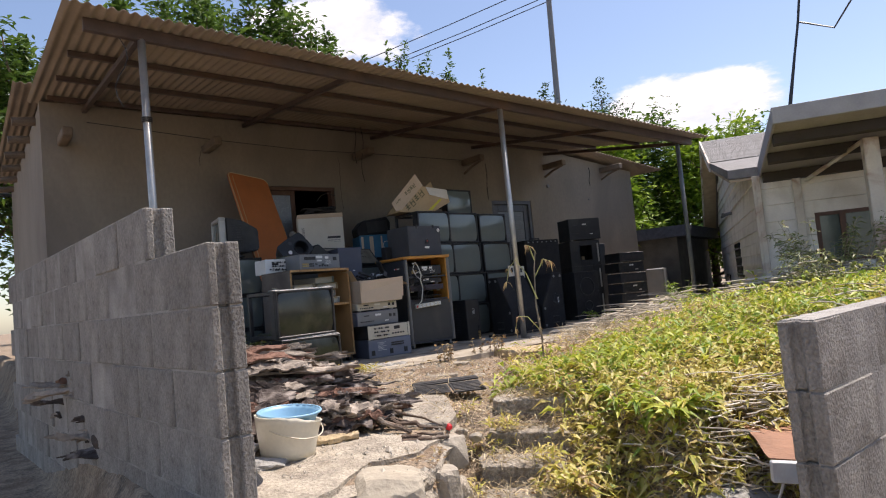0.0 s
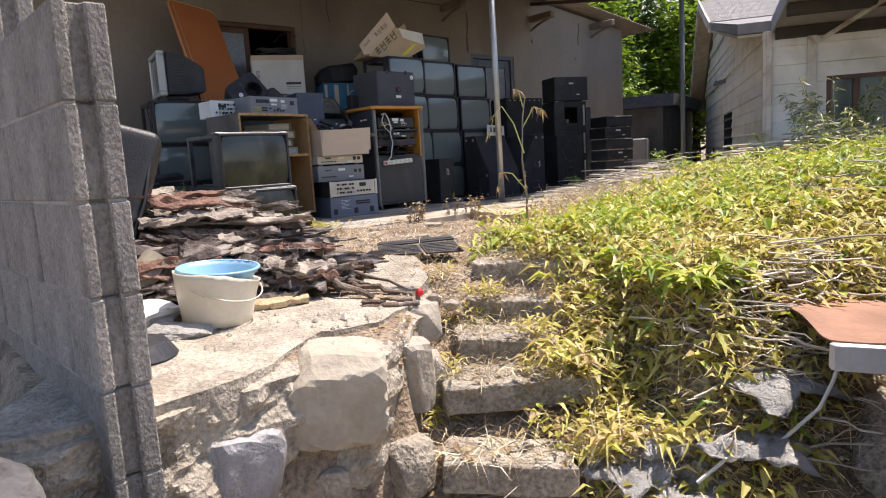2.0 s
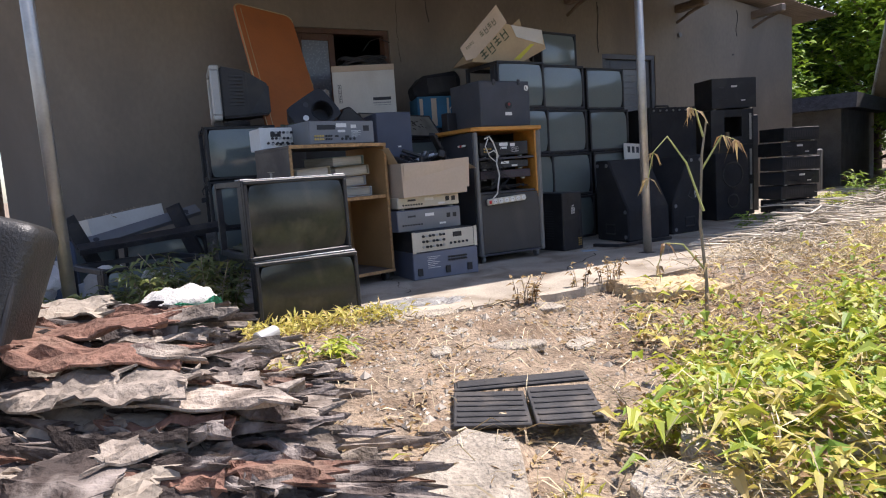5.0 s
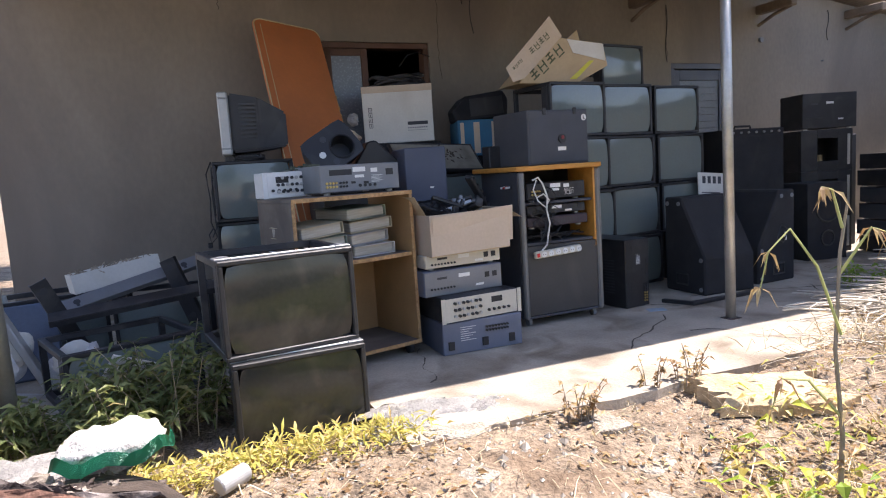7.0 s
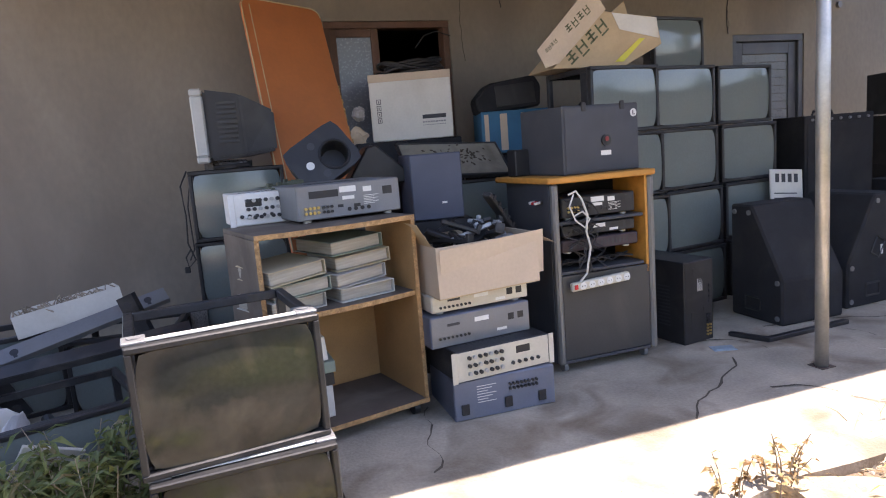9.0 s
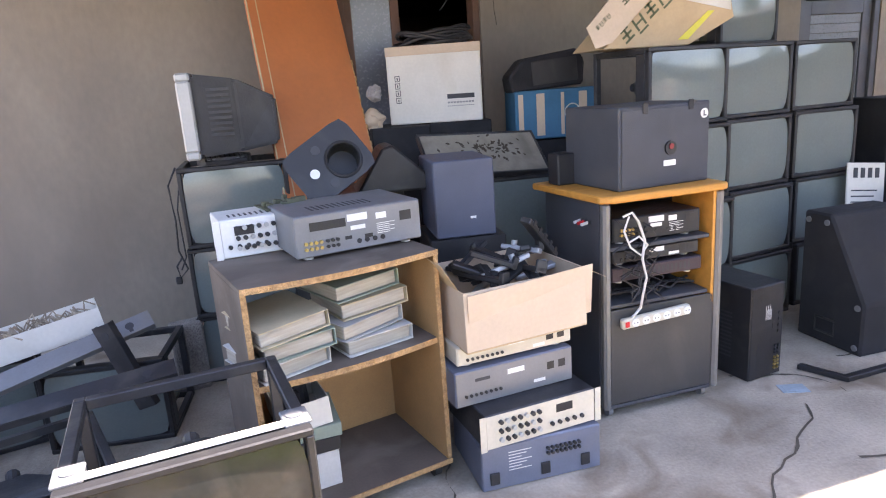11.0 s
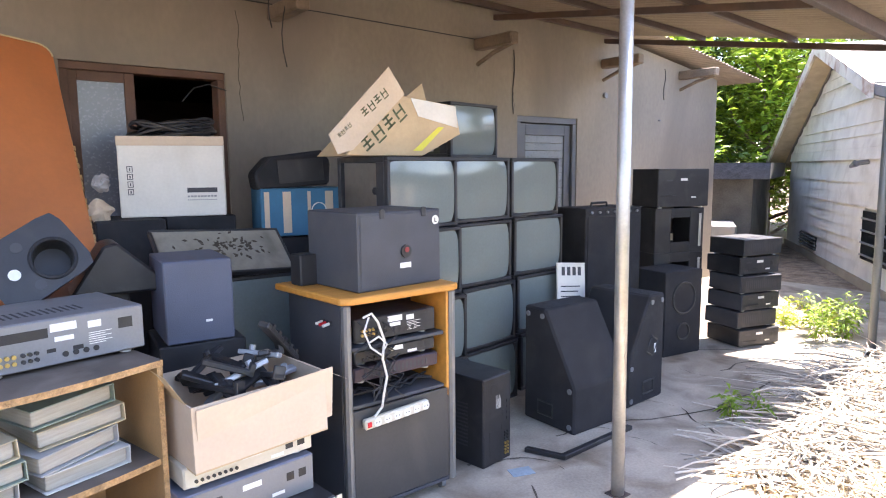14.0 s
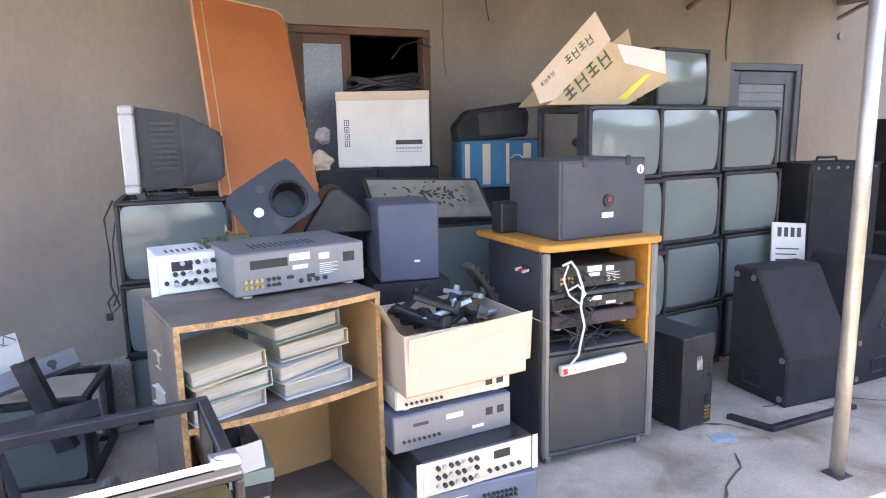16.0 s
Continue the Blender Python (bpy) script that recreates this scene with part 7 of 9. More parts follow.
# broad pale sheets on the front of the heap
for i, (x, y, z, ln, wd, rz) in enumerate(((2.72, -4.70, 0.20, 0.42, 0.16, -32), (2.66, -4.86, 0.15, 0.40, 0.12, -30), (2.62, -4.10, 0.36, 0.34, 0.14, -20), (2.95, -4.25, 0.14, 0.3, 0.1, -40))):
    bark_sheet(pose(x, y, z, 6, 2, rz), ln, wd, 880 + i, mat("felt_sheet", (0.33, 0.28, 0.22), 0.9, var=0.3, scale=6, fine=60, bump=0.6, stain=(0.2, 0.12, 0.07), stain_amount=0.6, stain_scale=6), "broad pale torn sheet lying on the bark heap", "heap of bark")
# layered edge of the heap
for k in range(34):
    u = RNG.random()
    x, y = 2.36 + 0.62 * u + RNG.gauss(0, 0.02), -4.93 - 0.16 * u + RNG.gauss(0, 0.03)
    bark_sheet(pose(x, y, -0.02 + 0.17 * RNG.random() * (1 - 0.4 * u), RNG.gauss(8, 6), RNG.gauss(0, 4), -18 + RNG.gauss(0, 9)), 0.22 + 0.22 * RNG.random(), 0.08 + 0.06 * RNG.random(), 900 + k, (DARKBARK, DARKBARK, PALEBARK, REDBARK)[k % 4], "thin dark layer of bark at the heap's edge", "heap of bark")

# black leather seat tipped over behind the heap
def old_seat(m):
    t = thing("seat", m, "worn black leather chair back tipped over by the heap", "chair")
    bm = BM()
    bx(bm, -0.26, -0.08, 0.0, 0.26, 0.09, 0.62, 0.05, seg=4)
    for v in bm.verts:
        v.co.y += 0.05 * math.sin(v.co.z * 4) + 0.012 * noise.noise(v.co * 6)
        v.co.x *= 1 - 0.12 * v.co.z
    part("backrest", bm, LEATHER, t, "", True)
    bm = BM()
    bx(bm, -0.25, -0.10, -0.14, 0.25, 0.30, 0.0, 0.04, seg=3)
    part("seat_cushion", bm, LEATHER, t, "", True)
    bm = BM()
    tube(bm, [(0.24, -0.09, 0.05), (0.25, -0.06, 0.3), (0.21, -0.02, 0.58), (0.0, 0.0, 0.63), (-0.21, -0.02, 0.58)], 0.008, 6)
    part("piping", bm, BLACK, t)


old_seat(pose(2.20, -4.42, 0.12, -14, 16, -24))
def crumpled_sheet(x, y, z, w, d, seed, rz, label):
    """A crumpled torn piece of plastic sack lying on the ground."""
    bm = BM()
    grid = {}
    for j in range(15):
        for i in range(19):
            u, v = i / 18 - 0.5, j / 14 - 0.5
            q = 1 + 0.5 * noise.noise((math.atan2(v, u) * 1.6, seed, 0))
            hgt = 0.035 * (1 - 2 * abs(noise.noise((u * 4, v * 4, seed)))) + 0.014 * abs(noise.noise((u * 12, v * 12, seed)))
            grid[i, j] = bm.verts.new((u * w * q, v * d * q, hgt - 0.10 * (u * u + v * v)))
    for j in range(14):
        for i in range(18):
            bm.faces.new((grid[i, j], grid[i + 1, j], grid[i + 1, j + 1], grid[i, j + 1]))
    bmesh.ops.solidify(bm, geom=bm.faces[:], thickness=0.002)
    return whole("plastic_sack", bm, mat("dusty_white_sack", (0.50, 0.485, 0.455), 0.75, var=0.3, scale=9, fine=90, bump=0.8, stain=(0.33, 0.29, 0.24), stain_amount=0.6, stain_scale=6), pose(x, y, z, 0, 0, rz), label, "sack", "torn plastic sacks", smooth=True)


# white sack with a green band, in the sun
def sack(x, y, z, a, b, c, seed, rz, label, green=False):
    t = thing("sack", pose(x, y, z, 0, 0, rz), label, "sack", "woven sacks")
    bm = BM()
    bmesh.ops.create_icosphere(bm, subdivisions=4, radius=1)
    for v in bm.verts:
        p = v.co.copy()
        v.co = Vector((p.x * a, p.y * b, max(-0.3, p.z) * c))
        v.co += Vector((0.3, 0.3, 1)) * 0.5 * c * noise.noise(p * 3 + Vector((seed, 0, 0))) + Vector((0.2, 0.2, 1)) * 0.22 * c * noise.noise(p * 9 + Vector((seed, 3, 0)))
    part("fabric", bm, mat("dusty_white_sack", (0.50, 0.485, 0.455), 0.75, var=0.3, scale=9, fine=90, bump=0.8, stain=(0.33, 0.29, 0.24), stain_amount=0.6, stain_scale=6), t, "", True)
    if green:
        bm = BM()
        pts_ = 16
        lo, hi = [], []
        for k in range(pts_):
            a0 = -3.0 + 3.0 * k / (pts_ - 1)
            zz = 0.012 * math.sin(k * 1.3)
            lo.append(bm.verts.new((a * 1.16 * math.cos(a0), b * 1.2 * math.sin(a0), -0.03 + zz)))
            hi.append(bm.verts.new((a * 1.08 * math.cos(a0), b * 1.08 * math.sin(a0), c * 0.15 + zz)))
        for k in range(pts_ - 1):
            bm.faces.new((lo[k], lo[k + 1], hi[k + 1], hi[k]))
        bmesh.ops.solidify(bm, geom=bm.faces[:], thickness=0.006)
        part("band", bm, TEAL, t, "bright green plastic edge", True)


sack(3.0, -3.56, 0.235, 0.15, 0.09, 0.05, 1, 14, "torn white woven sack with a green edge, on rubble", True)
crumpled_sheet(2.72, -3.42, 0.13, 0.62, 0.30, 2, -6, "torn white woven sack on rubble at the slab edge")
crumpled_sheet(4.15, -3.24, 0.0, 0.52, 0.26, 3, -6, "flattened white plastic sheet on the slab edge")
crumpled_sheet(3.98, -3.36, -0.01, 0.40, 0.2, 4, 4, "flattened white plastic sheet on the slab edge")
crumpled_sheet(4.40, -3.30, -0.01, 0.3, 0.16, 5, 20, "flattened white plastic sheet on the slab edge")
for i, (x, y, z, a, b, c) in enumerate(((3.42, -6.38, -0.40, 0.15, 0.08, 0.05), (3.58, -6.44, -0.33, 0.10, 0.08, 0.06), (3.42, -6.60, -0.55, 0.16, 0.09, 0.035), (3.62, -6.66, -0.50, 0.12, 0.08, 0.05), (3.80, -6.62, -0.42, 0.12, 0.09, 0.07))):
    crumpled_sheet(x, y, raw_z(x, y) + 0.09, a * 2.5, b * 3.0, 10 + i, 40 * i, "shredded white plastic sack spilling from the bank")
# drinks can
t = thing("drinks_can", pose(3.33, -3.56, 0.045, 0, 84, 30), "crushed silver drinks can in the grass", "can")
bm = BM()
cyl(bm, (0, 0, -0.055), (0, 0, 0.055), 0.031, 20)
bmesh.ops.bevel(bm, geom=bm.edges[:], offset=0.005, segments=1, affect="EDGES")
part("body", bm, SILVER, t)
bm = BM()
cyl(bm, (0, 0, 0.0551), (0, 0, 0.0565), 0.022, 16)
part("lid", bm, GREYMETAL, t)
# red cap on a wire
t = thing("plastic_flower", pose(3.33, -5.37, -0.09), "small red plastic flower head on the steps", "flower")
bm = BM()
bmesh.ops.create_icosphere(bm, subdivisions=2, radius=0.02, matrix=Matrix.Translation((0, 0, 0.045)))
for v in bm.verts:
    v.co += v.co.normalized() * 0.006 * noise.noise(v.co * 90)
part("head", bm, RED, t)
bm = BM()
tube(bm, [(0.0, 0, 0), (0.004, 0, 0.02), (0, 0, 0.04)], 0.003, 5)
part("stem", bm, TWIG, t)
for i, (x, y, z, s) in enumerate(((3.42, -5.36, -0.09, 0.05), (3.46, -5.42, -0.11, 0.045), (3.37, -5.40, -0.11, 0.04))):
    rock("stone", x, y, z, s, s * 0.8, s * 0.6, CONCRETE if i < 1 else ROCK, 210 + i, "small broken stone on the steps", "rock", "loose stones", rz=40 * i)

# black plastic mat
MAT_PLASTIC = mat("dusty_black_plastic", (0.035, 0.034, 0.034), 0.6, var=0.3, scale=20, fine=90, bump=0.2, stain=(0.13, 0.11, 0.09), stain_amount=0.6, stain_scale=9)


def mat_thing():
    t = thing("plastic_mat", pose(3.79, -4.75, 0.018, 2, 0, -30), "cracked black plastic floor mat lying on the dirt", "mat")
    cells = [(-0.20, -0.13, 0.02, 0.11), (0.03, -0.13, 0.23, 0.12), (-0.19, 0.13, 0.24, 0.19)]
    for i, (x0, y0, x1, y1) in enumerate(cells):
        bm = BM()
        bx(bm, x0, y0, 0, x1, y1, 0.012, 0.003)
        o = part("panel", bm, MAT_PLASTIC, t)
        for k in range(6):
            bm = BM()
            yy = y0 + 0.012 + k * (y1 - y0 - 0.02) / 6
            bx(bm, x0 + 0.01, yy, 0.0118, x1 - 0.01, yy + 0.011, 0.017, 0.002)
            part("rib", bm, MAT_PLASTIC, o)
        o.matrix_local = pose(0, 0, 0.002 * i, 1.5 * i, -1.5 * i, 1.5 * i)


mat_thing()
# flat slabs of broken paving in the yard
def flag(x, y, z, w, d, h, seed, rz, material, label):
    rr = random.Random(seed)
    n = 9
    poly = [((w / 2) * (0.75 + 0.35 * rr.random()) * math.cos(2 * math.pi * k / n), (d / 2) * (0.75 + 0.35 * rr.random()) * math.sin(2 * math.pi * k / n)) for k in range(n)]
    bm = BM()
    prism(bm, poly, -h, 0.0, bev=0.005)
    whole("paving_fragment", bm, material, pose(x, y, z, rr.uniform(-3, 3), rr.uniform(-3, 3), rz), label, "paving", "broken paving")


for i, (x, y, w, d, rz) in enumerate(((4.62, -3.66, 0.36, 0.24, -30), (4.70, -3.98, 0.20, 0.13, 10), (4.40, -3.80, 0.12, 0.10, 40), (4.30, -3.62, 0.3, 0.16, -10), (4.05, -3.85, 0.2, 0.14, 20), (4.95, -3.44, 0.4, 0.14, 0), (5.25, -3.36, 0.3, 0.12, 10), (4.2, -4.15, 0.26, 0.14, -20), (4.5, -4.2, 0.22, 0.12, 30), (3.9, -4.05, 0.16, 0.1, 50), (4.9, -4.1, 0.14, 0.1, 70), (4.15, -3.5, 0.3, 0.16, -16), (5.0, -3.75, 0.12, 0.09, 15))):
    flag(x, y, raw_z(x, y) + 0.013, w, d, 0.035, 600 + i, rz, CONCRETE, "broken flat piece of concrete in the dirt")
# concrete strip towards the yard
bm = BM()
prism(bm, [(3.14, -5.22), (3.32, -5.38), (3.50, -5.22), (3.66, -4.92), (3.58, -4.78), (3.40, -4.86)][::-1], -0.12, 0.022, bev=0.01)
bmesh.ops.triangulate(bm, faces=[f for f in bm.faces if len(f.verts) > 4])
bmesh.ops.subdivide_edges(bm, edges=[e for e in bm.edges if e.calc_length() > 0.1], cuts=3, use_grid_fill=True)
for v in bm.verts:
    v.co.z += 0.012 * noise.noise(v.co * 5) - 0.045 * smooth01(-4.9, -5.3, v.co.y)
whole("pavement_strip", bm, CONCRETE, label="worn pale concrete strip leading into the yard", category="paving", kind="structure")
# rotten plank
def rotten_plank(x, y, z, w, d, h, seed, rz, label):
    """A thick crumbling board with ragged ends and a split grain."""
    rr = random.Random(seed)
    bm = BM()
    nx_, ny_ = 22, 12
    ends = [(rr.uniform(-0.05, 0.05), rr.uniform(-0.05, 0.05)) for _ in range(ny_ + 1)]
    top, bot = {}, {}
    for j in range(ny_ + 1):
        for i in range(nx_ + 1):
            u, v = i / nx_ - 0.5, j / ny_ - 0.5
            px = u * (w + ends[j][0]) + ends[j][1]
            py = v * d * (1 + 0.12 * noise.noise((u * 6, seed, 0)))
            wear = 0.012 * noise.noise((u * 3, v * 14, seed)) + 0.007 * noise.noise((u * 18, v * 30, seed)) - 0.03 * max(0.0, noise.noise((u * 4, v * 4, seed + 5)) - 0.1)
            top[i, j] = bm.verts.new((px, py, h + wear - 0.3 * h * (abs(v) > 0.49)))
            bot[i, j] = bm.verts.new((px, py, 0.0))
    for j in range(ny_):
        for i in range(nx_):
            bm.faces.new((top[i, j], top[i + 1, j], top[i + 1, j + 1], top[i, j + 1]))
    for i in range(nx_):
        bm.faces.new((bot[i, 0], bot[i + 1, 0], top[i + 1, 0], top[i, 0]))
        bm.faces.new((top[i, ny_], top[i + 1, ny_], bot[i + 1, ny_], bot[i, ny_]))
    for j in range(ny_):
        bm.faces.new((top[0, j], top[0, j + 1], bot[0, j + 1], bot[0, j]))
        bm.faces.new((bot[nx_, j], bot[nx_, j + 1], top[nx_, j + 1], top[nx_, j]))
    return whole("wooden_plank", bm, OLDWOOD, pose(x, y, z, 0, 0, rz), label, "plank", "rotten planks")


rotten_plank(5.47, -3.79, -0.005, 0.52, 0.36, 0.065, 700, -24, "thick crumbling tan wooden plank lying in the yard")
rotten_plank(5.66, -3.86, -0.01, 0.42, 0.2, 0.035, 701, -40, "splintered tan wooden plank beside another")
for i, (x, y, ln, rz) in enumerate(((6.6, -3.5, 0.35, 5), (5.0, -4.55, 0.16, -10), (4.75, -4.35, 0.14, 20), (7.1, -3.7, 0.4, -20))):
    bark_sheet(pose(x, y, raw_z(x, y) + 0.03, 0, 3, rz), ln, 0.08, 710 + i, OLDWOOD, "grey splintered piece of wood in the yard", "rotten planks")
# rusty sheet over a white metal edge on the bank
t = thing("metal_sheet", pose(3.83, -6.75, -0.02, 0, 4, 38), "bent rusty metal sheet with a white painted edge on the bank", "sheet")
bm = BM()
bmesh.ops.create_grid(bm, x_segments=14, y_segments=10, size=0.5, matrix=Matrix.Translation((0.10, -0.12, 0.0)) @ Matrix.Diagonal((0.52, 0.32, 1, 1)))
for v in bm.verts:
    v.co.z += 0.012 * noise.noise(v.co * 5) + 0.10 * max(0, v.co.x + 0.1)
bmesh.ops.solidify(bm, geom=bm.faces[:], thickness=0.004)
part("rusty_face", bm, RUST, t)
bm = BM()
bx(bm, -0.20, -0.28, -0.085, -0.165, 0.045, -0.01, 0.004)
for v in bm.verts:
    v.co.z += 0.012 * noise.noise(v.co * 8)
part("painted_edge", bm, mat("chipped_white_paint", (0.60, 0.62, 0.64), 0.5, 0.1, var=0.12, stain=(0.3, 0.2, 0.13), stain_amount=0.5, stain_scale=7), t, "pale painted folded edge")
bm = BM()
tube(bm, [(3.84, -6.80, -0.06), (3.78, -6.797, -0.158), (3.74, -6.779, -0.238), (3.65, -6.713, -0.337), (3.58, -6.66, -0.36), (3.5, -6.621, -0.38), (3.42, -6.58, -0.44)], 0.0055, 7)
whole("white_pipe", bm, WIRE_WHITE, label="thin white plastic hose curling out of the bank", category="hose")
rock("boulder", 4.05, -6.93, -0.50, 0.22, 0.16, 0.24, STEPSTONE, 220, "rough brown boulder at the foot of the low wall", "rock", "terrace stones", blocky=True)
rock("boulder", 3.62, -6.95, -0.62, 0.14, 0.1, 0.12, STEPSTONE, 221, "rough brown boulder at the foot of the low wall", "rock", "terrace stones")
# dark rubble outside the block wall with a rag on it
DARKRUBBLE = mat("dark_rubble", (0.075, 0.072, 0.07), 0.9, var=0.5, scale=6, fine=50, bump=0.8, stain=(0.2, 0.18, 0.15), stain_amount=0.6, stain_scale=5, rand=0.3)
for i in range(18):
    u = (i * 0.37) % 1.0
    q = 0.10 + 0.08 * ((i * 0.61) % 1.0)
    x, y = 1.50 + 0.30 * ((i * 0.29) % 1.0), -6.35 + 1.25 * u
    z = -0.42 + 0.36 * (1 - abs(u - 0.35) * 1.2) * (0.35 + 0.65 * ((i * 0.83) % 1.0))
    rock("rubble_stone", x, y, z, q, q * 0.85, q * 0.75, DARKRUBBLE, 230 + i, "dark lump of rubble below the block wall", "rock", "rubble by the wall", rz=33 * i, rough=0.5)
bm = BM()
bmesh.ops.create_icosphere(bm, subdivisions=4, radius=1)
for v in bm.verts:
    v.co = Vector((1.62 + v.co.x * 0.28, -5.85 + v.co.y * 0.75, -0.40 + v.co.z * 0.36))
    v.co += v.co.normalized() * 0.05 * noise.noise(v.co * 7)
whole("rubble_heap", bm, DARKRUBBLE, label="dark dirt and rubble heaped on the block wall", category="rubble", kind="stuff")
for i, (x, y, z, q) in enumerate(((1.86, -6.33, -0.30, 0.13), (1.96, -6.20, -0.26, 0.12), (2.05, -6.30, -0.36, 0.14), (1.95, -6.42, -0.44, 0.14), (2.14, -6.2, -0.3, 0.11))):
    rock("mortar_lump", x, y, z, q, q * 0.85, q * 0.8, CONCRETE, 260 + i, "crumbly mortared stone under the block wall end", "rock", "rubble by the wall", rz=33 * i, rough=0.7, sub=4)
rock("rag", 1.72, -5.98, 0.02, 0.10, 0.06, 0.035, mat("tan_cloth", (0.36, 0.29, 0.19), 0.9, var=0.4, scale=14, fine=60, bump=0.8), 240, "dirty tan rag draped on the rubble", "rag", rough=0.9)
settle(earlier)

# ---- plants ----
NR = np.random.default_rng(11)


def leaves(name, p, d, ln, wd, material, label, category, kind="stuff", parent=None, sag=0.25, shape="leaf"):
    """Many leaves in one mesh: p places, d directions, lengths and widths."""
    n = len(p)
    d = d / np.linalg.norm(d, axis=1, keepdims=True)
    up = NR.normal(0, 0.35, (n, 3)) + np.array([0, 0, 1.0])
    side = np.cross(d, up)
    side /= np.linalg.norm(side, axis=1, keepdims=True) + 1e-9
    nrm = np.cross(side, d)
    L, W = ln[:, None], wd[:, None]
    mid = p + d * L * 0.45
    tip = p + d * L + np.array([0, 0, -1.0]) * L * sag
    v = np.stack([p, mid + side * W / 2 + nrm * W * 0.12, mid - nrm * W * 0.05, mid - side * W / 2 + nrm * W * 0.12, tip], axis=1).reshape(-1, 3)
    o = np.arange(n)[:, None] * 5
    f = np.concatenate([o + np.array([[0, 1, 2]]), o + np.array([[0, 2, 3]]), o + np.array([[2, 1, 4]]), o + np.array([[3, 2, 4]])], axis=0)
    me = from_lists(name, v.tolist(), f.tolist(), material, False)
    ob = new(name, me)
    if parent:
        ob.parent = parent
        ob["kind"] = "stuff"
        return ob
    return tagged(ob, label, category, kind=kind)


def blades(name, p, d, ln, wd, material, label, category, parent=None, sag=0.5):
    """Many thin dry stalks."""
    n = len(p)
    d = d / np.linalg.norm(d, axis=1, keepdims=True)
    side = np.cross(d, NR.normal(0, 1, (n, 3)))
    side /= np.linalg.norm(side, axis=1, keepdims=True) + 1e-9
    L, W = ln[:, None], wd[:, None]
    m1 = p + d * L * 0.5 + np.array([0, 0, 0.12]) * L
    tip = p + d * L - np.array([0, 0, 1.0]) * L * sag * NR.random((n, 1))
    v = np.stack([p - side * W / 2, p + side * W / 2, m1 + side * W / 2, m1 - side * W / 2, tip], axis=1).reshape(-1, 3)
    o = np.arange(n)[:, None] * 5
    quads = (o + np.array([[0, 1, 2, 3]])).tolist()
    tris = (o + np.array([[3, 2, 4]])).tolist()
    ob = new(name, from_lists(name, v.tolist(), quads + tris, material, False))
    if parent:
        ob.parent = parent
        return ob
    return tagged(ob, label, category, kind="stuff")


def sample(n, keep, lo, hi):
    """n places on the ground where keep(x, y) allows."""
    out = []
    while len(out) < n:
        x, y = NR.uniform(lo[0], hi[0]), NR.uniform(lo[1], hi[1])
        if NR.random() < keep(x, y):
            out.append((x, y, top_z(x, y)))
    return np.array(out)


def bank(x, y):
    """How thick the weeds stand on the bank beside the steps."""
    r, s = RS(x, y)
    left = 6.45 + 0.22 * noise.noise((s * 1.7, 3, 0)) - 0.12 * smooth01(-2.2, -1.4, s)
    k = smooth01(left - 0.08, left + 0.22, r) * smooth01(-3.2, -2.95, s + 0.12 * noise.noise((x * 3, y * 3, 4))) * smooth01(-3.55, -4.3, y)
    if y < -6.75 or x > 8.6:
        return 0.0
    k *= 1 - smooth01(-1.0, -0.2, s) * 0.75
    if r > 6.9 and s < -2.55:
        k *= 0.8
    return k * (0.65 + 0.5 * noise.noise((x * 1.6, y * 1.6, 9)))


def green(x, y):
    r, s = RS(x, y)
    return bank(x, y) * (0.08 + 0.92 * smooth01(-2.25, -1.3, s)) * (1 - 0.9 * smooth01(-5.0, -4.4, y))


def spread(n, flat=0.5):
    d = NR.normal(0, 1, (n, 3))
    d[:, 2] = np.abs(d[:, 2]) * flat + 0.1
    return d


p = sample(15000, green, (3.2, -7.0), (8.6, -3.6))
p[:, 2] += NR.uniform(0.01, 0.15, len(p)) * np.array([0.75 + 0.9 * noise.noise((q[0] * 5, q[1] * 5, 7)) for q in p])
leaves("weed_leaves", p, spread(len(p), 0.45), 0.03 + 0.12 * NR.random(len(p)) ** 1.6, 0.012 + 0.03 * NR.random(len(p)) ** 1.4, LEAF_GREEN, "dense bright green and yellow weeds covering the bank", "weeds", sag=0.45)
p = sample(9500, lambda x, y: bank(x, y) * (0.22 + 0.78 * smooth01(-1.4, -2.2, RS(x, y)[1])), (3.2, -7.0), (8.6, -3.6))
p[:, 2] += NR.uniform(0.01, 0.11, len(p))
leaves("yellow_leaves", p, spread(len(p), 0.35), 0.035 + 0.11 * NR.random(len(p)) ** 1.5, 0.010 + 0.028 * NR.random(len(p)) ** 1.5, LEAF_YELLOW, "yellowing weed leaves along the foot of the bank", "weeds", sag=0.45)
p = sample(9000, lambda x, y: bank(x, y) * (1 - 0.9 * green(x, y)), (3.2, -7.0), (8.6, -3.6))
p[:, 2] += NR.uniform(0.005, 0.09, len(p))
leaves("withered_leaves", p, spread(len(p), 0.3), NR.uniform(0.03, 0.07, len(p)), NR.uniform(0.01, 0.02, len(p)), LEAF_DRY, "withered brown leaves among the weeds", "dead leaves")
p = sample(11000, lambda x, y: bank(x, y) * (0.45 + 0.5 * smooth01(-1.7, -2.4, RS(x, y)[1])) + 0.5 * smooth01(-5.0, -4.1, y) * smooth01(5.6, 6.6, x) * (y < -3.3), (3.2, -7.0), (10.4, -3.2))
p[:, 2] += NR.uniform(0.0, 0.07, len(p))
blades("dry_grass", p, spread(len(p), 0.35), NR.uniform(0.06, 0.2, len(p)), NR.uniform(0.0025, 0.005, len(p)), STRAW, "tangled dry straw on the bank", "dry grass")
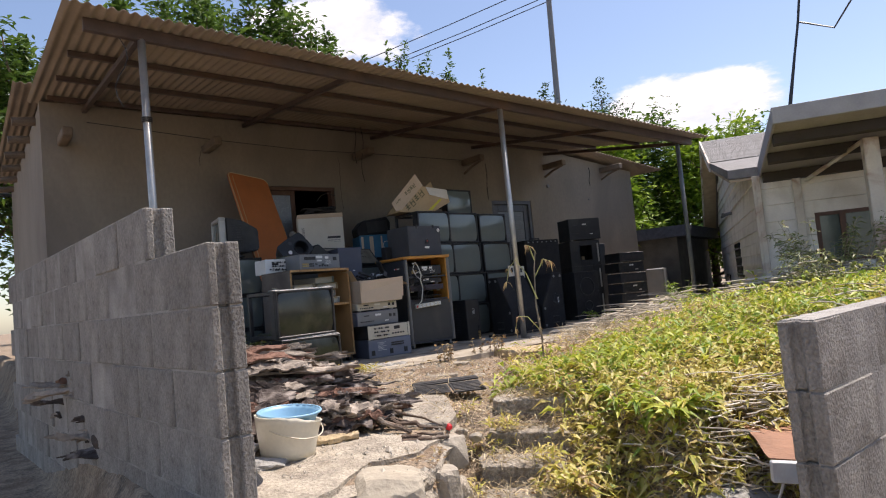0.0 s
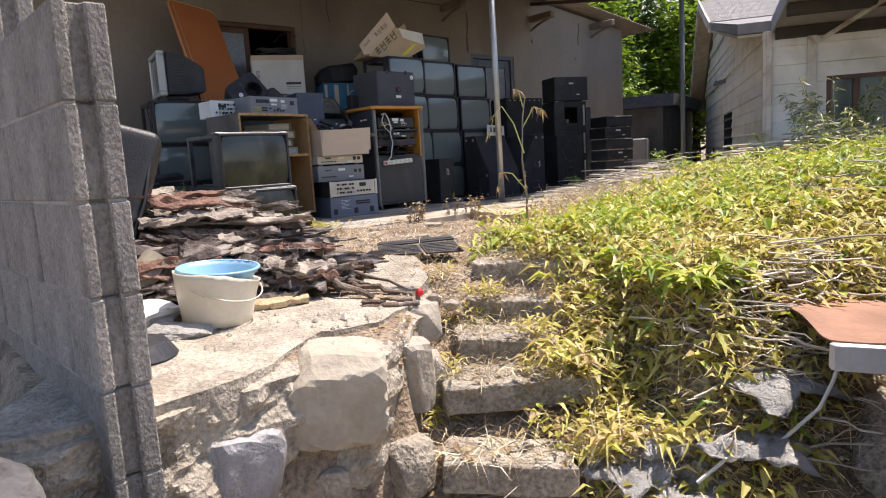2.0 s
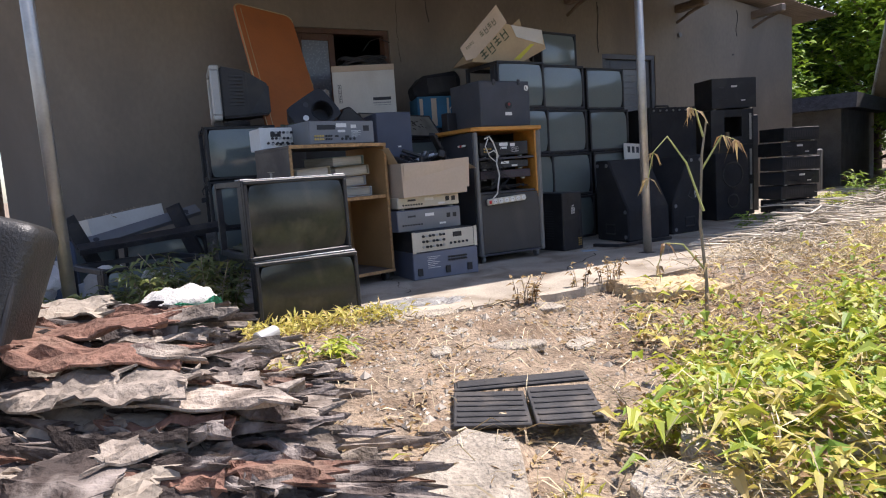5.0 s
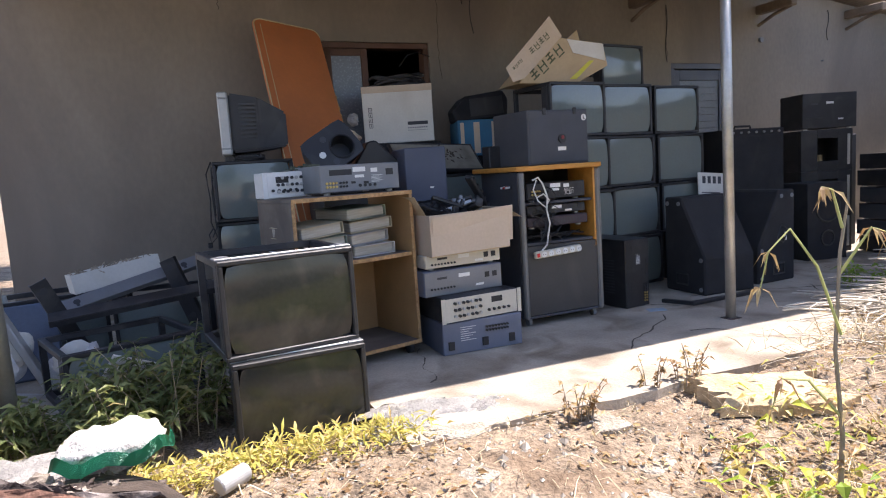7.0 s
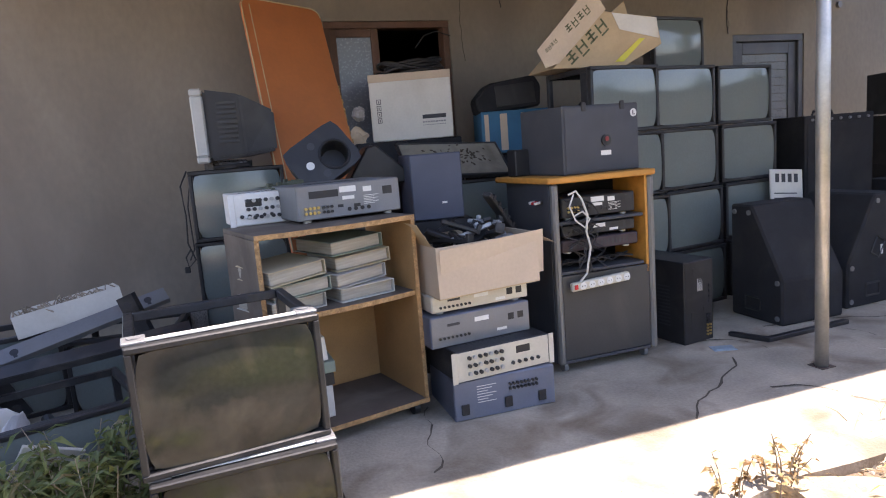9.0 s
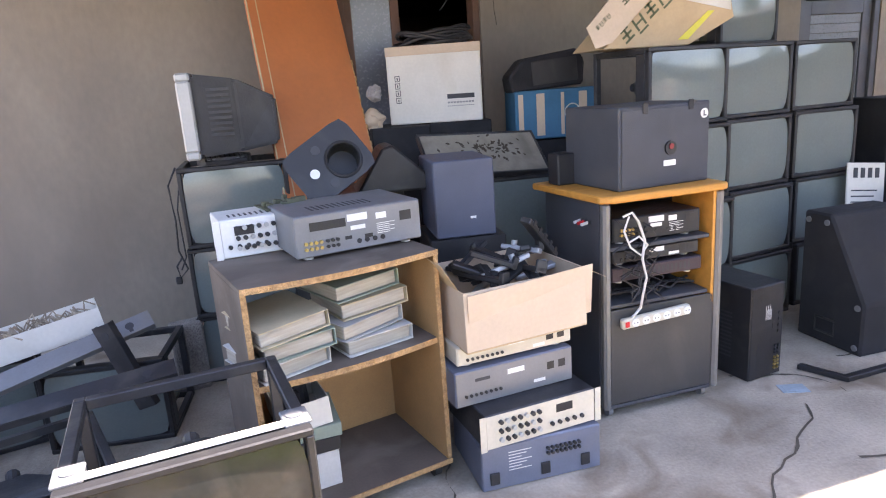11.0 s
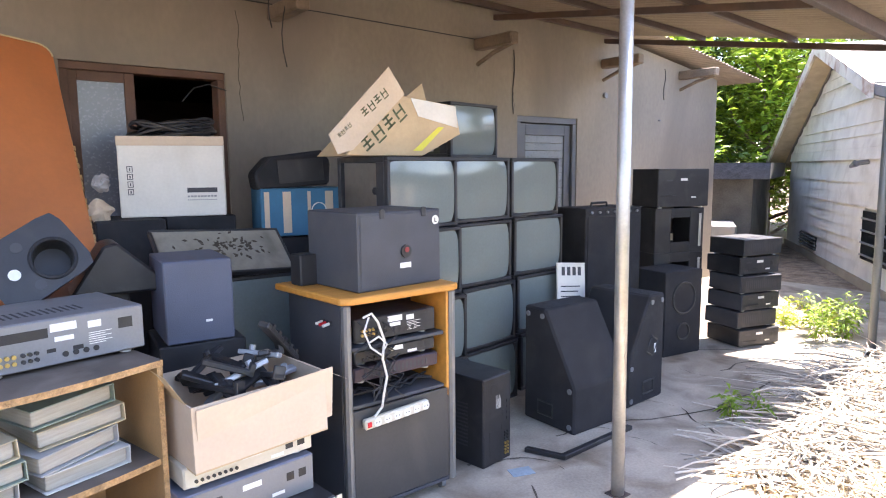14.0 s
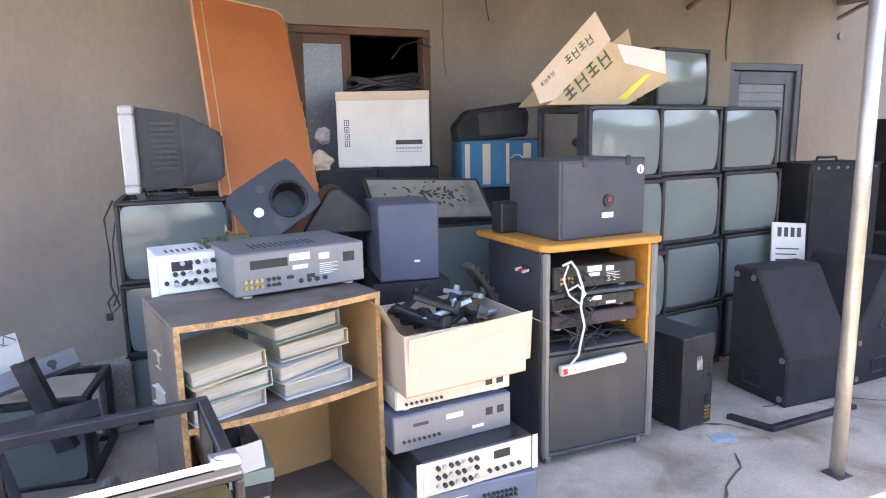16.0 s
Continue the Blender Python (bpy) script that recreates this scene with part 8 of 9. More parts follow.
# yellow tufts along the slab edge and on the steps
def tufts(x, y):
    r, s = RS(x, y)
    a = 0.9 * smooth01(0.22, 0.0, abs(y + 3.40 + 0.05 * math.sin(x * 3))) * smooth01(4.2, 3.8, x) * smooth01(2.6, 2.9, x)
    b = 0.5 * smooth01(0.3, 0.0, math.hypot(x - 3.1, (y + 3.95) * 1.6))
    c = 0.6 * (6.0 < r < 6.9) * (-2.95 < s < -1.8) * (noise.noise((x * 4, y * 4, 2)) > 0.12)
    return max(a, b, c)


p = sample(2300, tufts, (2.3, -6.4), (4.4, -3.2))
p[:, 2] = p[:, 2] + NR.uniform(0.0, 0.06, len(p))
leaves("grass_tufts", p, spread(len(p), 0.7), NR.uniform(0.04, 0.10, len(p)), NR.uniform(0.008, 0.016, len(p)), LEAF_YELLOW, "straggling yellow-green grass at the slab edge and steps", "grass")
p = sample(10000, lambda x, y: max(tufts(x, y) * 0.8, 0.10 * (y < -3.35) * (y > -5.2) * (2.9 < x < 6.0), 0.75 * (RS(x, y)[1] < -1.7) * (RS(x, y)[0] > 6.0)), (2.3, -7.6), (6.0, -3.2))
p[:, 2] += 0.01
blades("straw_litter", p, spread(len(p), 0.15), NR.uniform(0.04, 0.14, len(p)), NR.uniform(0.002, 0.005, len(p)), STRAW, "scattered dry straw and stalks on the ground", "straw")
p = sample(5500, lambda x, y: 0.4 + 0.9 * noise.noise((x * 2, y * 2, 1)), (2.9, -7.4), (6.6, -3.4))
p[:, 2] += 0.008
leaves("leaf_litter", p, spread(len(p), 0.1), NR.uniform(0.015, 0.045, len(p)), NR.uniform(0.008, 0.02, len(p)), LEAF_DRY, "small brown leaf litter on the dirt", "dead leaves", sag=0.05)
# gravel crumbs
verts, faces = [], []
for i in range(6500):
    x, y = NR.uniform(2.2, 6.8), NR.uniform(-7.2, -3.36)
    r, s = RS(x - 0.03, y - 0.005)
    z = ground_z(x, y)
    if r < 5.93 and -2.9 < s < -1.5:
        z = max(z, -0.05 + 0.202 - 0.0219 * x + 0.0349 * y)
    q = NR.uniform(0.004, 0.013) * (2.2 if NR.random() < 0.05 else 1)
    o = len(verts)
    for dx, dy, dz in ((1, 0, 0), (-0.5, 0.9, 0), (-0.6, -0.8, 0.1), (0.1, 0.1, 0.9)):
        verts.append((x + q * dx * NR.uniform(0.7, 1.3), y + q * dy * NR.uniform(0.7, 1.3), z + q * dz * NR.uniform(0.7, 1.2)))
    faces += [(o, o + 1, o + 3), (o + 1, o + 2, o + 3), (o + 2, o, o + 3)]
tagged(new("gravel", from_lists("gravel", verts, faces, mat("gravel_crumb", (0.38, 0.34, 0.28), 0.95, var=0.3, bump=0, island=0.4))), "loose gravel crumbs and concrete chips on the ground", "gravel", kind="stuff")


def clump(m, n, radius, height, material, label, ln=(0.05, 0.12), wd=(0.012, 0.028), stems=18, category="weeds"):
    """A leafy clump: bent stems that carry leaves."""
    t = thing("weed_clump", m, label, category, "weed clumps")
    bm = BM()
    P, D = [], []
    for k in range(stems):
        a, q = NR.uniform(0, 6.28), radius * math.sqrt(NR.random())
        b = Vector((q * math.cos(a), q * math.sin(a), 0))
        h = height * NR.uniform(0.5, 1.0)
        lean = Vector((math.cos(a), math.sin(a), 0)) * h * NR.uniform(0.1, 0.5)
        pts = [b + lean * (u * u) + Vector((0, 0, h * u)) for u in (0, 0.3, 0.6, 1.0)]
        tube(bm, pts, 0.003, 4, 0.5)
        for j in range(n // stems):
            u = NR.uniform(0.15, 1.0)
            P.append(b + lean * (u * u) + Vector((0, 0, h * u)))
            aa = NR.uniform(0, 6.28)
            D.append((math.cos(aa), math.sin(aa), NR.uniform(-0.2, 0.7)))
    part("stem", bm, TWIG, t)["kind"] = "stuff"
    leaves("leaf", np.array([tuple(v) for v in P]), np.array(D), NR.uniform(*ln, len(P)), NR.uniform(*wd, len(P)), material, "", "", parent=t, sag=0.35)
    return t


for x, y, h, r in ((3.22, -2.80, 0.42, 0.14), (3.05, -2.86, 0.30, 0.16), (2.85, -2.80, 0.24, 0.18), (2.62, -2.72, 0.22, 0.2), (3.10, -2.68, 0.36, 0.12), (2.45, -2.95, 0.2, 0.2), (2.9, -3.05, 0.18, 0.2)):
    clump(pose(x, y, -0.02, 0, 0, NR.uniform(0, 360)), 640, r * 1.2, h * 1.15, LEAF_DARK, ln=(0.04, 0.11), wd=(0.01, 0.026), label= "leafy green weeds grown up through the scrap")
clump(pose(9.95, -2.35, 0), 500, 0.18, 0.45, LEAF_BRIGHT, "sunlit yellow-green weeds beside the amplifier stack")
clump(pose(10.3, -2.1, 0), 420, 0.35, 0.2, LEAF_GREEN, "low green weeds at the end of the slab")
clump(pose(10.9, -1.7, 0), 300, 0.5, 0.12, LEAF_GREEN, "low green weeds at the end of the slab")
clump(pose(7.63, -2.76, 0), 120, 0.12, 0.2, LEAF_BRIGHT, "small green weed in a crack of the slab", stems=8)
clump(pose(3.5, -3.9, ground_z(3.5, -3.9)), 60, 0.08, 0.1, LEAF_GREEN, "small yellow weed in the dirt", stems=6)
clump(pose(3.22, -4.9, ground_z(3.22, -4.9)), 70, 0.06, 0.1, LEAF_GREEN, "small yellow weed in the dirt", stems=6)
for x, y in ((5.1, -3.50), (5.24, -3.54), (5.36, -3.48), (4.60, -3.64), (4.66, -3.62)):
    clump(pose(x, y, 0.0), 40, 0.05, 0.16, LEAF_DRY, "withered brown weed at the slab edge", stems=5, ln=(0.02, 0.05))


def dry_stalk():
    """The tall withered plant with drooping heads."""
    t = thing("tall_weed", pose(4.95, -4.46, ground_z(4.95, -4.46)), "tall withered weed with drooping yellow heads", "weed")
    bm = BM()
    tube(bm, [(0, 0, 0), (0.01, 0, 0.25), (-0.01, 0.01, 0.5), (0.02, 0.02, 0.78), (0.05, 0.02, 0.92)], 0.009, 6, 0.4)
    part("stem", bm, TWIG, t)
    P, D = [], []
    for k, (pts) in enumerate((((0.0, 0, 0.55), (-0.06, 0.03, 0.75), (-0.13, 0.06, 0.86), (-0.19, 0.08, 0.80), (-0.21, 0.09, 0.70)), ((0.02, 0.02, 0.72), (0.08, -0.03, 0.85), (0.12, -0.06, 0.83)), ((0.01, 0, 0.3), (-0.08, 0.04, 0.42), (-0.15, 0.07, 0.43), (-0.18, 0.08, 0.34)), ((0.03, 0.02, 0.85), (0.0, 0.03, 0.96), (-0.03, 0.04, 0.97)))):
        bm = BM()
        tube(bm, pts, 0.005, 5, 0.4)
        part("branch", bm, mat("yellow_stalk", (0.42, 0.42, 0.16), 0.8), t)
        for j in range(12):
            P.append(pts[-1 - (j % 2)])
            D.append((NR.normal(), NR.normal(), -0.8))
    for j in range(26):
        u = NR.uniform(0.0, 0.45)
        P.append((NR.normal(0, 0.02), NR.normal(0, 0.02), u))
        D.append((NR.normal(), NR.normal(), 0.1))
    leaves("leaf", np.array(P), np.array(D), NR.uniform(0.03, 0.07, len(P)), NR.uniform(0.008, 0.016, len(P)), LEAF_DRY, "", "", parent=t, sag=0.6)


dry_stalk()


def brush_heap(name, cx, cy, rx, ry, h, n, label, seed, thick=0.006, longest=0.6):
    """A heap of bleached stalks and branches."""
    rr = random.Random(seed)
    bm = BM()
    for k in range(n):
        a, q = rr.uniform(0, 6.28), math.sqrt(rr.random())
        x, y = cx + rx * q * math.cos(a), cy + ry * q * math.sin(a)
        low = max(ground_z(x, y), 0.0 if y > -3.5 else -9.0)
        z = low + h * (1 - q * q) * rr.random() + 0.01
        d, ln = rr.uniform(0, 6.28), rr.uniform(0.12, longest)
        dz = rr.uniform(-0.25, 0.3)
        pts = []
        for j in range(5):
            u = j / 4
            pts.append((x + ln * u * math.cos(d + 0.5 * u) + rr.uniform(-0.02, 0.02), y + ln * u * math.sin(d + 0.5 * u) + rr.uniform(-0.02, 0.02), max(low + 0.004, z + ln * dz * u * (1 - 0.6 * u))))
        tube(bm, pts, thick * rr.uniform(0.4, 1.3), 4, 0.5)
    return whole(name, bm, mat("bleached_stalk", (0.50, 0.45, 0.37), 0.9, var=0.3, fine=60, bump=0.2, island=0.45), label=label, category="brushwood", kind="stuff")


brush_heap("brushwood", 8.6, -3.15, 0.8, 0.36, 0.30, 620, "heap of bleached dry stalks beside the slab", 1)
brush_heap("brushwood", 7.75, -3.27, 0.95, 0.27, 0.2, 620, "bleached dry stalks heaped on the slab edge", 9, 0.008)
for i in range(34):
    x, y, q = 7.0 + 2.2 * ((i * 0.618) % 1.0), -3.02 - 0.5 * ((i * 0.381 + 0.2) % 1.0), 0.03 + 0.055 * ((i * 0.73) % 1.0) ** 2
    rock("rubble_stone", x, y, max(ground_z(x, y), 0.0) + q * 0.35, q * 1.3, q, q * 0.7, ROCK, 950 + i, "broken lump of rubble among dry stalks", "rock", "rubble at the slab edge", rz=47 * i, rough=0.5, sub=2)
p = sample(3200, lambda x, y: 0.25 + 0.75 * smooth01(-3.0, -3.3, y), (6.8, -3.55), (9.6, -2.9))
p[:, 2] = np.where(p[:, 1] > -3.5, 0.006, p[:, 2] + 0.006)
leaves("leaf_litter", p, spread(len(p), 0.12), NR.uniform(0.02, 0.06, len(p)), NR.uniform(0.008, 0.022, len(p)), LEAF_DRY, "brown leaf litter on the sunny edge of the slab", "dead leaves", sag=0.05)
brush_heap("brushwood", 7.55, -5.25, 0.8, 0.45, 0.22, 260, "heap of grey dead branches before the house", 2, 0.012)
brush_heap("brushwood", 5.6, -6.4, 0.8, 0.4, 0.16, 160, "dry vine stems trailing over the bank", 3, 0.005, 0.35)
brush_heap("brushwood", 4.15, -6.5, 0.42, 0.28, 0.2, 240, "dry vine stems trailing over the metal sheet", 4, 0.005, 0.26)
brush_heap("brushwood", 7.2, -3.75, 1.0, 0.35, 0.08, 220, "dry stalks lying along the slab edge", 5, 0.004)
brush_heap("brushwood", 3.2, -6.6, 0.5, 0.4, 0.03, 110, "dry stalks and bark bits at the foot of the steps", 6, 0.005)
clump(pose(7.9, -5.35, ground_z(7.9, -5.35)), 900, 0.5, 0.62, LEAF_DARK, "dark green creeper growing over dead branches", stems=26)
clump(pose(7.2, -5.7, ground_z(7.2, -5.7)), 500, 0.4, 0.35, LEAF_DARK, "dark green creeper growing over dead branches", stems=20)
clump(pose(5.0, -6.1, ground_z(5.0, -6.1)), 200, 0.35, 0.14, LEAF_YELLOW, "yellowing weeds at the foot of the bank")
clump(pose(4.3, -6.05, ground_z(4.3, -6.05)), 260, 0.3, 0.16, LEAF_YELLOW, "yellowing weeds at the foot of the bank", ln=(0.06, 0.12), wd=(0.018, 0.035))
clump(pose(4.0, -6.2, ground_z(4.0, -6.2)), 240, 0.22, 0.16, LEAF_GREEN, "green weeds at the foot of the bank", ln=(0.06, 0.13), wd=(0.02, 0.04))
clump(pose(7.6, -4.35, ground_z(7.6, -4.35)), 260, 0.5, 0.16, LEAF_GREEN, "low green weeds on the top of the bank")
clump(pose(8.3, -3.9, ground_z(8.3, -3.9)), 260, 0.4, 0.22, LEAF_BRIGHT, "low green weeds on the top of the bank")

# ---- white house next door ----
HOUSE = pose(9.06, -4.15, -0.46, 0, 0, 33.2)
house = thing("house", HOUSE, "white clapboard house with a deep porch and grey shingles", "house")
PROFILE = [(0.0, 2.1), (3.6, 2.75), (6.3, 3.62), (9.53, 2.2)]


def gable_z(a):
    for (a0, z0), (a1, z1) in zip(PROFILE, PROFILE[1:]):
        if a <= a1:
            return z0 + (z1 - z0) * (a - a0) / (a1 - a0)
    return 2.2


bm = BM()
prism(bm, [(0, 0.5), (9.53, 0.5), (9.53, 2.18), (6.3, 3.60), (3.6, 2.73), (0, 2.08)], -0.14, -0.03, axis="y")
wl_ = part("wall", bm, CLAP, house)
WINS = ((3.6, 4.75, 0.80, 1.40), (7.1, 8.25, 0.60, 0.82))
board_n = 0
z = 0.55
while z < 3.6:
    xs = [0.03 + 0.1 * i for i in range(95)]
    ok = [x for x in xs if gable_z(x) > z + 0.13]
    if not ok:
        break
    spans = [(min(ok), max(ok))]
    for wa, wb, wz0, wz1 in WINS:
        if wz0 - 0.10 < z < wz1:
            spans = [s for (a, b) in spans for s in (((a, wa), (wb, b)) if a < wa and b > wb else ((a, b),))]
    for a, b in spans:
        bm = BM()
        prism(bm, [(0.0, z), (0.026, z + 0.002), (0.008, z + 0.155), (0.0, z + 0.155)], a, b, axis="x")
        o = part("clapboard", bm, CLAP, wl_)
        o.location.y = -0.03 + 0.001
        o.rotation_euler.x = radians(RNG.uniform(-0.4, 0.4))
    z += 0.148
for wa, wb, wz0, wz1 in WINS:
    bm = BM()
    bx(bm, wa, -0.029, wz0, wb, 0.004, wz1)
    w_ = part("window", bm, GLASS, house, "small dark louvred window")
    for k in range(4):
        bm = BM()
        zz = wz0 + (k + 0.3) * (wz1 - wz0) / 4
        bx(bm, wa, 0.0, zz, wb, 0.02, zz + 0.02)
        part("louvre", bm, GREYMETAL, w_)
bm = BM()
prism(bm, [(-0.1, -0.6), (9.6, -0.6), (9.6, 0.545), (-0.1, 0.545)], -0.2, 0.004, axis="y")
part("foundation", bm, mat("tan_foundation", (0.40, 0.34, 0.25), 0.9, var=0.2, scale=3, fine=60, bump=0.3), house, "tan cement foundation")
bm = BM()
bx(bm, -0.1, -0.024, 0.3, 0.06, 0.03, 2.05, 0.004)
part("corner_board", bm, WHITEWOOD, house)
# front wall under the porch
bm = BM()
for b in ((-0.02, -5.0, 0.2, 0.05, -2.1, 2.05), (-0.02, -2.1, 0.2, 0.05, -0.55, 0.95), (-0.02, -2.1, 1.54, 0.05, -0.55, 2.05), (-0.02, -0.55, 0.2, 0.05, -0.145, 2.05)):
    bx(bm, *b)
fw = part("front_wall", bm, CLAP, house)
z = 0.3
while z < 2.0:
    for ya, yb in (((-4.9, -2.1), (-0.55, -0.03)) if 0.80 < z < 1.53 else ((-4.9, -0.03),)):
        bm = BM()
        prism(bm, [(-0.022, z), (-0.052, z + 0.004), (-0.030, z + 0.205), (-0.022, z + 0.205)], ya, yb, axis="x")
        o = part("clapboard", bm, CLAP, fw)
        me = o.data
        for v in me.vertices:
            v.co = Vector((v.co.y, v.co.x, v.co.z))
        me.flip_normals()
    z += 0.198
for ya, yb in ((-0.45, -0.36), (-0.03, 0.06)):
    bm = BM()
    bx(bm, -0.075, ya, 0.3, -0.053, yb, 2.05, 0.003)
    part("trim_board", bm, WHITEWOOD, house)
bm = BM()
bx(bm, 0.0, -2.1, 0.95, 0.012, -0.55, 1.54)
w_ = part("window", bm, mat("green_grey_glass", (0.10, 0.125, 0.11), 0.15, var=0.2, bump=0, spec=0.7), house, "dim green-grey front window")
for b in ((-0.03, -2.1, 1.50, 0.02, -0.55, 1.54), (-0.03, -2.1, 0.95, 0.02, -0.55, 0.99), (-0.03, -0.60, 0.99, 0.02, -0.55, 1.50), (-0.03, -0.86, 0.99, 0.02, -0.80, 1.50)):
    bm = BM()
    bx(bm, *b)
    part("window_frame", bm, FRAMEWOOD, w_)
# roofs
bm = BM()
prism(bm, [(0.0, 2.17), (3.6, 2.82), (6.3, 3.70), (10.1, 2.02), (10.1, 1.92), (6.3, 3.59), (3.6, 2.71), (0.0, 2.06)], -6.0, 0.3, axis="y")
rf = part("roof", bm, SHINGLE, house)
for k in range(26):
    a = 3.6 + k * 0.1
    bm = BM()
    zz = 2.82 + (a - 3.6) * 0.326
    bx(bm, 0, -6.0, 0, 0.13, 0.31, 0.012)
    o = part("shingle_course", bm, SHINGLE, rf)
    o.matrix_local = pose(a, 0, zz + 0.004, 0, -16, 0)
bm = BM()
prism(bm, [(3.55, 2.66), (6.3, 3.55), (10.15, 1.86), (10.15, 2.0), (6.3, 3.72), (3.55, 2.82)], 0.305, 0.335, axis="y")
part("bargeboard", bm, WHITEWOOD, house)
bm = BM()
prism(bm, [(0.0, 2.05), (3.6, 2.70), (6.3, 3.58), (10.1, 1.91), (10.1, 1.89), (6.3, 3.55), (3.6, 2.67), (0.0, 2.02)], 0.03, 0.299, axis="y")
part("soffit", bm, mat("tan_soffit", (0.45, 0.36, 0.24), 0.8, var=0.2), house)
def raised(bm):
    """The porch roof rises towards its outer edge."""
    for v in bm.verts:
        v.co.z += 0.19 * max(0.0, -v.co.x) if v.co.z > 1.5 else 0.0
    return bm


bm = BM()
bx(bm, -1.6, -5.2, 2.06, 0.02, -0.06, 2.16, 0.01)
pr = part("porch_roof", raised(bm), mat("porch_boards", (0.34, 0.32, 0.29), 0.8, var=0.2, scale=3, fine=40), house)
bm = BM()
bx(bm, -1.63, -5.2, 2.03, -1.605, -0.03, 2.19, 0.003)
bx(bm, -1.604, -0.055, 2.03, 0.0, -0.03, 2.19, 0.003)
part("fascia", raised(bm), mat("grey_fascia", (0.33, 0.33, 0.335), 0.7, var=0.15), house)
for x in (-1.3, -0.75, -0.1):
    bm = BM()
    bx(bm, x, -5.0, 1.95, x + 0.08, -0.06, 2.055, 0.004)
    part("porch_beam", raised(bm), mat("dark_beam", (0.05, 0.042, 0.036), 0.85, var=0.3, scale=4, fine=40, bump=0.3), house)
bm = BM()
tube(bm, [(-0.08, -0.50, 1.92), (-0.95, -0.92, 2.16)], 0.025, 5)
part("brace", bm, WHITEWOOD, house)
bm = BM()
bx(bm, -1.05, -1.02, 0.2, -0.93, -0.88, 2.17, 0.008)
part("porch_post", bm, WHITEWOOD, house, "peeling white porch post with bare wood")
# added box filling the house, coloured as the shade of its rooms
bm = BM()
bx(bm, 0.2, -6.0, -0.5, 9.3, -0.2, 2.0)
part("house_core", bm, ROOM_SHADE, house)
# lamp on the side wall
bm = BM()
cyl(bm, (4.74, -0.02, 2.0), (4.74, 0.12, 1.98), 0.03, 10)
cyl(bm, (4.74, 0.12, 1.98), (4.81, 0.16, 1.94), 0.045, 10, 0.02)
part("wall_lamp", bm, GREYMETAL, house)

# garden shed and tank behind
shed = thing("shed", pose(15.6, 0.9, 0, 0, 0, 20), "grey block shed with a dark tiled roof", "shed")
bm = BM()
bx(bm, -1.6, 0, -0.5, 1.6, 1.6, 1.35)
part("wall", bm, mat("shed_block", (0.12, 0.115, 0.105), 0.9, var=0.4, scale=4, fine=40, bump=0.5), shed)
bm = BM()
prism(bm, [(-1.8, 1.3), (1.8, 1.3), (1.7, 1.55), (-1.7, 1.55)], -0.25, 1.8, axis="y")
part("roof", bm, mat("dark_tile", (0.06, 0.06, 0.065), 0.7, var=0.4, scale=12, fine=40, bump=0.8), shed)
bm = BM()
bx(bm, -0.5, -0.35, 0, 0.5, 0.0, 0.75, 0.02)
whole("water_trough", bm, GREYMETAL, pose(13.3, 0.6, -0.1, 0, 0, 30), "grey concrete trough beyond the slab", "trough")

# ---- trees ----
def tree(x, y, h, spread_r, n, material, label, shoots=14, low=0.35, leaf=(0.10, 0.20), seed=0, z0=-0.5, upright=0.6):
    """Trunk, limbs and shoots that carry many leaves."""
    rr = random.Random(seed)
    t = thing("tree", pose(x, y, z0), label, "tree", "trees")
    bm = BM()
    tube(bm, [(0, 0, 0), (0.05, 0.03, h * 0.3), (-0.04, 0.05, h * 0.6), (0.0, 0.0, h * 0.9)], 0.13, 8, 0.25)
    P, D = [], []
    for k in range(shoots):
        a = 2.4 * k + rr.uniform(-0.4, 0.4)
        zb = h * (low + (0.85 - low) * (k + 0.5) / shoots)
        q = spread_r * rr.uniform(0.6, 1.0) * (1.1 - 0.5 * k / shoots)
        top = min(h, zb + q * upright * rr.uniform(0.8, 1.8))
        pts = [Vector((0, 0, zb)), Vector((q * 0.45 * math.cos(a), q * 0.45 * math.sin(a), zb + (top - zb) * 0.3)), Vector((q * 0.85 * math.cos(a), q * 0.85 * math.sin(a), zb + (top - zb) * 0.65)), Vector((q * math.cos(a), q * math.sin(a), top))]
        tube(bm, pts, 0.045, 5, 0.25)
        for j in range(n // shoots):
            u = rr.uniform(0.25, 1.0) * 3
            i = min(2, int(u))
            b = pts[i].lerp(pts[i + 1], u - i)
            s = 0.16 * spread_r * (1.2 - 0.3 * u / 3)
            P.append((b.x + rr.gauss(0, s), b.y + rr.gauss(0, s), b.z + rr.gauss(0, s * 0.9)))
            D.append((rr.gauss(0, 1), rr.gauss(0, 1), rr.uniform(-0.3, 0.8)))
    for j in range(n // 6):
        u = rr.random()
        s = 0.22 * spread_r * (1.25 - u)
        P.append((rr.gauss(0, s), rr.gauss(0, s), h * (0.62 + 0.38 * u)))
        D.append((rr.gauss(0, 1), rr.gauss(0, 1), rr.uniform(0.1, 1.0)))
    part("trunk", bm, BARK, t)
    leaves("crown", np.array(P), np.array(D), NR.uniform(*leaf, len(P)), NR.uniform(leaf[0] * 0.45, leaf[1] * 0.45, len(P)), material, "", "", parent=t, sag=0.2)
    return t


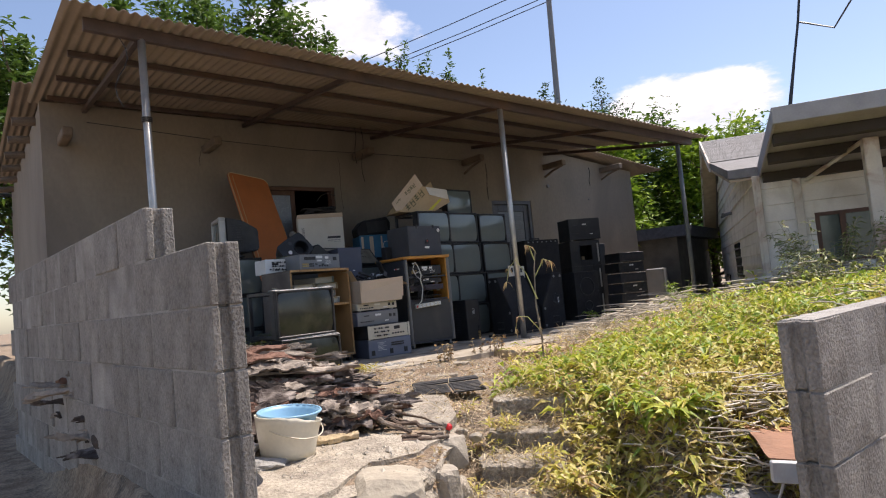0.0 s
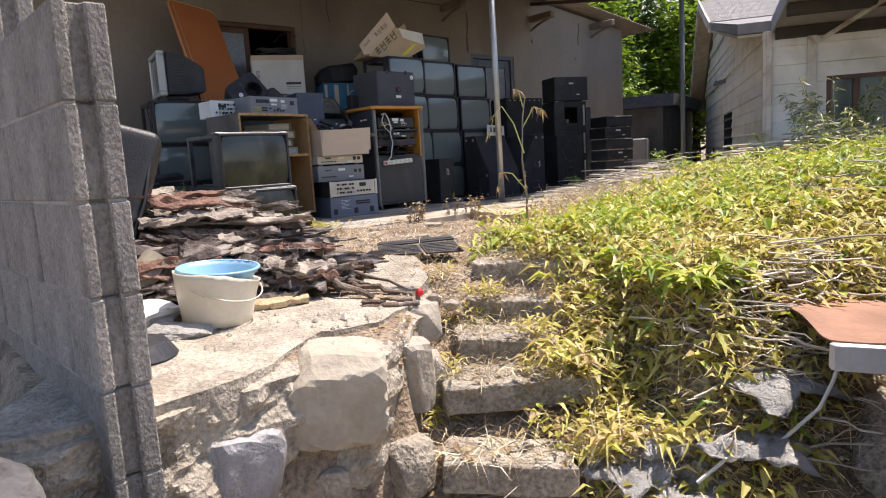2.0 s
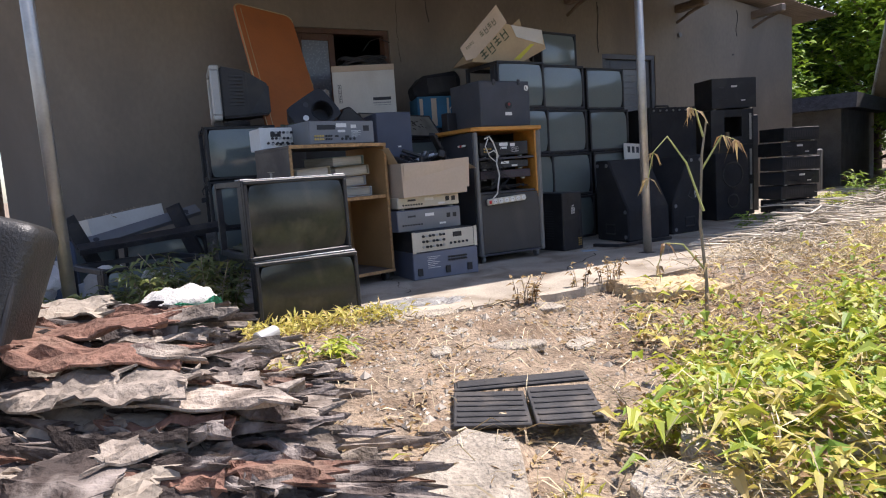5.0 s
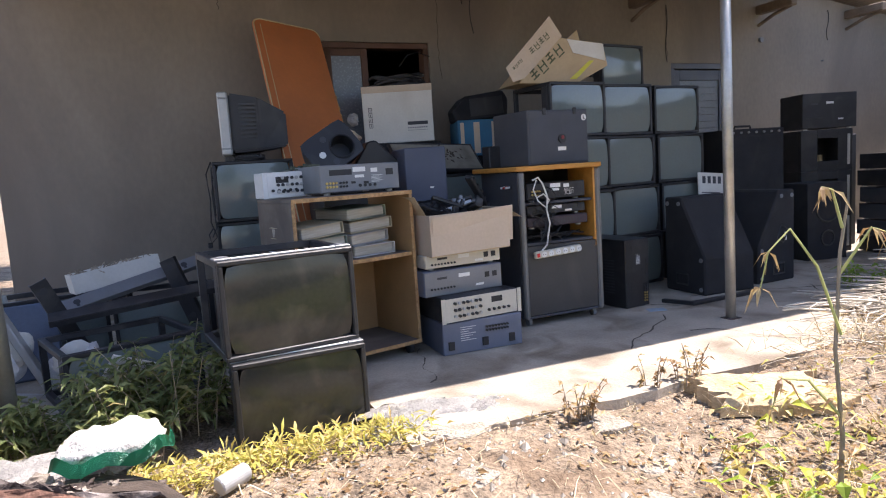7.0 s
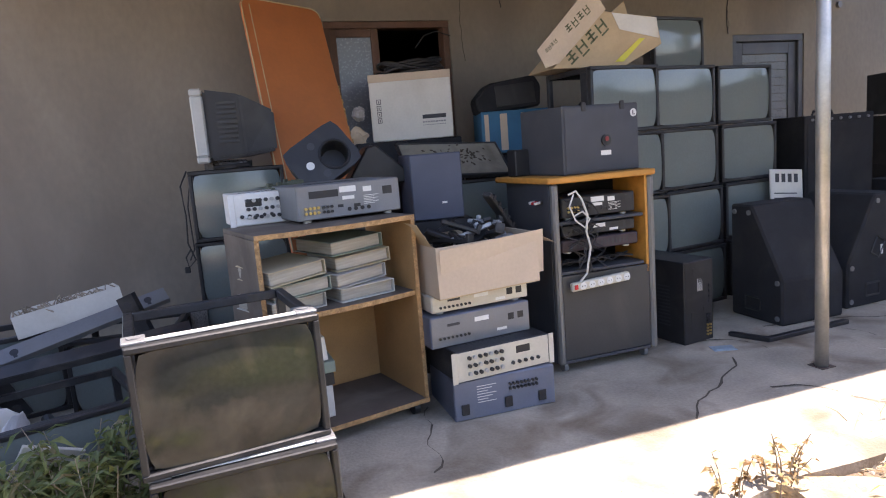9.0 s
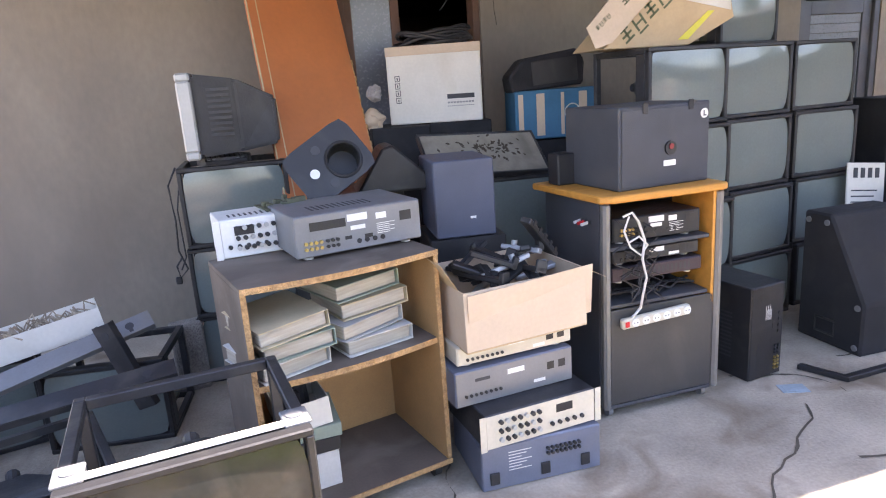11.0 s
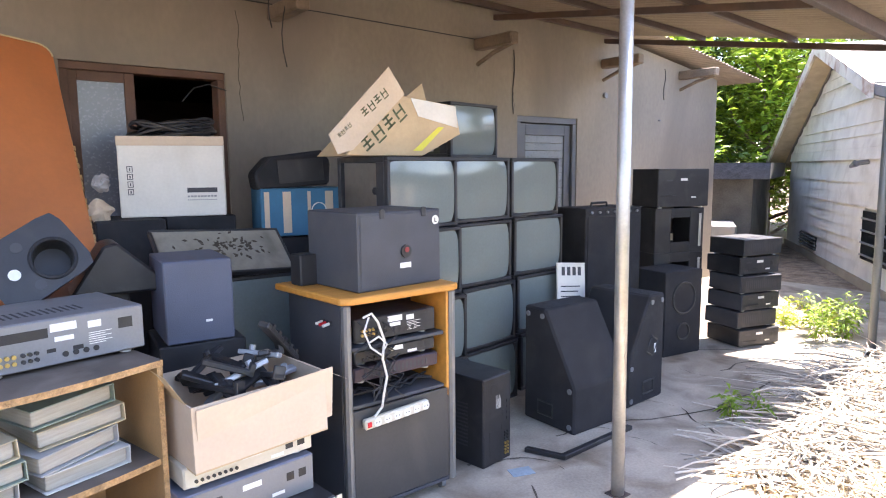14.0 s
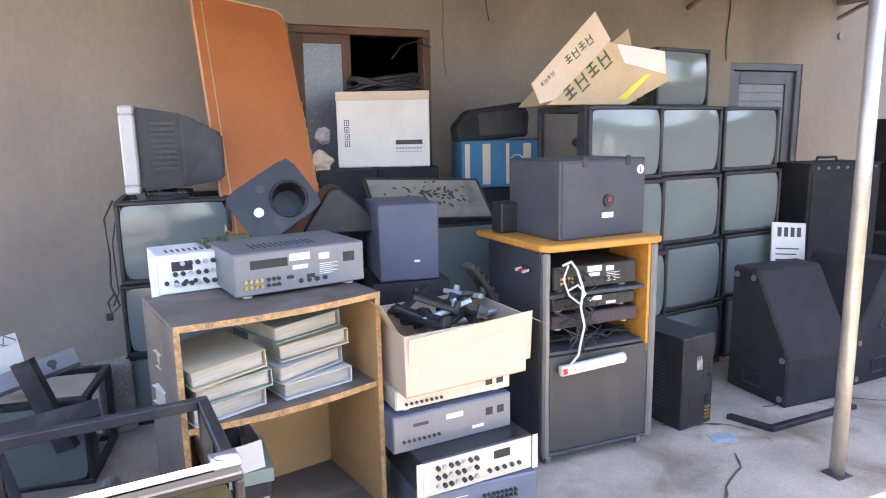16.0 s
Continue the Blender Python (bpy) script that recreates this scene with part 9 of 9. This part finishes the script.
BACKTREE = "leafy green tree behind the low building"
for i, (x, y, h, r, n) in enumerate(((2.6, 8.3, 7.4, 1.3, 2600), (4.6, 8.0, 8.6, 1.4, 3000), (6.6, 8.6, 9.6, 1.5, 3200), (8.6, 8.2, 9.6, 1.4, 3000), (10.4, 8.8, 9.0, 1.1, 2200), (1.2, 7.6, 6.0, 1.3, 2200))):
    tree(x, y, h, r * 1.15, n * 2, LEAF_TREE, BACKTREE, 18, 0.3, (0.14, 0.28), seed=i, upright=1.2)
for i, (x, y, h) in enumerate(((12.6, 9.0, 9.2), (13.4, 9.1, 9.4), (14.2, 9.0, 9.1), (15.1, 9.0, 9.3), (17.4, 10.0, 9.3), (11.7, 9.0, 8.6))):
    tree(x, y, h, 0.5, 1100, LEAF_TREE, "slender leafy shoot rising behind the roof", 10, 0.45, (0.12, 0.22), seed=20 + i, upright=2.4)
for i, (x, y, h, r) in enumerate(((20.5, 9.8, 9.0, 1.7), (24.5, 10.2, 9.9, 2.0), (18.8, 10.4, 8.4, 1.4))):
    tree(x, y, h, r, 3000, LEAF_PINE, "dark pine tree behind the roof", 14, 0.4, (0.10, 0.25), seed=30 + i, upright=0.15)
for i, (x, y, h, r, n, m_) in enumerate(((15.0, 3.4, 5.2, 1.6, 4200, LEAF_BRIGHT), (17.2, 4.0, 5.6, 1.8, 4200, LEAF_TREE), (13.8, 4.6, 4.6, 1.4, 3000, LEAF_BRIGHT), (18.6, 2.2, 5.0, 1.7, 3600, LEAF_BRIGHT), (20.5, 4.4, 4.6, 2.0, 3600, LEAF_TREE), (22.5, 1.5, 5.5, 2.0, 3200, LEAF_TREE), (14.2, 2.2, 2.2, 0.9, 2000, LEAF_BRIGHT), (19.5, 7.5, 6.0, 2.2, 3600, LEAF_TREE))):
    tree(x, y, h, r * 1.1, n * 2, m_, "bushy sunlit green tree between the houses", 20, 0.06, (0.14, 0.30), seed=40 + i, upright=0.7)
for i in range(14):
    a = radians(20 + i * 24)
    tree(6 + 32 * math.cos(a), -2 + 34 * math.sin(a), 7 + (i * 37) % 4, 3.0, 1500, LEAF_TREE, "distant leafy tree beyond the yard", 12, 0.15, (0.35, 0.7), seed=60 + i, z0=-0.7)

# ---- utility pole and wires ----
for px, py in ((-3.2, 15.2),):
    bm = BM()
    cyl(bm, (px, py, -0.7), (px, py, 9.5), 0.15, 12, 0.11)
    whole("utility_pole", bm, mat("pole_concrete", (0.19, 0.20, 0.22), 0.8, var=0.15), label="grey concrete utility pole behind the building", category="pole")
pole = thing("utility_pole", pose(22.0, 10.6, -0.7), "tall grey concrete utility pole behind the trees", "pole")
bm = BM()
cyl(bm, (0, 0.15, 0), (0.15, -0.1, 14.5), 0.16, 14, 0.11)
part("shaft", bm, mat("pole_concrete", (0.19, 0.20, 0.22), 0.8, var=0.15), pole)
bm = BM()
bx(bm, -0.9, -0.15, 13.6, 0.9, -0.05, 13.7)
part("crossarm", bm, GALV, pole)


def wire(pts, r, label):
    bm = BM()
    tube(bm, pts, r, 5)
    whole("overhead_wire", bm, CABLE, label=label, category="wire", group="overhead wires")


for dx in (-0.8, 0.4, 0.9):
    wire([(22 + dx, 10.5, 13.0), (20 + dx, 14, 12.4), (18 + dx, 20, 12.2), (16, 28, 12.8)], 0.02, "thin black overhead wire sagging from the pole")
for k in range(5):
    wire([(-3.2, 15.2, 9.3 - 0.3 * k), (-0.9, 10.9, 5.7 - 0.12 * k), (2.0 + 0.06 * k, 5.65, 2.99)], 0.018, "thin black overhead wire behind the trees")
wire([(11.6, -3.5, 2.9), (11.9, -3.65, 4.2), (12.2, -3.9, 6.5)], 0.02, "black drop wire leading up from the house")
wire([(11.65, -3.5, 2.9), (11.95, -3.66, 4.4), (12.25, -3.92, 6.6)], 0.016, "black drop wire leading up from the house")
wire([(11.9, -3.65, 4.2), (12.0, -4.1, 3.95), (12.0, -4.4, 4.3), (12.0, -4.5, 4.6), (12.0, -4.3, 4.9), (12.0, -4.1, 5.2)], 0.015, "loose coil of wire at the house")

# ---- clouds ----
def cloud_mat(seed):
    m = bpy.data.materials.new("cloud")
    m.use_nodes = True
    n, l = m.node_tree.nodes, m.node_tree.links
    n.remove(n["Principled BSDF"])
    tc = n.new("ShaderNodeTexCoord")
    sub = n.new("ShaderNodeVectorMath")
    sub.operation = "SUBTRACT"
    sub.inputs[1].default_value = (0.5, 0.5, 0.5)
    l.new(tc.outputs["Generated"], sub.inputs[0])
    ln = n.new("ShaderNodeVectorMath")
    ln.operation = "LENGTH"
    l.new(sub.outputs[0], ln.inputs[0])
    ns = n.new("ShaderNodeTexNoise")
    ns.noise_dimensions = "4D"
    ns.inputs["W"].default_value = seed
    ns.inputs["Scale"].default_value, ns.inputs["Detail"].default_value, ns.inputs["Roughness"].default_value = 3.2, 9, 0.6
    l.new(tc.outputs["Generated"], ns.inputs[0])
    ma = n.new("ShaderNodeMath")
    ma.operation = "MULTIPLY_ADD"
    ma.inputs[1].default_value = -1.35
    l.new(ln.outputs["Value"], ma.inputs[0])
    l.new(ns.outputs[0], ma.inputs[2])
    mr = n.new("ShaderNodeMapRange")
    mr.interpolation_type = "SMOOTHSTEP"
    mr.inputs[1].default_value, mr.inputs[2].default_value = 0.02, 0.20
    l.new(ma.outputs[0], mr.inputs[0])
    em = n.new("ShaderNodeEmission")
    cr = n.new("ShaderNodeValToRGB")
    cr.color_ramp.elements[0].color = (0.62, 0.68, 0.78, 1)
    cr.color_ramp.elements[1].color = (0.95, 0.96, 1.0, 1)
    cr.color_ramp.elements[0].position, cr.color_ramp.elements[1].position = 0.35, 0.62
    l.new(ns.outputs[0], cr.inputs[0])
    l.new(cr.outputs[0], em.inputs[0])
    em.inputs[1].default_value = 0.95
    tr = n.new("ShaderNodeBsdfTransparent")
    mx = n.new("ShaderNodeMixShader")
    l.new(mr.outputs[0], mx.inputs[0])
    l.new(tr.outputs[0], mx.inputs[1])
    l.new(em.outputs[0], mx.inputs[2])
    l.new(mx.outputs[0], n["Material Output"].inputs[0])
    return m


def cloud(x, y, z, w, h, seed):
    """A distant bank of cloud in the sky backdrop."""
    bm = BM()
    vs = [bm.verts.new(v) for v in ((-w, 0, -h), (w, 0, -h), (w, 0, h), (-w, 0, h))]
    bm.faces.new(vs)
    whole("backdrop_cloud", bm, cloud_mat(seed), pose(x, y, z, 0, 0, math.degrees(math.atan2(y, x)) - 90), "bright white cumulus cloud in a blue sky", "cloud", kind="structure")


for ax, ay, az, w, h, seed in ((0.449, 0.806, 0.395, 130, 75, 3.0), (0.837, 0.492, 0.225, 150, 62, 4.3), (0.05, 0.93, 0.24, 130, 70, 5.1), (-0.6, -0.5, 0.35, 220, 90, 6.2), (0.3, -0.9, 0.3, 240, 90, 7.7), (-0.9, 0.2, 0.4, 220, 90, 8.8), (0.95, -0.2, 0.5, 160, 70, 9.4)):
    cloud(ax * 800, ay * 800, az * 800, w, h, seed)
